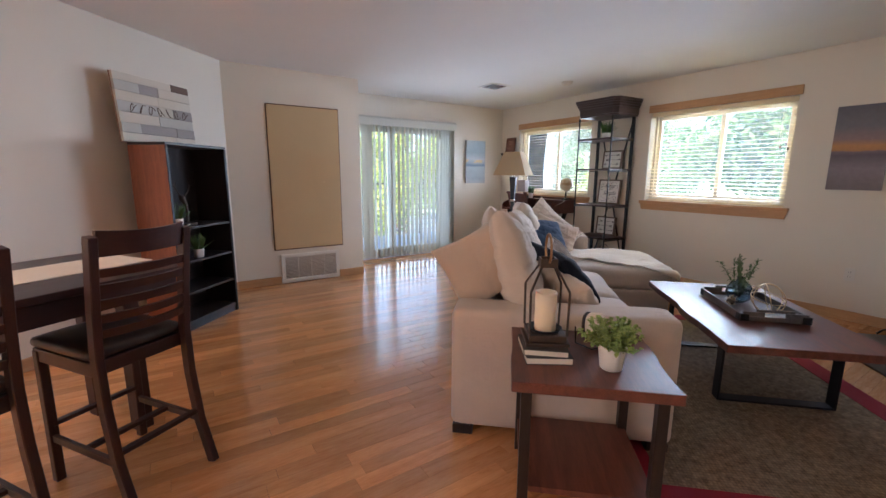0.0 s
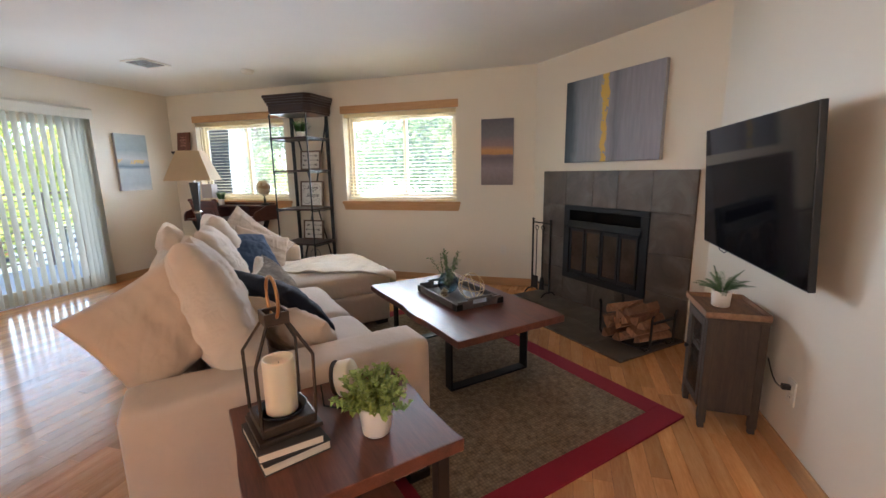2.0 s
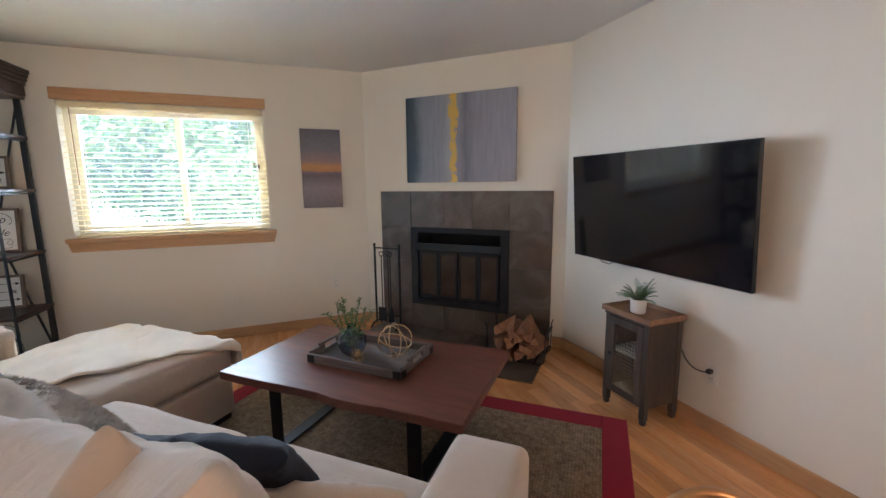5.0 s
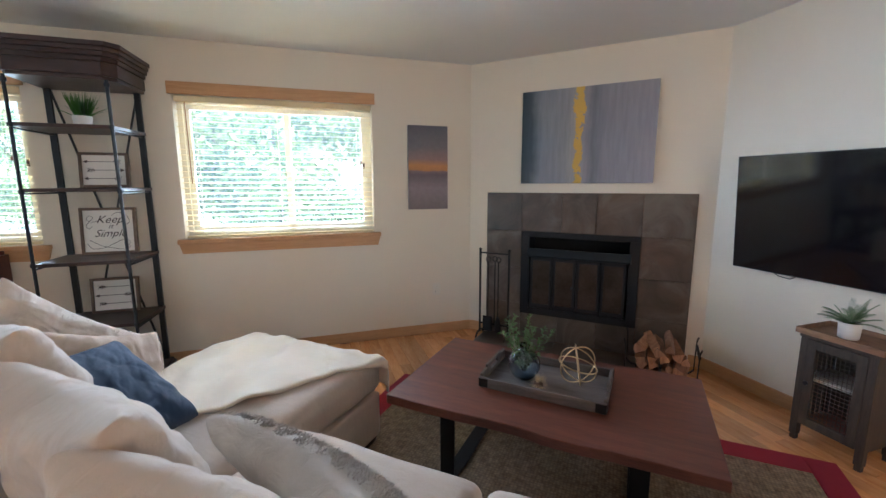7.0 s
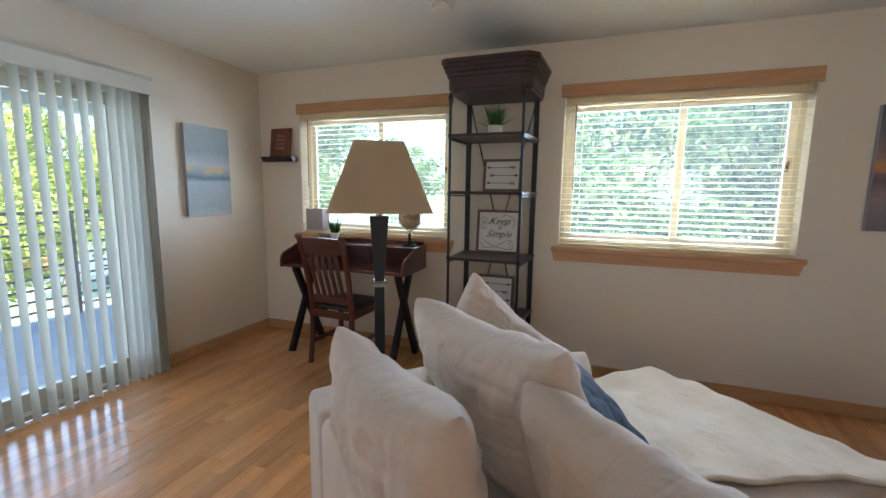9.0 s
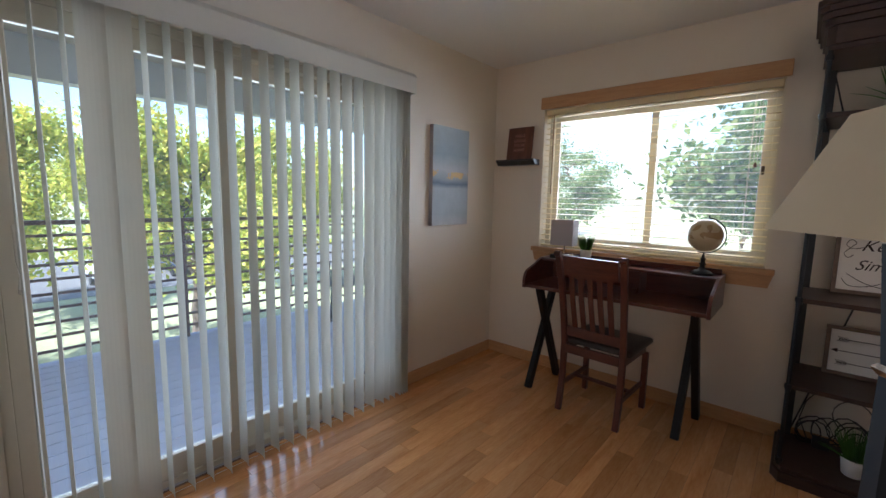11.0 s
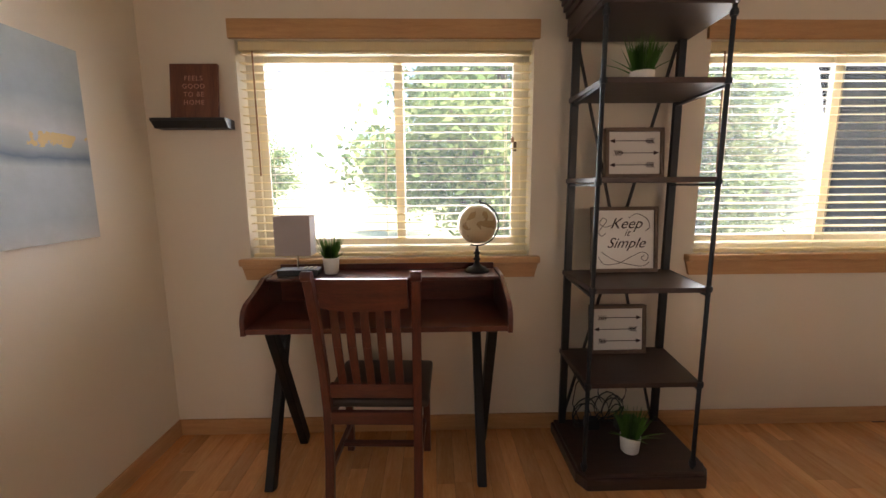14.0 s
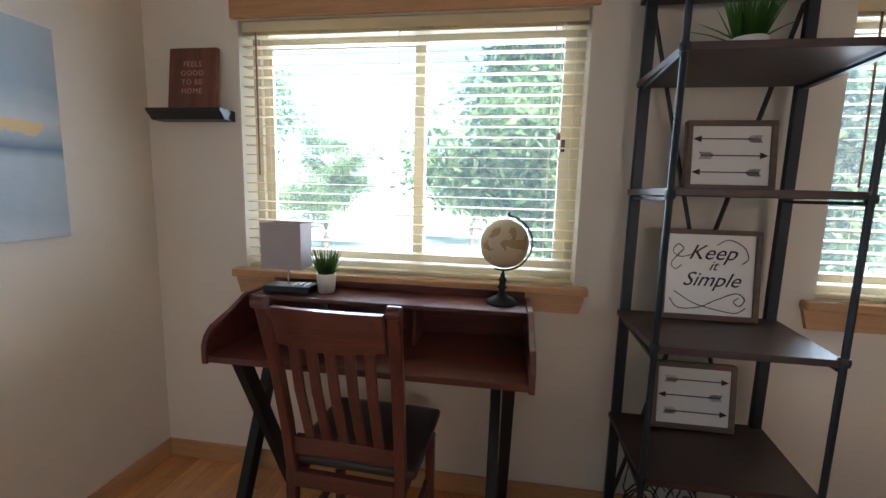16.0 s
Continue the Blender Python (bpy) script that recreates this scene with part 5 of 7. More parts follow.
M_LOG = wood("split firewood", (0.14, 0.055, 0.025), (0.28, 0.125, 0.06), (0.42, 0.23, 0.125), (9, 1.5, 9), 3, 0.8, relief=0.5, random_tone=0.35)
rnd = random.Random(12)
for row, (cnt, z) in enumerate(((4, 0.07), (4, 0.13), (4, 0.19), (3, 0.245), (2, 0.275))):
    for k in range(cnt):
        x = (k - (cnt - 1) / 2) * (0.088 if cnt > 2 else 0.11) + rnd.uniform(-0.008, 0.008)
        r = rnd.uniform(0.040, 0.05)
        a0 = rnd.uniform(0, 6.28)
        ol = [(r * math.cos(a0 + s), r * math.sin(a0 + s)) for s in (0, 0.5, 1.1, 1.7)] + [(-0.55 * r * math.cos(a0 + 0.85), -0.55 * r * math.sin(a0 + 0.85))]
        L = rnd.uniform(0.30, 0.36)
        lm = lg.matrix_basis @ pose(x, rnd.uniform(-0.02, 0.02), z, 0, rnd.uniform(-6, 6), rnd.uniform(-12, 12)) @ pose(0, L / 2, 0, 90)
        lo = thing("firewood_log", lm, "split firewood log with pale wood and bark", "log", "split firewood logs")
        part("wood", prism(B(), ol, 0, L, bevel=0.002), M_LOG, lo)


# ---- cabinet ----
cab = thing("side_cabinet", pose(6.315, -2.34, 0), "weathered grey brown cabinet with a wire mesh door", "cabinet")
CX, CY = 0.13, 0.16  # half depth and half width; the door faces -x
part("side_panel", box(B(), -CX + 0.012, CY - 0.018, 0.10, CX - 0.004, CY - 0.004, 0.585), M_CABWOOD, cab)
part("side_panel", box(B(), -CX + 0.012, -CY + 0.004, 0.10, CX - 0.004, -CY + 0.018, 0.585), M_CABWOOD, cab)
part("back_panel", box(B(), CX - 0.014, -CY + 0.018, 0.10, CX - 0.005, CY - 0.018, 0.585), M_CABWOOD, cab)
part("bottom_panel", box(B(), -CX + 0.015, -CY + 0.018, 0.10, CX - 0.014, CY - 0.018, 0.115), M_CABWOOD, cab)
for x in (-CX + 0.017, CX - 0.017):
    for y in (-CY + 0.017, CY - 0.017):
        part("leg", box(box(B(), x - 0.018, y - 0.018, 0.03, x + 0.018, y + 0.018, 0.586, 0.003), x - 0.014, y - 0.014, 0.0, x + 0.014, y + 0.014, 0.03, 0.002), M_CABWOOD, cab)
part("inner_shelf", box(B(), -CX + 0.02, -CY + 0.02, 0.36, CX - 0.016, CY - 0.02, 0.372), M_PLASTIC, cab, "pale inner shelf")
dr = part("door", box(box(box(box(B(), -CX - 0.004, -CY + 0.036, 0.105, -CX + 0.012, -CY + 0.075, 0.58, 0.002), -CX - 0.004, CY - 0.075, 0.105, -CX + 0.012, CY - 0.036, 0.58, 0.002), -CX - 0.004, -CY + 0.075, 0.105, -CX + 0.012, CY - 0.075, 0.15, 0.002),
      -CX - 0.004, -CY + 0.075, 0.535, -CX + 0.012, CY - 0.075, 0.58, 0.002), M_CABWOOD, cab, "framed cabinet door, shut")
mesh_bm = B()
for k in range(9):
    y = -CY + 0.075 + (2 * CY - 0.15) * (k + 0.5) / 9
    box(mesh_bm, -CX + 0.003, y - 0.0012, 0.15, -CX + 0.0055, y + 0.0012, 0.535)
for k in range(18):
    z = 0.15 + 0.385 * (k + 0.5) / 18
    box(mesh_bm, -CX + 0.0005, -CY + 0.075, z - 0.0012, -CX + 0.003, CY - 0.075, z + 0.0012)
part("wire_mesh", mesh_bm, M_CHROME, dr, "grey wire mesh")
part("knob", lathe(B(), [(0.0, 0.0), (0.006, 0.0), (0.012, 0.012), (0.010, 0.018), (0.0, 0.02)], 14, pose(-CX - 0.004, CY - 0.055, 0.345, 0, -90)), M_IRON, dr)
part("top_board", box(B(), -CX - 0.006, -CY - 0.006, 0.587, CX + 0.004, CY + 0.006, 0.605, 0.002), M_CABWOOD, cab)
tt = thing("wooden_tray", pose(6.31, -2.34, 0.6055), "shallow rustic brown wooden tray lying on the cabinet", "tray")
part("bottom", box(B(), -CX - 0.004, -CY - 0.014, 0.0, CX - 0.002, CY + 0.014, 0.008), M_CABTOP, tt)
part("rim", box(box(box(box(B(), -CX - 0.014, -CY - 0.022, 0.0, CX + 0.004, -CY - 0.014, 0.032, 0.002), -CX - 0.014, CY + 0.014, 0.0, CX + 0.004, CY + 0.022, 0.032, 0.002), -CX - 0.014, -CY - 0.014, 0.0, -CX - 0.004, CY + 0.014, 0.032, 0.002), CX - 0.002, -CY - 0.014, 0.0, CX + 0.004, CY + 0.014, 0.032, 0.002), M_CABTOP, tt)
fern = thing("potted_fern", pose(6.285, -2.325, 0.614), "small fern in a white cylinder pot on the cabinet tray", "plant")
part("pot", pot_bm(0.042, 0.046, 0.085), M_WHITE, fern, smooth=True)
part("soil", soil(0.042, 0.074), M_STEM, fern)
st, lv, rnd = B(), B(), random.Random(4)
for k in range(26):
    a = k * 2.4 + rnd.uniform(-0.3, 0.3)
    L = rnd.uniform(0.09, 0.155)
    el = rnd.uniform(0.45, 1.4)
    p = Vector((0.012 * math.cos(a), 0.012 * math.sin(a), 0.075))
    d = Vector((math.cos(a) * math.cos(el), math.sin(a) * math.cos(el), math.sin(el)))
    pts = [p.copy()]
    for s in range(12):
        d = (d + Vector((0, 0, -0.055))).normalized()
        pts.append(pts[-1] + d * L / 12)
        side = d.cross(Vector((0, 0, 1))).normalized()
        if s > 0:
            w = 0.014 * math.sin(math.pi * min(1, (s + 1) / 13)) + 0.009
            for sg in (-1, 1):
                leaf(lv, pts[-1], side * sg + d * 0.5, w, 0.005)
                leaf(lv, pts[-1] - d * L / 24, side * sg + d * 0.5 + Vector((0, 0, 0.3)), w * 0.9, 0.005)
    tube(st, pts, 0.0013, 5, taper=0.4)
part("stems", st, M_FERN, fern)
part("fronds", lv, M_FERN, fern, "grey green fronds")
cb_ = thing("power_cable", pose(0, 0, 0), "black power cable from the cabinet to the wall outlet", "cable")
part("cord", tube(B(), [(6.455, -2.495, 0.42), (6.462, -2.51, 0.38), (6.462, -2.54, 0.352), (6.46, -2.58, 0.338), (6.455, -2.625, 0.343), (6.45, -2.655, 0.355)], 0.0035, 6), M_BLACKPL, cb_)
part("plug", box(B(), 6.448, -2.672, 0.345, 6.4812, -2.648, 0.369, 0.004), M_BLACKPL, cb_)


# ---- study corner: desk, chair, shelf ----
desk = thing("writing_desk", pose(1.171, -0.045, 0), "dark cherry writing desk with a raised gallery and black crossed legs", "desk")
DW, DD = 0.565, 0.44  # half width, depth; its front looks to -y
part("desktop", box(B(), -DW + 0.02, -DD, 0.745, DW - 0.02, 0.0, 0.768, 0.003), M_CHERRY, desk)
side = [(-DD - 0.005, 0.74), (0.0, 0.74), (0.0, 0.935), (-0.20, 0.935), (-0.215, 0.93), (-0.30, 0.895), (-0.40, 0.865), (-DD + 0.01, 0.84), (-DD - 0.005, 0.805)]
for x in (-DW, DW - 0.02):
    part("side_panel", prism(B(), side, x, x + 0.02, Matrix(((0, 0, 1, 0), (1, 0, 0, 0), (0, 1, 0, 0), (0, 0, 0, 1))), bevel=0.003), M_CHERRY, desk)
part("back_panel", box(B(), -DW + 0.02, -0.018, 0.769, DW - 0.02, 0.0, 0.912, 0.002), M_CHERRY, desk)
part("top_shelf", box(B(), -DW + 0.021, -0.2, 0.912, DW - 0.021, 0.002, 0.928, 0.003), M_CHERRY, desk)
part("gallery_rail", box(B(), -DW + 0.021, -0.012, 0.9285, DW - 0.021, 0.002, 0.96, 0.003), M_CHERRY, desk)
for x in (-0.23, 0.12):
    part("divider", box(B(), x, -0.185, 0.769, x + 0.012, -0.019, 0.911, 0.001), M_CHERRY, desk)
for x in (-DW + 0.09, DW - 0.09):
    part("leg", bar(B(), (x - 0.03, -DD + 0.035, 0.002), (x - 0.03, -0.06, 0.742), 0.04, 0.055, 0.003), M_IRON, desk, "black crossed leg")
    part("leg", bar(B(), (x + 0.012, -0.035, 0.002), (x + 0.012, -DD + 0.06, 0.742), 0.04, 0.055, 0.003), M_IRON, desk, "black crossed leg")


def slat_chair():
    t = thing("desk_chair", pose(1.15, -0.57, 0, 0, 0, -2.5), "dark cherry slat back chair with a brown leather seat", "chair")
    W = 0.185
    for s in (-1, 1):
        bm = B()
        pts = [(s * W, -0.02, 0.0), (s * W, 0.015, 0.22), (s * W, 0.02, 0.45), (s * (W + 0.002), -0.005, 0.62), (s * (W + 0.006), -0.045, 0.82), (s * (W + 0.012), -0.10, 1.025)]
        for p, q in zip(pts, pts[1:]):
            q2 = Vector(q) + (Vector(q) - Vector(p)).normalized() * 0.006
            bar(bm, p, q2, 0.036, 0.03, 0.003)
        tube(bm, [(s * (W + 0.013) - 0.019, -0.105, 1.03), (s * (W + 0.013) + 0.019, -0.105, 1.03)], 0.019, 14)
        part("back_post", bm, M_CHERRY_Z, t)
    cr = B()
    n = 10
    ring = []
    for i in range(n + 1):
        x = -W + 0.02 + (2 * W - 0.04) * i / n
        c = 0.022 * (1 - (x / W) ** 2)
        ring.append([cr.verts.new((x, -0.062 - c - 0.010, 0.905 - 0.012 * (1 - (x / W) ** 2))), cr.verts.new((x, -0.062 - c + 0.010, 0.905 - 0.012 * (1 - (x / W) ** 2))),
                     cr.verts.new((x, -0.098 - c + 0.010, 1.02 + 0.004 * (1 - (x / W) ** 2))), cr.verts.new((x, -0.098 - c - 0.010, 1.02 + 0.004 * (1 - (x / W) ** 2)))])
    for p, q in zip(ring, ring[1:]):
        for a in range(4):
            b = (a + 1) % 4
            cr.faces.new((p[a], p[b], q[b], q[a]))
    cr.faces.new(ring[0][::-1])
    cr.faces.new(ring[-1])
    bmesh.ops.recalc_face_normals(cr, faces=cr.faces)
    part("crest_rail", cr, M_CHERRY, t)
    part("lower_rail", box(B(), -W + 0.016, 0.004, 0.50, W - 0.016, 0.028, 0.56, 0.003), M_CHERRY, t)
    for k in range(5):
        x = (k - 2) * 0.058
        c = 0.022 * (1 - (x / W) ** 2)
        part("back_slat", bar(bar(B(), (x, 0.016, 0.55), (x, -0.035 - c * 0.5, 0.74), 0.033, 0.010, 0.002), (x, -0.035 - c * 0.5, 0.736), (x, -0.062 - c, 0.915), 0.033, 0.010, 0.002), M_CHERRY_Z, t)
    part("seat_frame", box(box(box(B(), -W + 0.016, 0.0, 0.385, W - 0.016, 0.025, 0.44, 0.003), -W - 0.012, 0.03, 0.385, -W + 0.014, 0.40, 0.44, 0.003), W - 0.014, 0.03, 0.385, W + 0.012, 0.40, 0.44, 0.003), M_CHERRY, t)
    part("front_rail", box(B(), -W + 0.0, 0.385, 0.385, W - 0.0, 0.409, 0.44, 0.003), M_CHERRY, t)
    part("seat", soft(B(), -W - 0.03, 0.03, 0.441, W + 0.045, 0.435, 0.478, 0.017, crown=0.012, n=10), M_SEAT, t, "brown leather seat", smooth=True)
    for s in (-1, 1):
        part("front_leg", bar(B(), (s * (W + 0.012), 0.40, 0.0), (s * (W + 0.012), 0.395, 0.384), 0.034, 0.034, 0.003), M_CHERRY_Z, t)
        part("side_stretcher", bar(B(), (s * W, 0.02, 0.17), (s * W, 0.39, 0.17), 0.018, 0.03, 0.002), M_CHERRY, t)
    part("cross_stretcher", bar(B(), (-W, 0.2, 0.17), (W, 0.2, 0.17), 0.03, 0.018, 0.002), M_CHERRY, t)
    return t


slat_chair()


def grass_plant(m, r, h, pot_h, seed, label, count=150, spread=0.35, mat=None):
    t = thing("potted_grass", m, label, "plant", "potted artificial grasses")
    part("pot", pot_bm(r * 0.85, r, pot_h), M_WHITE, t, smooth=True)
    part("soil", soil(r * 0.9, pot_h * 0.86), M_STEM, t)
    bm, rn = B(), random.Random(seed)
    for k in range(count):
        a, q = rn.uniform(0, 6.28), rn.random() ** 0.6
        lean = spread * q * rn.uniform(0.4, 1.3)
        if rn.random() < 0.05:
            lean += 0.9
        d = Vector((math.cos(a) * lean, math.sin(a) * lean, 1)).normalized()
        p = Vector((math.cos(a) * r * 0.7 * q, math.sin(a) * r * 0.7 * q, pot_h * 0.86))
        L, w = h * rn.uniform(0.65, 1.05), 0.0035 * rn.uniform(0.7, 1.2)
        s = d.cross(Vector((math.cos(a + 1.3), math.sin(a + 1.3), 0.2))).normalized() * w
        prev = (bm.verts.new(p - s), bm.verts.new(p + s))
        for i in range(1, 4):
            d = (d + Vector((0, 0, -0.10 * lean))).normalized()
            p = p + d * L / 4
            k_ = 1 - i / 5
            cur = (bm.verts.new(p - s * k_), bm.verts.new(p + s * k_))
            bm.faces.new((prev[0], prev[1], cur[1], cur[0]))
            prev = cur
        bm.faces.new((prev[0], prev[1], bm.verts.new(p + d * L / 4)))
    part("blades", bm, mat or M_GRASSY, t, "bright green blades", kind="stuff")
    return t


DZ = 0.9285
grass_plant(pose(0.905, -0.135, DZ), 0.040, 0.125, 0.08, 2, "small green grass plant in a white pot on the desk", 170, 0.38)

dl = thing("desk_lamp", pose(0.745, -0.155, DZ, 0, 0, 2), "small desk lamp with a grey shade and black organiser base", "lamp")
part("base", box(B(), -0.085, -0.045, 0.0, 0.11, 0.045, 0.03, 0.004), M_BLACKPL, dl, "black organiser base")
bt = B()
for k in range(3):
    box(bt, 0.035 + 0.024 * k, -0.035, 0.0301, 0.045 + 0.024 * k, 0.03, 0.036, 0.001, 1)
part("dividers", bt, M_CHROME, dl)
part("pole", tube(B(), [(0.005, 0, 0.03), (0.005, 0, 0.12)], 0.005, 12), M_CHROME, dl, "nickel pole")
part("shade", box(box(box(box(B(), -0.083, -0.052, 0.10, 0.083, -0.049, 0.285, 0.001, 1), -0.083, 0.049, 0.10, 0.083, 0.052, 0.285, 0.001, 1), -0.083, -0.049, 0.10, -0.080, 0.049, 0.285), 0.080, -0.049, 0.10, 0.083, 0.049, 0.285), M_GREYSHADE, dl, "grey rectangular shade")

gl = thing("desk_globe", pose(1.622, -0.125, DZ), "small antique style globe on a black turned base", "globe")
part("base", lathe(B(), [(0.0, 0.0), (0.062, 0.0), (0.063, 0.006), (0.05, 0.014), (0.046, 0.02), (0.026, 0.026), (0.014, 0.04), (0.012, 0.055), (0.02, 0.062), (0.013, 0.07), (0.011, 0.085), (0.018, 0.092), (0.009, 0.102), (0.008, 0.118), (0.0, 0.12)], 28), M_IRON, gl, "black turned base", smooth=True)


def globe_mat():
    m, n, l, b = nodes_of("antique globe paper", 0.35)
    v = tex(n, l, vary=False)
    land = noise_tex(n, l, v, 11, 6, 0.6, 0.4)
    col = ramp(n, l, land, [(0.0, (0.62, 0.5, 0.3)), (0.53, (0.66, 0.55, 0.34)), (0.545, (0.3, 0.18, 0.08)), (0.56, (0.5, 0.33, 0.15)), (0.7, (0.42, 0.3, 0.14))])
    l.new(col, b.inputs["Base Color"])
    b.inputs["Coat Weight"].default_value = 0.4
    return m


R_G = 0.096
ball = lathe(B(), [(R_G * math.sin(math.pi * i / 24) if 0 < i < 24 else 0.0, -R_G * math.cos(math.pi * i / 24)) for i in range(25)], 40)
part("ball", ball, globe_mat(), gl, "cream and brown globe", pose(0, 0, 0.236, 0, 20, 0), smooth=True)
arc = []
for i in range(21):
    a = radians(-108 + i * 9.6)
    arc.append((0.106 * math.cos(a), 0, 0.236 + 0.106 * math.sin(a)))
part("meridian_arm", tube(B(), arc, 0.0035, 8), M_IRON, gl, "black curved arm", smooth=True)
part("axis_pin", tube(B(), [arc[-1], (arc[-1][0] + 0.004, 0, arc[-1][2] + 0.014)], 0.004, 8), M_IRON, gl)
part("neck", tube(B(), [(0.002, 0, 0.118), (0.0, 0, 0.134)], 0.005, 8), M_IRON, gl)

# wall ledge and plaque
wl = thing("wall_ledge", pose(0.255, 0, 1.632), "short black moulded wall ledge beside the window", "shelf")
ledge = B()
prism(ledge, [(0.0, 0.0), (-0.07, 0.0), (-0.078, 0.012), (-0.095, 0.03), (-0.10, 0.032), (-0.10, 0.044), (0.0, 0.044)], -0.175, 0.175, Matrix(((0, 0, 1, 0), (1, 0, 0, 0), (0, 1, 0, 0), (0, 0, 0, 1))), bevel=0.001)
part("ledge", ledge, M_BLACKPL, wl)
pq = thing("wooden_plaque", pose(0.272, -0.058, 1.6765, -7), "reddish brown wooden plaque with pale lettering standing on the ledge", "sign")
M_PLAQUE = wood("striped cedar plaque", (0.06, 0.018, 0.012), (0.13, 0.04, 0.022), (0.24, 0.09, 0.045), (9, 9, 1), 2.2, 0.4)
part("board", box(B(), -0.112, -0.009, 0.0, 0.112, 0.009, 0.258, 0.002), M_PLAQUE, pq)


def lettering(body, size, m, mat, parent, name="lettering", extrude=0.0006, shear=0.0, align="CENTER", spacing=1.0):
    c = bpy.data.curves.new(name, "FONT")
    c.body, c.size, c.extrude, c.shear, c.align_x, c.space_character = body, size, extrude, shear, align, spacing
    c.resolution_u = 3
    tmp = new(name + " source", c)
    me = bpy.data.meshes.new_from_object(tmp.evaluated_get(bpy.context.evaluated_depsgraph_get()))
    bpy.data.objects.remove(tmp)
    bpy.data.curves.remove(c)
    me.materials.clear()
    me.materials.append(mat)
    return hang(name, me, parent, "", m)


M_INKPALE = paint("pale pinkish ink", (0.5, 0.26, 0.2), 0.6)
M_INK = paint("dark brown ink", (0.03, 0.015, 0.015), 0.7)
for k, w in enumerate(("FEELS", "GOOD", "TO BE", "HOME")):
    lettering(w, 0.032, pose(0, -0.0098, 0.178 - 0.038 * k, 90), M_INKPALE, pq, spacing=1.15)

# ---- etagere ----
eg = thing("etagere", pose(0, 0, 0), "tall dark brown wood and black iron open shelving unit", "shelving unit")
EX0, EX1, EYF, EYB = 2.075, 2.57, -0.46, -0.075
part("plinth", prism(prism(B(), [(EX0 - 0.03, -0.04), (EX0 - 0.03, -0.44), (EX0 + 0.005, -0.50), (EX1 + 0.045, -0.50), (EX1 + 0.085, -0.44), (EX1 + 0.085, -0.04)], 0.0, 0.055, bevel=0.004),
     [(EX0 - 0.018, -0.05), (EX0 - 0.018, -0.432), (EX0 + 0.01, -0.487), (EX1 + 0.04, -0.487), (EX1 + 0.072, -0.432), (EX1 + 0.072, -0.05)], 0.055, 0.075, bevel=0.003), M_SHELFWOOD, eg, "dark brown moulded plinth")
for x, y, r in ((EX0, EYF, 0.0), (EX1, EYF, 0.0)):
    pb = tube(B(), [(x, y, 0.075), (x, y, 2.03)], 0.0095, 10)
    for z in (0.10, 0.48, 0.91, 1.36, 1.75, 2.0):
        lathe(pb, [(0.0, -0.012), (0.014, -0.012), (0.016, 0.0), (0.014, 0.012), (0.0, 0.012)], 12, pose(x, y, z))
    part("front_post", pb, M_STEEL, eg, "dark steel round post")
for x in (EX0 + 0.02, EX1 + 0.03):
    part("back_post", box(B(), x - 0.018, EYB - 0.012, 0.075, x + 0.018, EYB + 0.012, 2.03, 0.002), M_STEEL, eg, "dark steel flat post")
LEV = [0.47, 0.895, 1.358, 1.742]
for z in LEV:
    part("shelf", prism(B(), [(EX0 - 0.0, EYF - 0.005), (EX1 + 0.0, EYF - 0.005), (EX1 + 0.055, EYB + 0.012), (EX0 - 0.005, EYB + 0.012)], z, z + 0.022, bevel=0.002), M_SHELFWOOD, eg, "dark brown wooden shelf")
    for a, b in (((EX0, EYF), (EX0 + 0.02, EYB)), ((EX1, EYF), (EX1 + 0.03, EYB))):
        part("shelf_bracket", bar(B(), (*a, z - 0.010), (*b, z - 0.010), 0.022, 0.010), M_STEEL, eg, "dark steel shelf bracket")
part("brace", bar(B(), (EX0 + 0.03, EYB + 0.016, 2.02), (EX1 + 0.02, EYB + 0.016, 0.085), 0.006, 0.024, roll=math.pi / 2), M_STEEL, eg, "long steel cross brace")
part("brace", bar(B(), (EX1 + 0.02, EYB + 0.024, 2.02), (EX0 + 0.03, EYB + 0.024, 0.085), 0.006, 0.024, roll=math.pi / 2), M_STEEL, eg, "long steel cross brace")
cr = B()
for z0, z1, o in ((2.03, 2.052, 0.010), (2.052, 2.13, 0.018), (2.13, 2.158, 0.028), (2.158, 2.185, 0.04), (2.185, 2.21, 0.05), (2.21, 2.238, 0.06)):
    prism(cr, [(EX0 - o, -0.04), (EX0 - o, EYF + 0.03 - o), (EX0 + 0.03 - o, EYF - o), (EX1 - 0.03 + o, EYF - o), (EX1 + 0.03 + o, EYF + 0.06 - o), (EX1 + 0.055 + o, -0.04)], z0, z1, bevel=0.003)
part("crown", cr, M_SHELFWOOD, eg, "dark brown moulded crown")


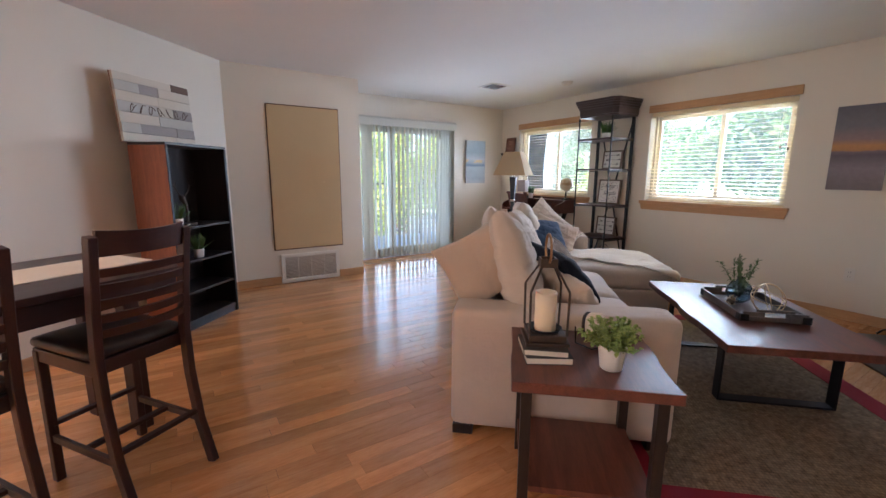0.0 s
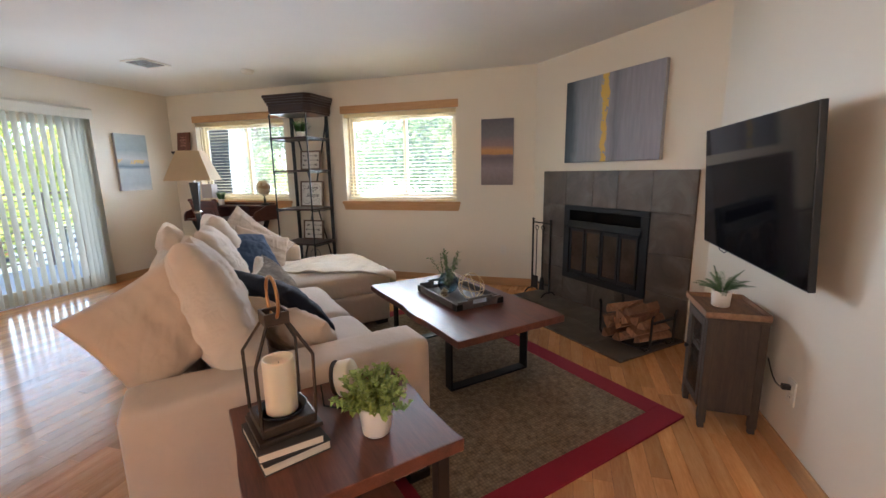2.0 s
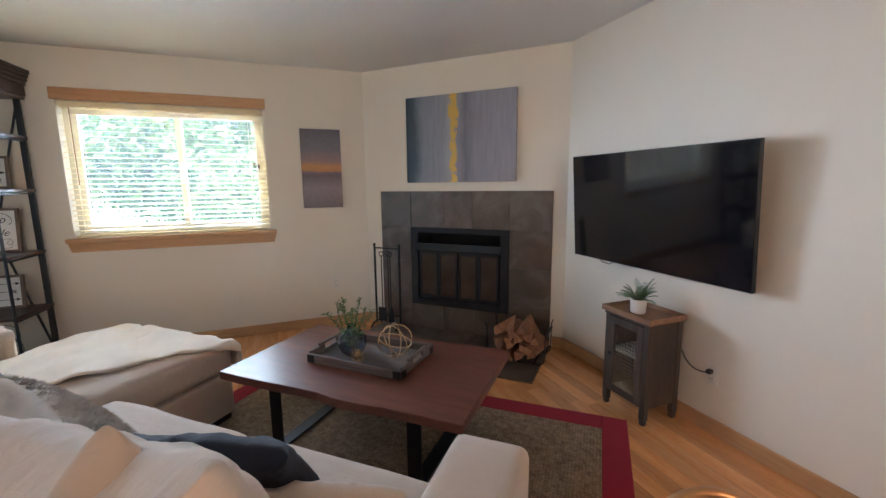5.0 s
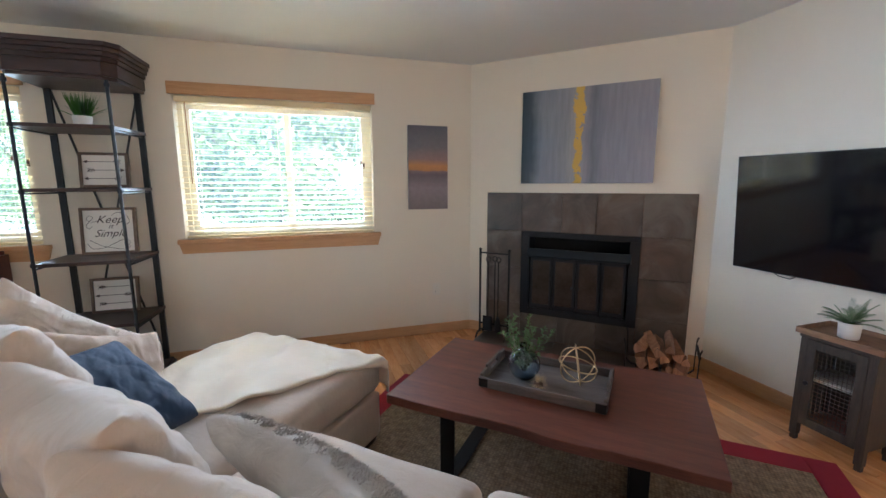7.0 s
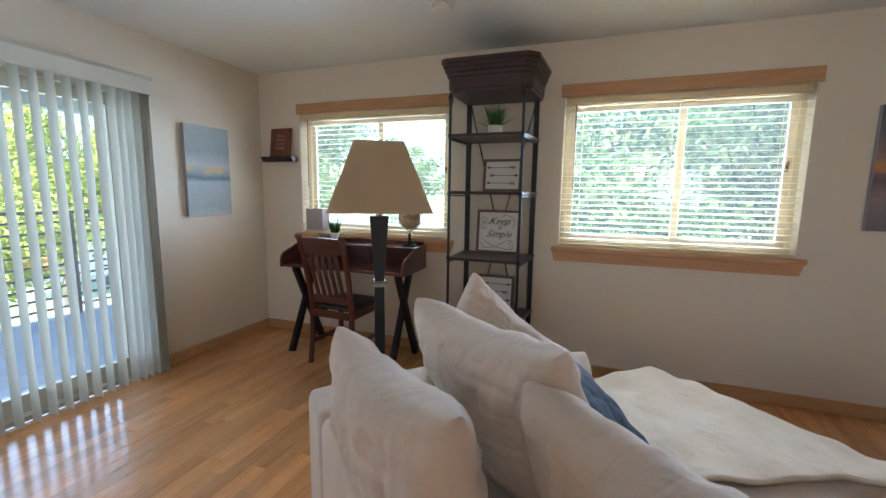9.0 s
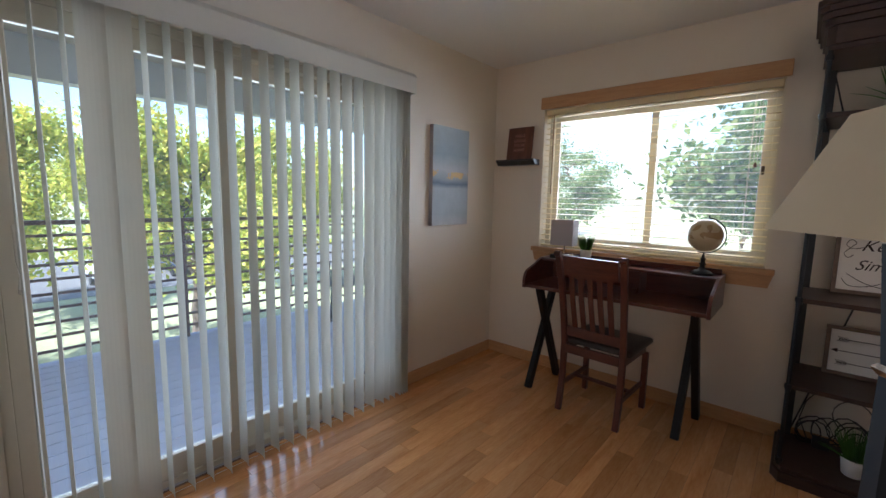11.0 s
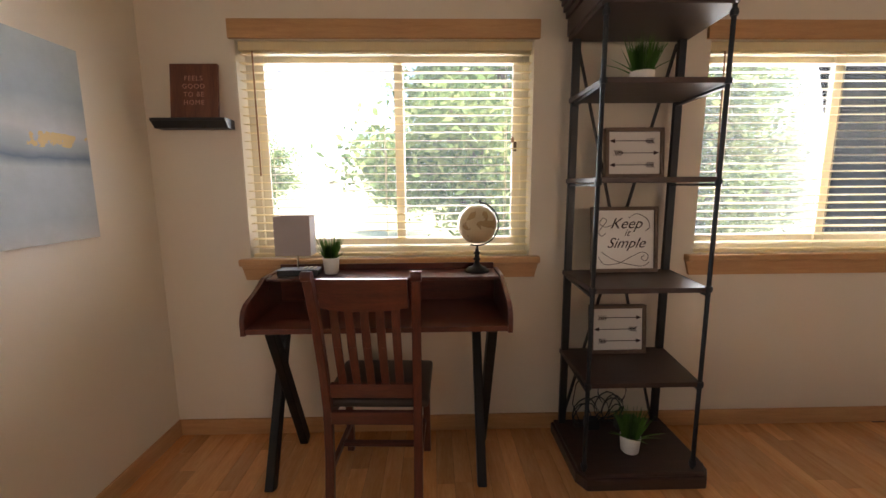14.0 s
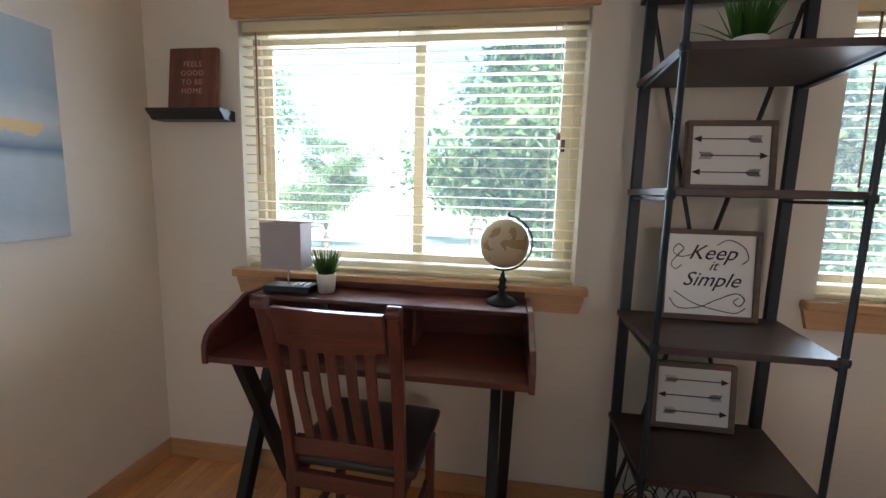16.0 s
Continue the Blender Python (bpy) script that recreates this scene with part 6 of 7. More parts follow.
def framed_sign(x, z, w, h, label, arrows=None, seed=0):
    t = thing("framed_sign", pose(x, -0.135, z, -6), label, "picture frame", "framed signs on the shelving unit")
    f = 0.018
    part("frame", box(box(box(box(B(), -w / 2, -0.018, 0, w / 2, 0.014, f, 0.002), -w / 2, -0.018, h - f, w / 2, 0.014, h, 0.002), -w / 2, -0.018, f, -w / 2 + f, 0.014, h - f, 0.002), w / 2 - f, -0.018, f, w / 2, 0.014, h - f, 0.002), M_FRAMEWOOD, t, "greyed wooden frame")
    part("board", box(B(), -w / 2 + f, -0.008, f, w / 2 - f, 0.0, h - f), M_WHITE, t, "white board")
    if arrows:
        for k, face in enumerate(arrows):
            zc = h * (0.74 - 0.24 * k)
            ab = B()
            y0, y1 = -0.0105, -0.0082
            L = w * 0.33
            box(ab, -L, y0, zc - 0.0016, L, y1, zc + 0.0016)
            hd = [(face * L, zc - 0.011), (face * (L + 0.026), zc), (face * L, zc + 0.011)]
            prism(ab, [(p[0], p[1]) for p in hd], 0.0, 0.0023, pose(0, y1, 0, 90, 0, 0))
            for s in range(5):
                xx = -face * (L - 0.008 - s * 0.008)
                for up in (-1, 1):
                    bar(ab, (xx, (y0 + y1) / 2, zc), (xx - face * 0.012, (y0 + y1) / 2, zc + up * 0.012), 0.003, 0.002)
            bmesh.ops.recalc_face_normals(ab, faces=ab.faces)
            part("arrow", ab, M_INK, t, "dark brown printed arrow")
    return t


framed_sign(2.375, 1.381, 0.285, 0.238, "small framed white board with three dark arrows on the shelving unit", (-1, 1, -1))
kp = framed_sign(2.355, 0.918, 0.33, 0.325, "framed white board with flowing black script on the shelving unit")
framed_sign(2.345, 0.493, 0.29, 0.25, "framed white board with three dark arrows on the lower shelf", (1, -1, 1))
for w, x, z, s in (("Keep", 0.005, 0.218, 0.075), ("it", 0.01, 0.180, 0.05), ("Simple", 0.005, 0.122, 0.072)):
    lettering(w, s, pose(x, -0.0086, z, 90), M_INK, kp, shear=0.45)


def flourish(pts, r=0.0016):
    """A smooth pen stroke through points of the board."""
    out = []
    P = [Vector((x, -0.0095, z)) for x, z in pts]
    for i in range(len(P) - 1):
        p0, p1, p2, p3 = P[max(0, i - 1)], P[i], P[i + 1], P[min(len(P) - 1, i + 2)]
        for k in range(6):
            t = k / 6
            out.append(0.5 * ((2 * p1) + (p2 - p0) * t + (2 * p0 - 5 * p1 + 4 * p2 - p3) * t * t + (3 * p1 - p0 - 3 * p2 + p3) * t ** 3))
    out.append(P[-1])
    return tube(B(), out, r, 5)


for pts in ([(-0.06, 0.235), (-0.10, 0.225), (-0.125, 0.245), (-0.11, 0.27), (-0.09, 0.255), (-0.105, 0.235), (-0.13, 0.2), (-0.115, 0.18), (-0.095, 0.195)],
            [(0.02, 0.27), (0.06, 0.29), (0.11, 0.265), (0.125, 0.225), (0.105, 0.205)],
            [(-0.13, 0.075), (-0.10, 0.04), (-0.03, 0.045), (0.03, 0.075), (0.09, 0.10), (0.12, 0.08), (0.105, 0.055), (0.085, 0.07), (0.1, 0.085)],
            [(-0.115, 0.1), (-0.05, 0.06), (0.02, 0.04), (0.09, 0.03), (0.125, 0.05)]):
    part("flourish", flourish(pts), M_INK, kp, "black pen flourish")

grass_plant(pose(2.335, -0.24, 1.7645), 0.052, 0.17, 0.075, 6, "green grass plant in a white pot on the top shelf", 190, 0.38)
grass_plant(pose(2.345, -0.33, 0.0755), 0.048, 0.16, 0.085, 9, "green grass plant in a white pot on the shelving unit's plinth", 190, 0.38)
cc = thing("tangled_cables", pose(2.30, -0.13, 0.0755), "tangle of black cables and adapters on the plinth", "cables")
rnd = random.Random(31)
for k in range(9):
    cx_, cz_, rr_ = rnd.uniform(-0.12, 0.10), rnd.uniform(0.06, 0.11), rnd.uniform(0.04, 0.075)
    yy_ = rnd.uniform(-0.03, 0.03)
    part("cable", tube(B(), [(cx_ + rr_ * math.cos(i * 0.5) * rnd.uniform(0.9, 1.1), yy_ + 0.02 * math.sin(i * 0.8), max(0.005, cz_ + rr_ * 1.05 * math.sin(i * 0.5))) for i in range(12)], 0.0035, 6, closed=True), M_BLACKPL, cc)
for a_ in ((-0.10, -0.03, 0.0, -0.03, 0.03, 0.05), (0.06, -0.03, 0.0, 0.17, 0.02, 0.06)):
    part("adapter", box(B(), *a_, 0.005), M_BLACKPL, cc, "black power adapter")
part("cable_loop", tube(B(), [(0.04 + 0.075 * math.cos(a / 10), 0.01, 0.20 + 0.085 * math.sin(a / 10)) for a in range(-8, 42, 4)], 0.003, 6), M_BLACKPL, cc)
part("wall_cord", tube(B(), [(-0.12, 0.02, 0.02), (-0.16, 0.03, 0.12), (-0.14, 0.045, 0.22), (-0.09, 0.05, 0.30), (-0.08, 0.05, 0.38)], 0.003, 6), M_BLACKPL, cc)

# ---- floor lamp ----
lm = thing("floor_lamp", pose(2.235, -1.748, 0, 0, 0, 31), "floor lamp with a gunmetal post and tan square shade", "lamp")
part("base", prism(B(), [(-0.13, -0.13), (0.13, -0.13), (0.13, 0.13), (-0.13, 0.13)], 0.0, 0.03, bevel=0.006), M_STEEL, lm, "square metal base")
pb = B()


def taper(bm, z0, z1, a, b):
    lo = [bm.verts.new((x * a, y * a, z0)) for x, y in ((-1, -1), (1, -1), (1, 1), (-1, 1))]
    hi = [bm.verts.new((x * b, y * b, z1)) for x, y in ((-1, -1), (1, -1), (1, 1), (-1, 1))]
    bm.faces.new(lo[::-1])
    bm.faces.new(hi)
    for i in range(4):
        j = (i + 1) % 4
        bm.faces.new((lo[i], lo[j], hi[j], hi[i]))
    return bm


taper(pb, 0.03, 0.10, 0.042, 0.024)
taper(pb, 0.10, 1.005, 0.024, 0.019)
part("post", pb, M_STEEL, lm, "gunmetal square post")
part("collar", taper(taper(B(), 0.99, 1.005, 0.021, 0.030), 1.005, 1.015, 0.030, 0.021), M_CHROME, lm, "bright metal collar")
part("upper_post", taper(B(), 1.015, 1.272, 0.019, 0.036), M_STEEL, lm, "flared gunmetal post")
part("socket", tube(B(), [(0, 0, 1.272), (0, 0, 1.36)], 0.012, 12), M_CHROME, lm)
sh = B()
ZB_, ZT_, HB_, HT_ = 1.29, 1.55, 0.186, 0.090
c4 = ((-1, -1), (1, -1), (1, 1), (-1, 1))
for o, flip in ((0.0, False), (-0.003, True)):
    lo = [sh.verts.new((x * (HB_ + o), y * (HB_ + o), ZB_)) for x, y in c4]
    hi = [sh.verts.new((x * (HT_ + o), y * (HT_ + o), ZT_)) for x, y in c4]
    for i in range(4):
        j = (i + 1) % 4
        f = (lo[i], lo[j], hi[j], hi[i])
        sh.faces.new(f[::-1] if flip else f)
    if not flip:
        O = (lo, hi)
    else:
        for i in range(4):
            j = (i + 1) % 4
            sh.faces.new((O[0][j], O[0][i], lo[i], lo[j]))
            sh.faces.new((O[1][i], O[1][j], hi[j], hi[i]))
part("shade", sh, M_SHADE, lm, "tan square cloth shade")
part("bulb", lathe(B(), [(0.0, 1.36), (0.014, 1.36), (0.03, 1.41), (0.03, 1.43), (0.018, 1.46), (0.0, 1.465)], 16), M_WHITE, lm, smooth=True)

# ---- bookcase by the dining place ----
BC_ = pose(2.04, -5.078, 0, 0, 0, 137)  # x runs along its front towards the closet, y into the room's wall
bk = thing("bookcase", BC_, "open bookcase of reddish wood with a black inside, half empty", "bookcase")
BW, BD, BH = 0.655, 0.33, 1.525
bb = B()
part("side", box(B(), 0.0, 0.0, 0.0, 0.022, BD, BH - 0.022, 0.002), M_ORANGEWOOD, bk, "reddish brown side")
part("side", box(B(), BW - 0.022, 0.0, 0.0, BW, BD, BH - 0.022, 0.002), M_BLACKWOOD, bk)
part("top", box(B(), 0.0, -0.004, BH - 0.021, BW, BD, BH, 0.002), M_BLACKWOOD, bk)
part("back", box(B(), 0.022, BD - 0.01, 0.05, BW - 0.022, BD, BH - 0.022), M_BLACKWOOD, bk)
part("plinth", box(B(), 0.022, 0.01, 0.0, BW - 0.022, 0.03, 0.06, 0.002), M_BLACKWOOD, bk)
for z in (0.06, 0.30, 0.56, 0.84):
    part("shelf", box(B(), 0.0225, 0.004, z, BW - 0.0225, BD - 0.011, z + 0.02, 0.001), M_BLACKWOOD, bk)
for x in (0.0, BW - 0.02):
    part("face_strip", box(B(), x, -0.006, 0.0, x + 0.02, -0.0005, BH - 0.022, 0.002), M_STEEL, bk, "dark grey front edge")
grass_plant(BC_ @ pose(0.13, 0.07, 0.8605), 0.035, 0.14, 0.07, 14, "small dark green plant in a white pot in the bookcase", 110, 0.5, M_LEAF)
grass_plant(BC_ @ pose(0.30, 0.06, 0.5805), 0.042, 0.15, 0.075, 15, "small green plant in a white pot on the bookcase's middle shelf", 130, 0.4, M_LEAF)
ant = thing("antler_sculpture", BC_ @ pose(0.28, 0.12, 0.8605, 0, 0, 180), "bronze stag head sculpture on a stand in the bookcase", "sculpture")
ab = box(B(), -0.06, -0.04, 0.0, 0.06, 0.04, 0.018, 0.002)
tube(ab, [(0, 0, 0.018), (0.0, 0, 0.16), (0, -0.02, 0.2)], 0.012, 8, taper=1.3)
lathe(ab, [(0.0, -0.05), (0.014, -0.045), (0.026, 0.0), (0.02, 0.03), (0.0, 0.035)], 12, pose(0, -0.03, 0.22, 30))
for s in (-1, 1):
    tube(ab, [(s * 0.01, -0.02, 0.24), (s * 0.05, -0.02, 0.27), (s * 0.075, -0.02, 0.32), (s * 0.06, -0.02, 0.37)], 0.006, 6, taper=0.4)
    tube(ab, [(s * 0.055, -0.02, 0.28), (s * 0.085, -0.02, 0.295)], 0.004, 6, taper=0.4)
    tube(ab, [(s * 0.072, -0.02, 0.31), (s * 0.10, -0.02, 0.335)], 0.004, 6, taper=0.4)
tagged(part("figure", ab, M_BRONZE, ant))
wa = thing("wall_art", BC_ @ pose(0.335, BD + 0.015, 1.527, -4), "plank wall art of cream, grey and brown boards with dark lettering", "wall art")
wr_ = random.Random(77)
z = 0.0
M_PL = [paint("cream plank paint", (0.62, 0.55, 0.44), 0.7), paint("grey plank paint", (0.33, 0.29, 0.26), 0.7), paint("brown plank stain", (0.13, 0.075, 0.05), 0.7), paint("pale grey plank paint", (0.5, 0.47, 0.41), 0.7)]
for r, h_ in enumerate((0.07, 0.075, 0.08, 0.08, 0.075, 0.075, 0.06)):
    x = -0.36
    cuts = sorted(wr_.uniform(-0.25, 0.25) for _ in range(2 if r % 2 else 1)) + [0.36]
    for k, c in enumerate(cuts):
        mt = M_PL[(2 if (r == 6 and k) else 0) if r in (0, 6) else wr_.choice((0, 0, 0, 3, 1))]
        part("plank", box(B(), x + 0.001, -0.02 - wr_.uniform(0, 0.006), z + 0.001, c - 0.001, 0.0, z + h_ - 0.001, 0.001, 1), mt, wa)
        x = c
    z += h_
part("backing", box(B(), -0.36, 0.0005, 0.0, 0.36, 0.010, z), M_CABTOP, wa)
scr = B()
for k in range(7):
    xx = -0.27 + 0.085 * k
    tube(scr, [(xx + 0.035 * math.cos(a * 0.6) + 0.008 * a, -0.0285, 0.26 + 0.035 * math.sin(a * 0.9 + k)) for a in range(9)], 0.0028, 5)
part("lettering", scr, M_PL[2], wa, "brown unreadable script")


# ---- dining place ----
def counter_chair(m):
    """Faces +y; a curved slat back and sabre legs."""
    t = thing("counter_chair", m, "tall dark cherry ladder back chair with a black seat", "chair", "chairs at the dining table")
    W, Z = 0.168, 0.62
    for s in (-1, 1):
        bm = B()
        pts = [(s * W, -0.10, 0.0), (s * W, -0.035, 0.2), (s * W, -0.005, 0.42), (s * W, 0.0, 0.62), (s * W, -0.02, 0.8), (s * W, -0.065, 1.07)]
        for p, q in zip(pts, pts[1:]):
            q2 = Vector(q) + (Vector(q) - Vector(p)).normalized() * 0.005
            bar(bm, p, q2, 0.03, 0.042, 0.003)
        part("back_post", bm, M_DINING_Z, t)
        part("front_leg", bar(B(), (s * W, 0.40, 0.0), (s * W, 0.385, Z - 0.03), 0.034, 0.034, 0.003), M_DINING_Z, t)
        part("side_stretcher", bar(B(), (s * W, -0.03, 0.20), (s * W, 0.39, 0.20), 0.018, 0.032, 0.002), M_DINING, t)
    for k, (z, h_, y) in enumerate(((1.0, 0.085, -0.05), (0.925, 0.032, -0.04), (0.868, 0.032, -0.032), (0.811, 0.032, -0.024), (0.754, 0.032, -0.016), (0.697, 0.032, -0.008))):
        sl, ring, n = B(), [], 10
        for i in range(n + 1):
            x = -W + 0.012 + (2 * W - 0.024) * i / n
            c = -0.035 * (1 - (x / W) ** 2)
            top = 0.012 * (x / W) ** 2 if k == 0 else 0.0
            ring.append([sl.verts.new((x, y + c - 0.008, z)), sl.verts.new((x, y + c + 0.008, z)), sl.verts.new((x, y + c + 0.002 - h_ * 0.12, z + h_ + top)), sl.verts.new((x, y + c - 0.014 - h_ * 0.12, z + h_ + top))])
        for p, q in zip(ring, ring[1:]):
            for a in range(4):
                b = (a + 1) % 4
                sl.faces.new((p[a], p[b], q[b], q[a]))
        sl.faces.new(ring[0][::-1])
        sl.faces.new(ring[-1])
        bmesh.ops.recalc_face_normals(sl, faces=sl.faces)
        part("crest_rail" if k == 0 else "back_slat", sl, M_DINING, t)
    part("seat_frame", box(B(), -W - 0.012, 0.015, Z - 0.075, W + 0.012, 0.405, Z - 0.02, 0.003), M_DINING, t)
    part("seat", soft(B(), -W - 0.015, 0.025, Z - 0.019, W + 0.015, 0.42, Z + 0.022, 0.018, crown=0.012, n=8), M_SEAT, t, "black cushioned seat", smooth=True)
    for y, z in ((0.39, 0.26), (0.18, 0.20), (-0.035, 0.24)):
        part("cross_stretcher", bar(B(), (-W, y, z), (W, y, z), 0.03, 0.018, 0.002), M_DINING, t)
    return t


# the chairs face away from the sofa towards the slanted wall
CHM = pose(3.874, -5.20, 0, 0, 0, 125)
ch1 = counter_chair(CHM)
ch2 = copy_thing(ch1, CHM @ pose(-0.56, 0.0, 0))
TX0, TX1, TY0, TY1, TZ = -1.20, 0.29, 0.11, 0.89, 0.87
dt = thing("dining_table", CHM, "dark cherry counter height dining table with a pale runner", "table")
part("tabletop", box(B(), TX0, TY0, TZ - 0.03, TX1, TY1, TZ, 0.004), M_DINING, dt)
part("apron", box(box(box(box(B(), TX0 + 0.04, TY0 + 0.03, TZ - 0.12, TX1 - 0.04, TY0 + 0.05, TZ - 0.031), TX0 + 0.04, TY1 - 0.05, TZ - 0.12, TX1 - 0.04, TY1 - 0.03, TZ - 0.031), TX0 + 0.04, TY0 + 0.05, TZ - 0.12, TX0 + 0.06, TY1 - 0.05, TZ - 0.031),
     TX1 - 0.06, TY0 + 0.05, TZ - 0.12, TX1 - 0.04, TY1 - 0.05, TZ - 0.031), M_DINING, dt)
for x in (TX0 + 0.08, TX1 - 0.08):
    for y in (TY0 + 0.35, TY1 - 0.08):
        part("leg", box(B(), x - 0.035, y - 0.035, 0.0, x + 0.035, y + 0.035, TZ - 0.121, 0.004), M_DINING_Z, dt)
rn_ = thing("table_runner", CHM, "pale beige cloth runner on the dining table", "table runner")
part("cloth", box(B(), TX0 + 0.02, 0.36, TZ + 0.0005, TX1 + 0.004, 0.66, TZ + 0.0045, 0.001), M_THROW, rn_)
chd = thing("chandelier", pose(4.1, -8.4, 2.0), "bronze chandelier with five warm lit bulbs", "chandelier")
part("stem", tube(B(), [(0, 0, 0.0), (0, 0, 0.44)], 0.008, 8), M_BRONZE, chd)
m_bulb, n_, l_n, b_n = nodes_of("warm lit bulb", 0.3)
b_n.inputs["Emission Color"].default_value, b_n.inputs["Emission Strength"].default_value = (1.0, 0.62, 0.3, 1), 12
for k in range(5):
    a = 2 * math.pi * k / 5
    c, s_ = math.cos(a), math.sin(a)
    part("arm", tube(B(), [(0, 0, 0.05), (0.14 * c, 0.14 * s_, -0.02), (0.27 * c, 0.27 * s_, 0.02)], 0.006, 8), M_BRONZE, chd)
    part("bulb", lathe(B(), [(0.0, 0.0), (0.02, 0.01), (0.032, 0.04), (0.02, 0.075), (0.0, 0.085)], 14, pose(0.27 * c, 0.27 * s_, 0.021)), m_bulb, chd, "warm lit bulb", smooth=True)


# ---- outside: deck, trees, ground ----
GZ = -3.0
bm = B()
vv = [bm.verts.new((x, y, GZ)) for x, y in ((-400, -400), (400, -400), (400, 400), (-400, 400))]
bm.faces.new(vv)
# the sun's glare on the lawn is put into this pale colour
M_LAWN = paint("grass with painted sun glare", (0.36, 0.37, 0.2), 0.95, spread=0.35, fine=3, coarse=0.06, relief=0.6, vary=False)
tagged(part("ground", bm, M_LAWN, None, "green lawn round the building, paled by painted sun glare"), kind="structure")
M_ASPH = paint("sun bleached asphalt", (0.16, 0.155, 0.15), 0.9, spread=0.15, fine=8, coarse=0.3, vary=False)
structure("road", box(B(), -34, -60, GZ, -20, 60, GZ + 0.02), M_ASPH, "pale asphalt parking road")
# the sky's blue cast in the porch's shade is put into this colour
M_DECK = paint("grey composite decking with blue shade tint", (0.58, 0.57, 0.66), 0.6, spread=0.08, fine=60, coarse=3, stretch=(1, 1, 1))
M_SIDING = paint("tan exterior siding", (0.42, 0.35, 0.27), 0.8, vary=False)
M_RAIL = paint("brown painted rail", (0.16, 0.08, 0.06), 0.6)
M_BEAM = paint("pale grey beam paint", (0.55, 0.54, 0.56), 0.7)
structure("deck_frame", box(B(), -2.5, -6.0, -0.36, -WT - 0.02, 1.2, -0.085), M_BEAM, "deck framing")
structure("porch_roof", box(B(), -2.75, -6.0, 2.5, -WT - 0.02, 1.2, 2.65), M_SIDING, "tan porch soffit over the deck")
structure("porch_beam", box(B(), -2.58, -6.0, 2.2, -2.42, 1.2, 2.499), M_BEAM, "pale porch beam")
for y in (-5.9, 1.1):
    structure("porch_post", box(B(), -2.57, y - 0.07, -0.05, -2.43, y + 0.07, 2.2), M_BEAM, "pale porch post")
structure("building_wall", box(B(), -WT - 0.019, SY - 0.1, GZ, -WT - 0.001, -3.02, 2.9), M_SIDING, "tan outside wall")
structure("building_wall", box(box(B(), -WT - 0.019, DY1 + 0.02, GZ, -WT - 0.001, WT, 2.9), -WT - 0.019, -3.02, 2.06, -WT - 0.001, DY1 + 0.02, 2.9), M_SIDING, "tan outside wall")
structure("building_base", box(B(), -WT, SY - WT, GZ, EX + WT, WT, -0.121), M_SIDING, "tan lower storey")
structure("roof", box(B(), -0.7, SY - 0.7, 2.9, EX + 0.7, 0.75, 3.0), M_SIDING, "roof with eaves")
rl = thing("deck_railing", pose(-2.45, 0, -0.05), "brown deck railing of thin horizontal rails", "railing")
for k in range(9):
    part("rail", box(B(), -0.012, -5.9, 0.10 + 0.118 * k - 0.011, 0.012, 1.1, 0.10 + 0.118 * k + 0.011, 0.002), M_RAIL, rl)
part("top_rail", box(B(), -0.045, -5.9, 1.13, 0.045, 1.1, 1.165, 0.004), M_RAIL, rl)
for k in range(6):
    y = -5.85 + 1.38 * k
    part("post", box(B(), 0.013, y - 0.025, 0.0, 0.055, y + 0.025, 1.129, 0.003), M_RAIL, rl)
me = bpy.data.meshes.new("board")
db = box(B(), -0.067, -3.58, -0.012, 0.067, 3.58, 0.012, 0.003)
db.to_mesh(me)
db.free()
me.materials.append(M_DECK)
dk = thing("deck_floor", pose(0, -2.4, -0.062), "grey composite deck boards with blue shade put into their colour", "deck")
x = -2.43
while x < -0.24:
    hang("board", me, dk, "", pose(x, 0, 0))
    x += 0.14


pc = thing("patio_chair", pose(-1.95, -0.10, -0.049, 0, 0, 150), "dark grey sling patio chair on the deck", "chair")
for sx in (-1, 1):
    fb_ = tube(B(), [(sx * 0.27, -0.25, 0.0), (sx * 0.27, -0.22, 0.40), (sx * 0.27, -0.20, 0.62), (sx * 0.27, 0.22, 0.60), (sx * 0.27, 0.24, 0.0)], 0.014, 8)
    part("side_frame", fb_, M_IRON, pc)
    part("back_rod", tube(B(), [(sx * 0.245, -0.20, 0.38), (sx * 0.245, -0.34, 0.95)], 0.012, 8), M_IRON, pc)
part("seat", box(B(), -0.24, -0.21, 0.39, 0.24, 0.25, 0.41, 0.008), M_COVER, pc, "dark sling seat")
part("backrest", box(B(), -0.24, -0.008, 0.0, 0.24, 0.008, 0.58, 0.006), M_COVER, pc, "dark sling back", pose(0, -0.20, 0.39, 14))


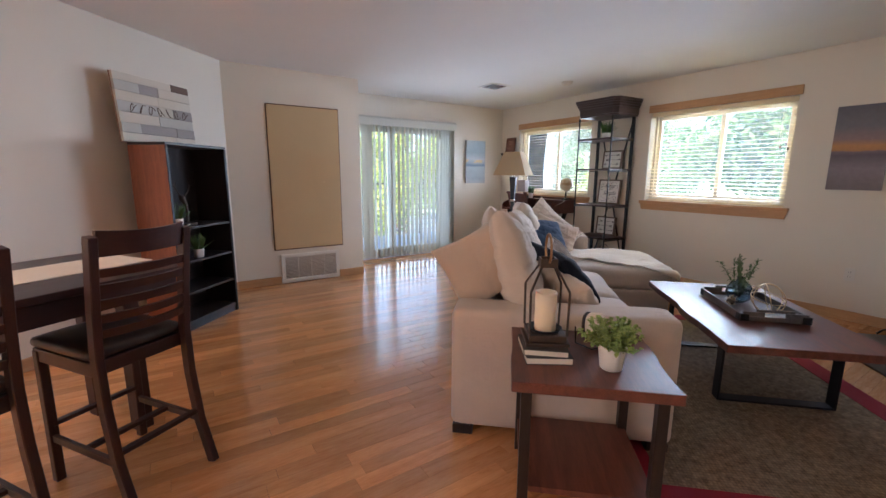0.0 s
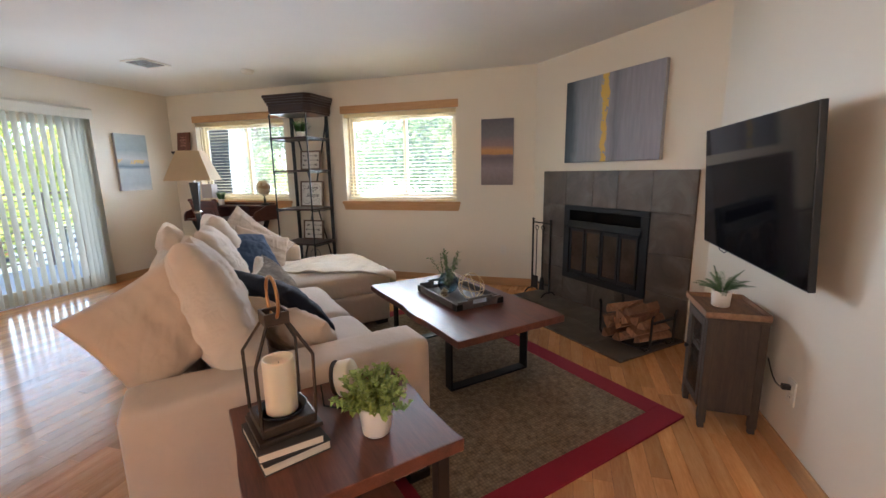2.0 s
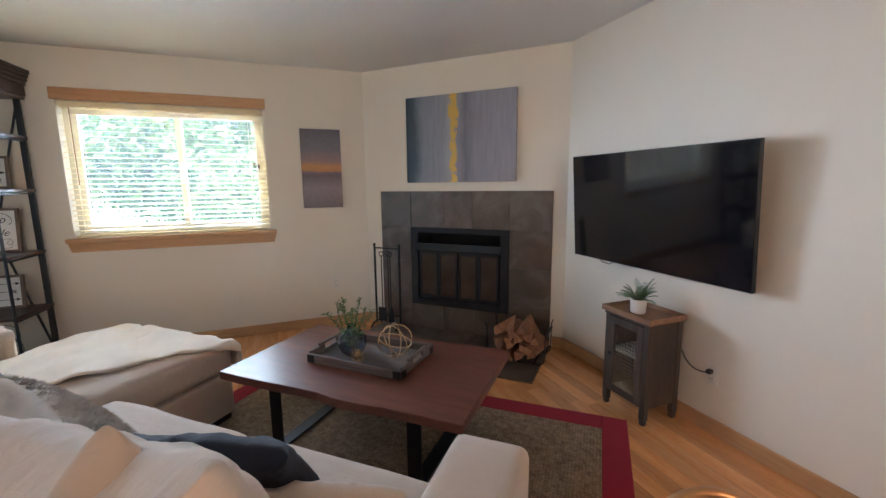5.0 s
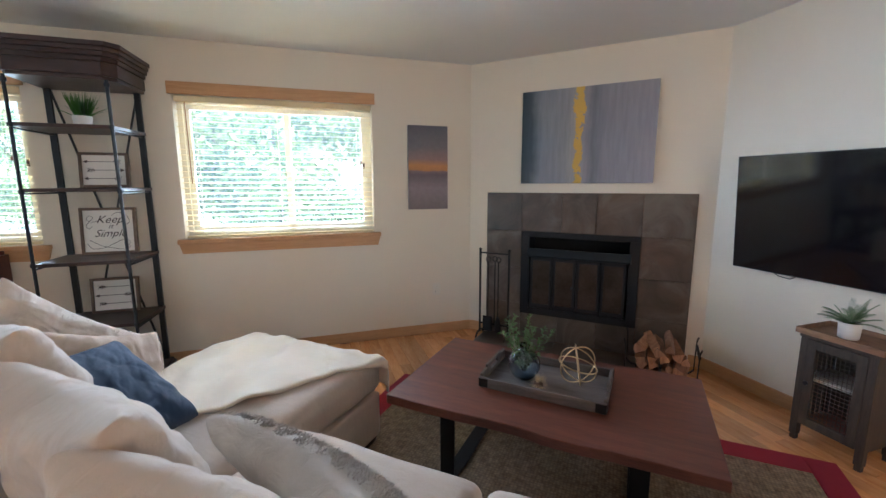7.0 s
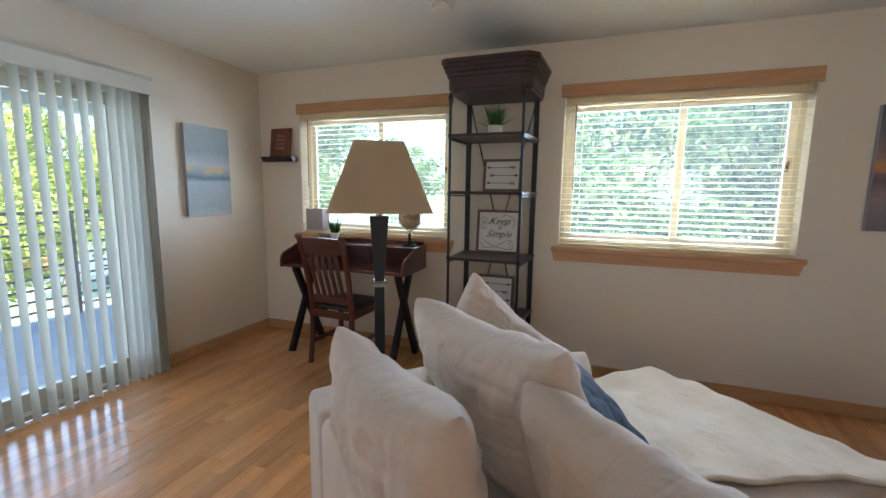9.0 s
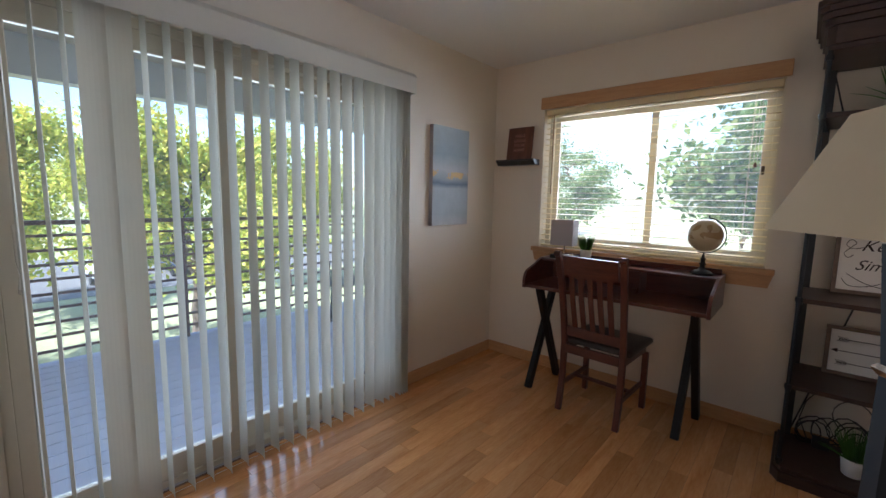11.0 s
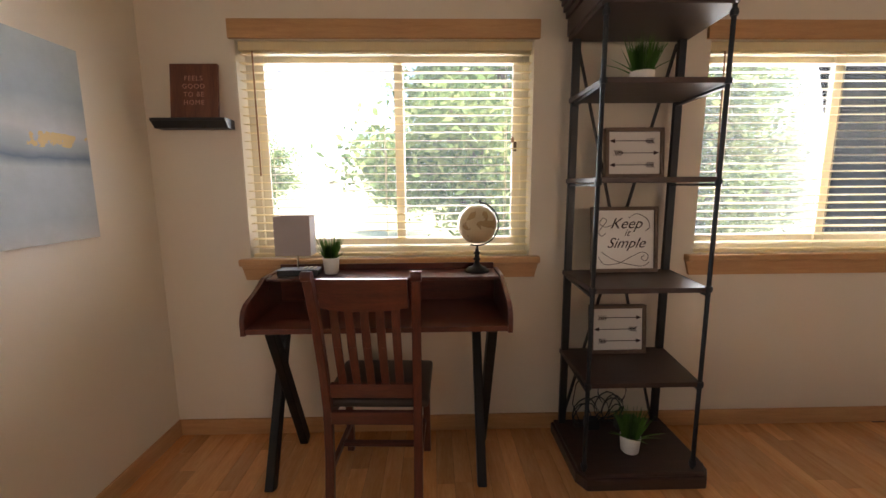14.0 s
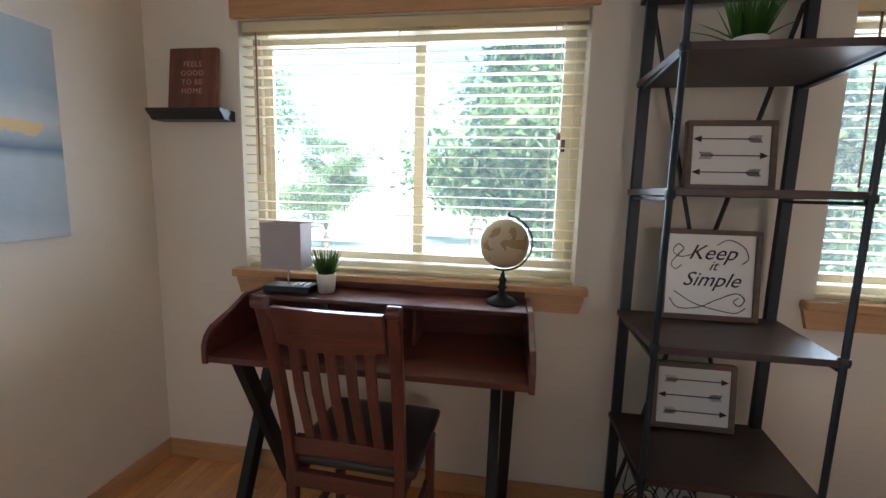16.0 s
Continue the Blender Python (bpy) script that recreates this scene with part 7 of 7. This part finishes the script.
def tree_limbs(seed, h, spread, limbs):
    """Trunk and limbs as one bmesh, and the places where leaves may hang."""
    rn = random.Random(seed)
    bm, tips = B(), []
    trunk = [Vector((0, 0, -0.3))]
    for k in range(8):
        trunk.append(Vector((rn.gauss(0, 0.06) * k, rn.gauss(0, 0.06) * k, h * 0.82 * (k + 1) / 8)))
    tube(bm, trunk, h * 0.028, 10, taper=0.25)
    for k in range(limbs):
        i = rn.uniform(2.0, 7.6)
        p = trunk[int(i)].lerp(trunk[int(i) + 1], i % 1)
        a = k * 2.4 + rn.uniform(-0.4, 0.4)
        d = Vector((math.cos(a), math.sin(a), rn.uniform(0.25, 0.9))).normalized()
        L = spread * rn.uniform(0.65, 1.1) * (1.15 - 0.07 * i)
        pts = [p]
        for s in range(6):
            d = (d + Vector((rn.gauss(0, 0.16), rn.gauss(0, 0.16), rn.gauss(0.02, 0.1)))).normalized()
            pts.append(pts[-1] + d * L / 6)
            if s > 0:
                for w in range(3):
                    e = (d + Vector((rn.gauss(0, 0.8), rn.gauss(0, 0.8), rn.gauss(0, 0.5)))).normalized()
                    q = pts[-1] + e * L * rn.uniform(0.12, 0.3)
                    tube(bm, [pts[-1], (pts[-1] + q) / 2 + Vector((0, 0, 0.05)), q], h * 0.003, 5, taper=0.4)
                    tips += [q, (pts[-1] + q) / 2]
                tips.append(pts[-1])
        tube(bm, pts, h * 0.010, 7, taper=0.2)
    tips += [trunk[-1], trunk[-2]]
    return bm, tips


def crown_mesh(seed, tips, leaves, size, blob):
    """Many small leaves in clumps round the tips."""
    rn = np.random.RandomState(seed)
    T = np.array([tuple(t) for t in tips])
    c = T[rn.randint(0, len(T), leaves)] + rn.normal(0, blob, (leaves, 3)) * (1, 1, 0.7)
    d = rn.normal(0, 1, (leaves, 3))
    d /= np.linalg.norm(d, axis=1, keepdims=True)
    e = np.cross(d, rn.normal(0, 1, (leaves, 3)))
    e /= np.linalg.norm(e, axis=1, keepdims=True)
    s = size * rn.uniform(0.6, 1.3, (leaves, 1))
    v = np.stack([c - d * s, c + e * s * 0.45, c + d * s, c - e * s * 0.45], 1).reshape(-1, 3)
    m = bpy.data.meshes.new("crown")
    m.vertices.add(len(v))
    m.vertices.foreach_set("co", v.ravel())
    m.loops.add(leaves * 4)
    m.loops.foreach_set("vertex_index", np.arange(leaves * 4))
    m.polygons.add(leaves)
    m.polygons.foreach_set("loop_start", np.arange(leaves) * 4)
    m.polygons.foreach_set("loop_total", np.full(leaves, 4))
    m.update(calc_edges=True)
    return m


def tree(m, seed, h, spread, leaves, size, mat, label, blob=0.3, limbs=13):
    t = thing("tree", m, label, "tree", "trees round the building")
    bm, tips = tree_limbs(seed, h, spread, limbs)
    part("trunk", bm, M_BARK, t, "grey brown trunk and limbs")
    me_ = crown_mesh(seed, tips, leaves, size, blob)
    me_.materials.append(mat)
    hang("crown", me_, t, "leafy crown", None, "stuff")
    return t


LT = "leafy green tree close to the building"
tree(pose(2.9, 7.2, GZ), 1, 9.4, 3.1, 46000, 0.10, M_TREE, LT, 0.36, 16)
tree(pose(-6.6, 8.4, GZ), 11, 8.0, 3.0, 16000, 0.09, M_TREE, LT, 0.34)
tree(pose(6.4, 7.4, GZ), 2, 9.2, 3.2, 42000, 0.095, M_TREE, LT, 0.4, 16)
ta = tree(pose(-8.5, -5.0, GZ), 3, 7.0, 2.9, 22000, 0.085, M_TREEY, "yellow green tree beyond the deck", 0.34)
tb_ = tree(pose(-9.5, 0.6, GZ), 4, 6.6, 2.7, 20000, 0.085, M_TREEY, "yellow green tree beyond the deck", 0.34)
for k, (x, y, rz, s) in enumerate(((-15, 6, 40, 1.1), (-17, -2.5, 120, 1.1), (-40, 3, 10, 1.4), (-42, -9, 200, 1.5), (-44, 14, 290, 1.5), (-41, 24, 80, 1.4), (-44, -20, 160, 1.5), (-13, -12, 230, 1.1), (-12, 14, 300, 1.2))):
    c = copy_thing((ta, tb_)[k % 2], pose(x, y, GZ - 0.02, 0, 0, rz))
    c.scale = (s, s, s)
    tagged(c, label="yellow green tree standing farther off")
tc = tree(pose(14, 26, GZ), 6, 9.0, 3.6, 16000, 0.11, M_TREE, "green tree in the distance", 0.42)
for k, (x, y, rz, s) in enumerate(((-1, 32, 60, 1.0), (24, 32, 210, 1.2), (-11, 26, 280, 1.0), (14, 44, 330, 1.3), (34, 24, 20, 1.1))):
    c = copy_thing(tc, pose(x, y, GZ - 0.02, 0, 0, rz))
    c.scale = (s, s, s)


def car(m, paint_mat, label):
    t = thing("parked_car", m, label, "car", "parked cars")
    body = [(-2.2, 0.35), (-2.25, 0.7), (-2.1, 0.88), (-1.3, 0.95), (1.1, 0.97), (2.1, 0.82), (2.25, 0.6), (2.2, 0.35)]
    cabin = [(-1.7, 0.95), (-1.25, 1.38), (-0.9, 1.45), (0.3, 1.45), (0.55, 1.38), (1.15, 0.96)]
    X = Matrix(((1, 0, 0, 0), (0, 0, 1, 0), (0, 1, 0, 0), (0, 0, 0, 1)))
    part("body", prism(B(), body, -0.88, 0.88, X, bevel=0.06), paint_mat, t)
    part("cabin", prism(B(), cabin, -0.74, 0.74, X, bevel=0.05), M_SCREEN, t, "dark glazed cabin")
    part("roof", prism(B(), [(-1.15, 1.42), (-0.9, 1.475), (0.3, 1.475), (0.5, 1.42)], -0.68, 0.68, X, bevel=0.02), paint_mat, t)
    for x in (-1.4, 1.4):
        for y in (-0.82, 0.82):
            w = part("wheel", lathe(B(), [(0.2, -0.1), (0.31, -0.1), (0.33, -0.06), (0.33, 0.06), (0.31, 0.1), (0.2, 0.1)], 24, pose(x, y, 0.33, 90)), M_BLACKPL, t, "black tyre")
            part("rim", lathe(B(), [(0.0, -0.09), (0.2, -0.09), (0.2, 0.09), (0.0, 0.09)], 20, pose(x, y, 0.33, 90)), M_CHROME, w)
    for y in (-0.65, 0.65):
        part("tail_light", box(B(), -2.27, y - 0.16, 0.68, -2.1, y + 0.16, 0.84, 0.02), M_RED, t, "red tail light")
    return t


M_RED = paint("red lens", (0.6, 0.02, 0.02), 0.2)
car(pose(-24, 4.5, GZ + 0.02, 0, 0, 180), paint("dark blue car paint", (0.03, 0.05, 0.09), 0.2), "dark blue car parked beyond the trees")
car(pose(-24, 8.0, GZ + 0.02, 0, 0, 180), paint("red car paint", (0.45, 0.03, 0.03), 0.2), "red car parked beyond the trees")
car(pose(-24, 1.2, GZ + 0.02, 0, 0, 180), paint("white car paint", (0.7, 0.7, 0.7), 0.2), "white car parked beyond the trees")

# ---- oak floorboards, last: laid north to south ----
PWID = 0.083
rnd = random.Random(99)


def inside(x, y):
    """Whether the room's floor is there; the boards run a little way under the walls."""
    if x + y < -3.74 - 0.1 and x < 2.74:
        return False
    if x < 0.72 and y < -3.12:
        return False
    return 3.663 - (0.713 * x + 0.701 * y) > -0.08


meshes = {}
count = 0
i = 0
x = 0.0
boards = []
while x < EX:
    w = min(PWID, EX - x)
    y = SY + rnd.uniform(-0.9, 0)
    while y < 0:
        L = rnd.choice((0.35, 0.5, 0.65, 0.8, 0.95, 1.15, 1.4))
        a, b = max(y, SY), min(y + L, 0)
        y += L
        if b - a < 0.02:
            continue
        # cut the board back where walls or the hearth stop it
        steps = [a + (b - a) * k / 24 for k in range(25)]
        ok = [inside(x + w / 2, q) for q in steps]
        run = None
        for k, q in enumerate(steps + [None]):
            good = q is not None and ok[k]
            if good and run is None:
                run = q
            if not good and run is not None:
                end = steps[k - 1]
                if end - run > 0.03:
                    boards.append((x, w, run, end))
                run = None
    x += PWID


def board_mesh(w, L):
    k = (round(w, 3), round(L, 2))
    if k not in meshes:
        bm = box(B(), 0.0004, 0.0004, -0.018, w - 0.0004, L - 0.0004, 0.0, 0.0006, 1)
        me = bpy.data.meshes.new("plank")
        bm.to_mesh(me)
        bm.free()
        me.materials.append(M_FLOOR)
        meshes[k] = me
    return meshes[k]


# the boards of the open floor between the windows, the door and the sofa are parts; the rest joined
floor_ob = bpy.data.objects["floor"]
boards.sort(key=lambda q: 0 if (q[0] < 4.6 and q[2] > -4.4) else 1)
layer = []
for k, (x, w, a, b) in enumerate(boards):
    if k < 300:
        hang("plank", board_mesh(w, b - a), floor_ob, "", pose(x, a, 0))
    else:
        layer.append((x, w, a, b))
vs, fs = [], []
for x, w, a, b in layer:
    o = len(vs)
    for z in (-0.018, 0.0):
        vs += [(x + 0.0005, a + 0.0005, z), (x + w - 0.0005, a + 0.0005, z), (x + w - 0.0005, b - 0.0005, z), (x + 0.0005, b - 0.0005, z)]
    fs += [(o + 4, o + 5, o + 6, o + 7), (o, o + 1, o + 5, o + 4), (o + 1, o + 2, o + 6, o + 5), (o + 2, o + 3, o + 7, o + 6), (o + 3, o, o + 4, o + 7)]
me = bpy.data.meshes.new("planks")
me.from_pydata(vs, [], fs)
me.update()
me.materials.append(M_FLOORJ)
hang("planks", me, floor_ob, "", None, "stuff")
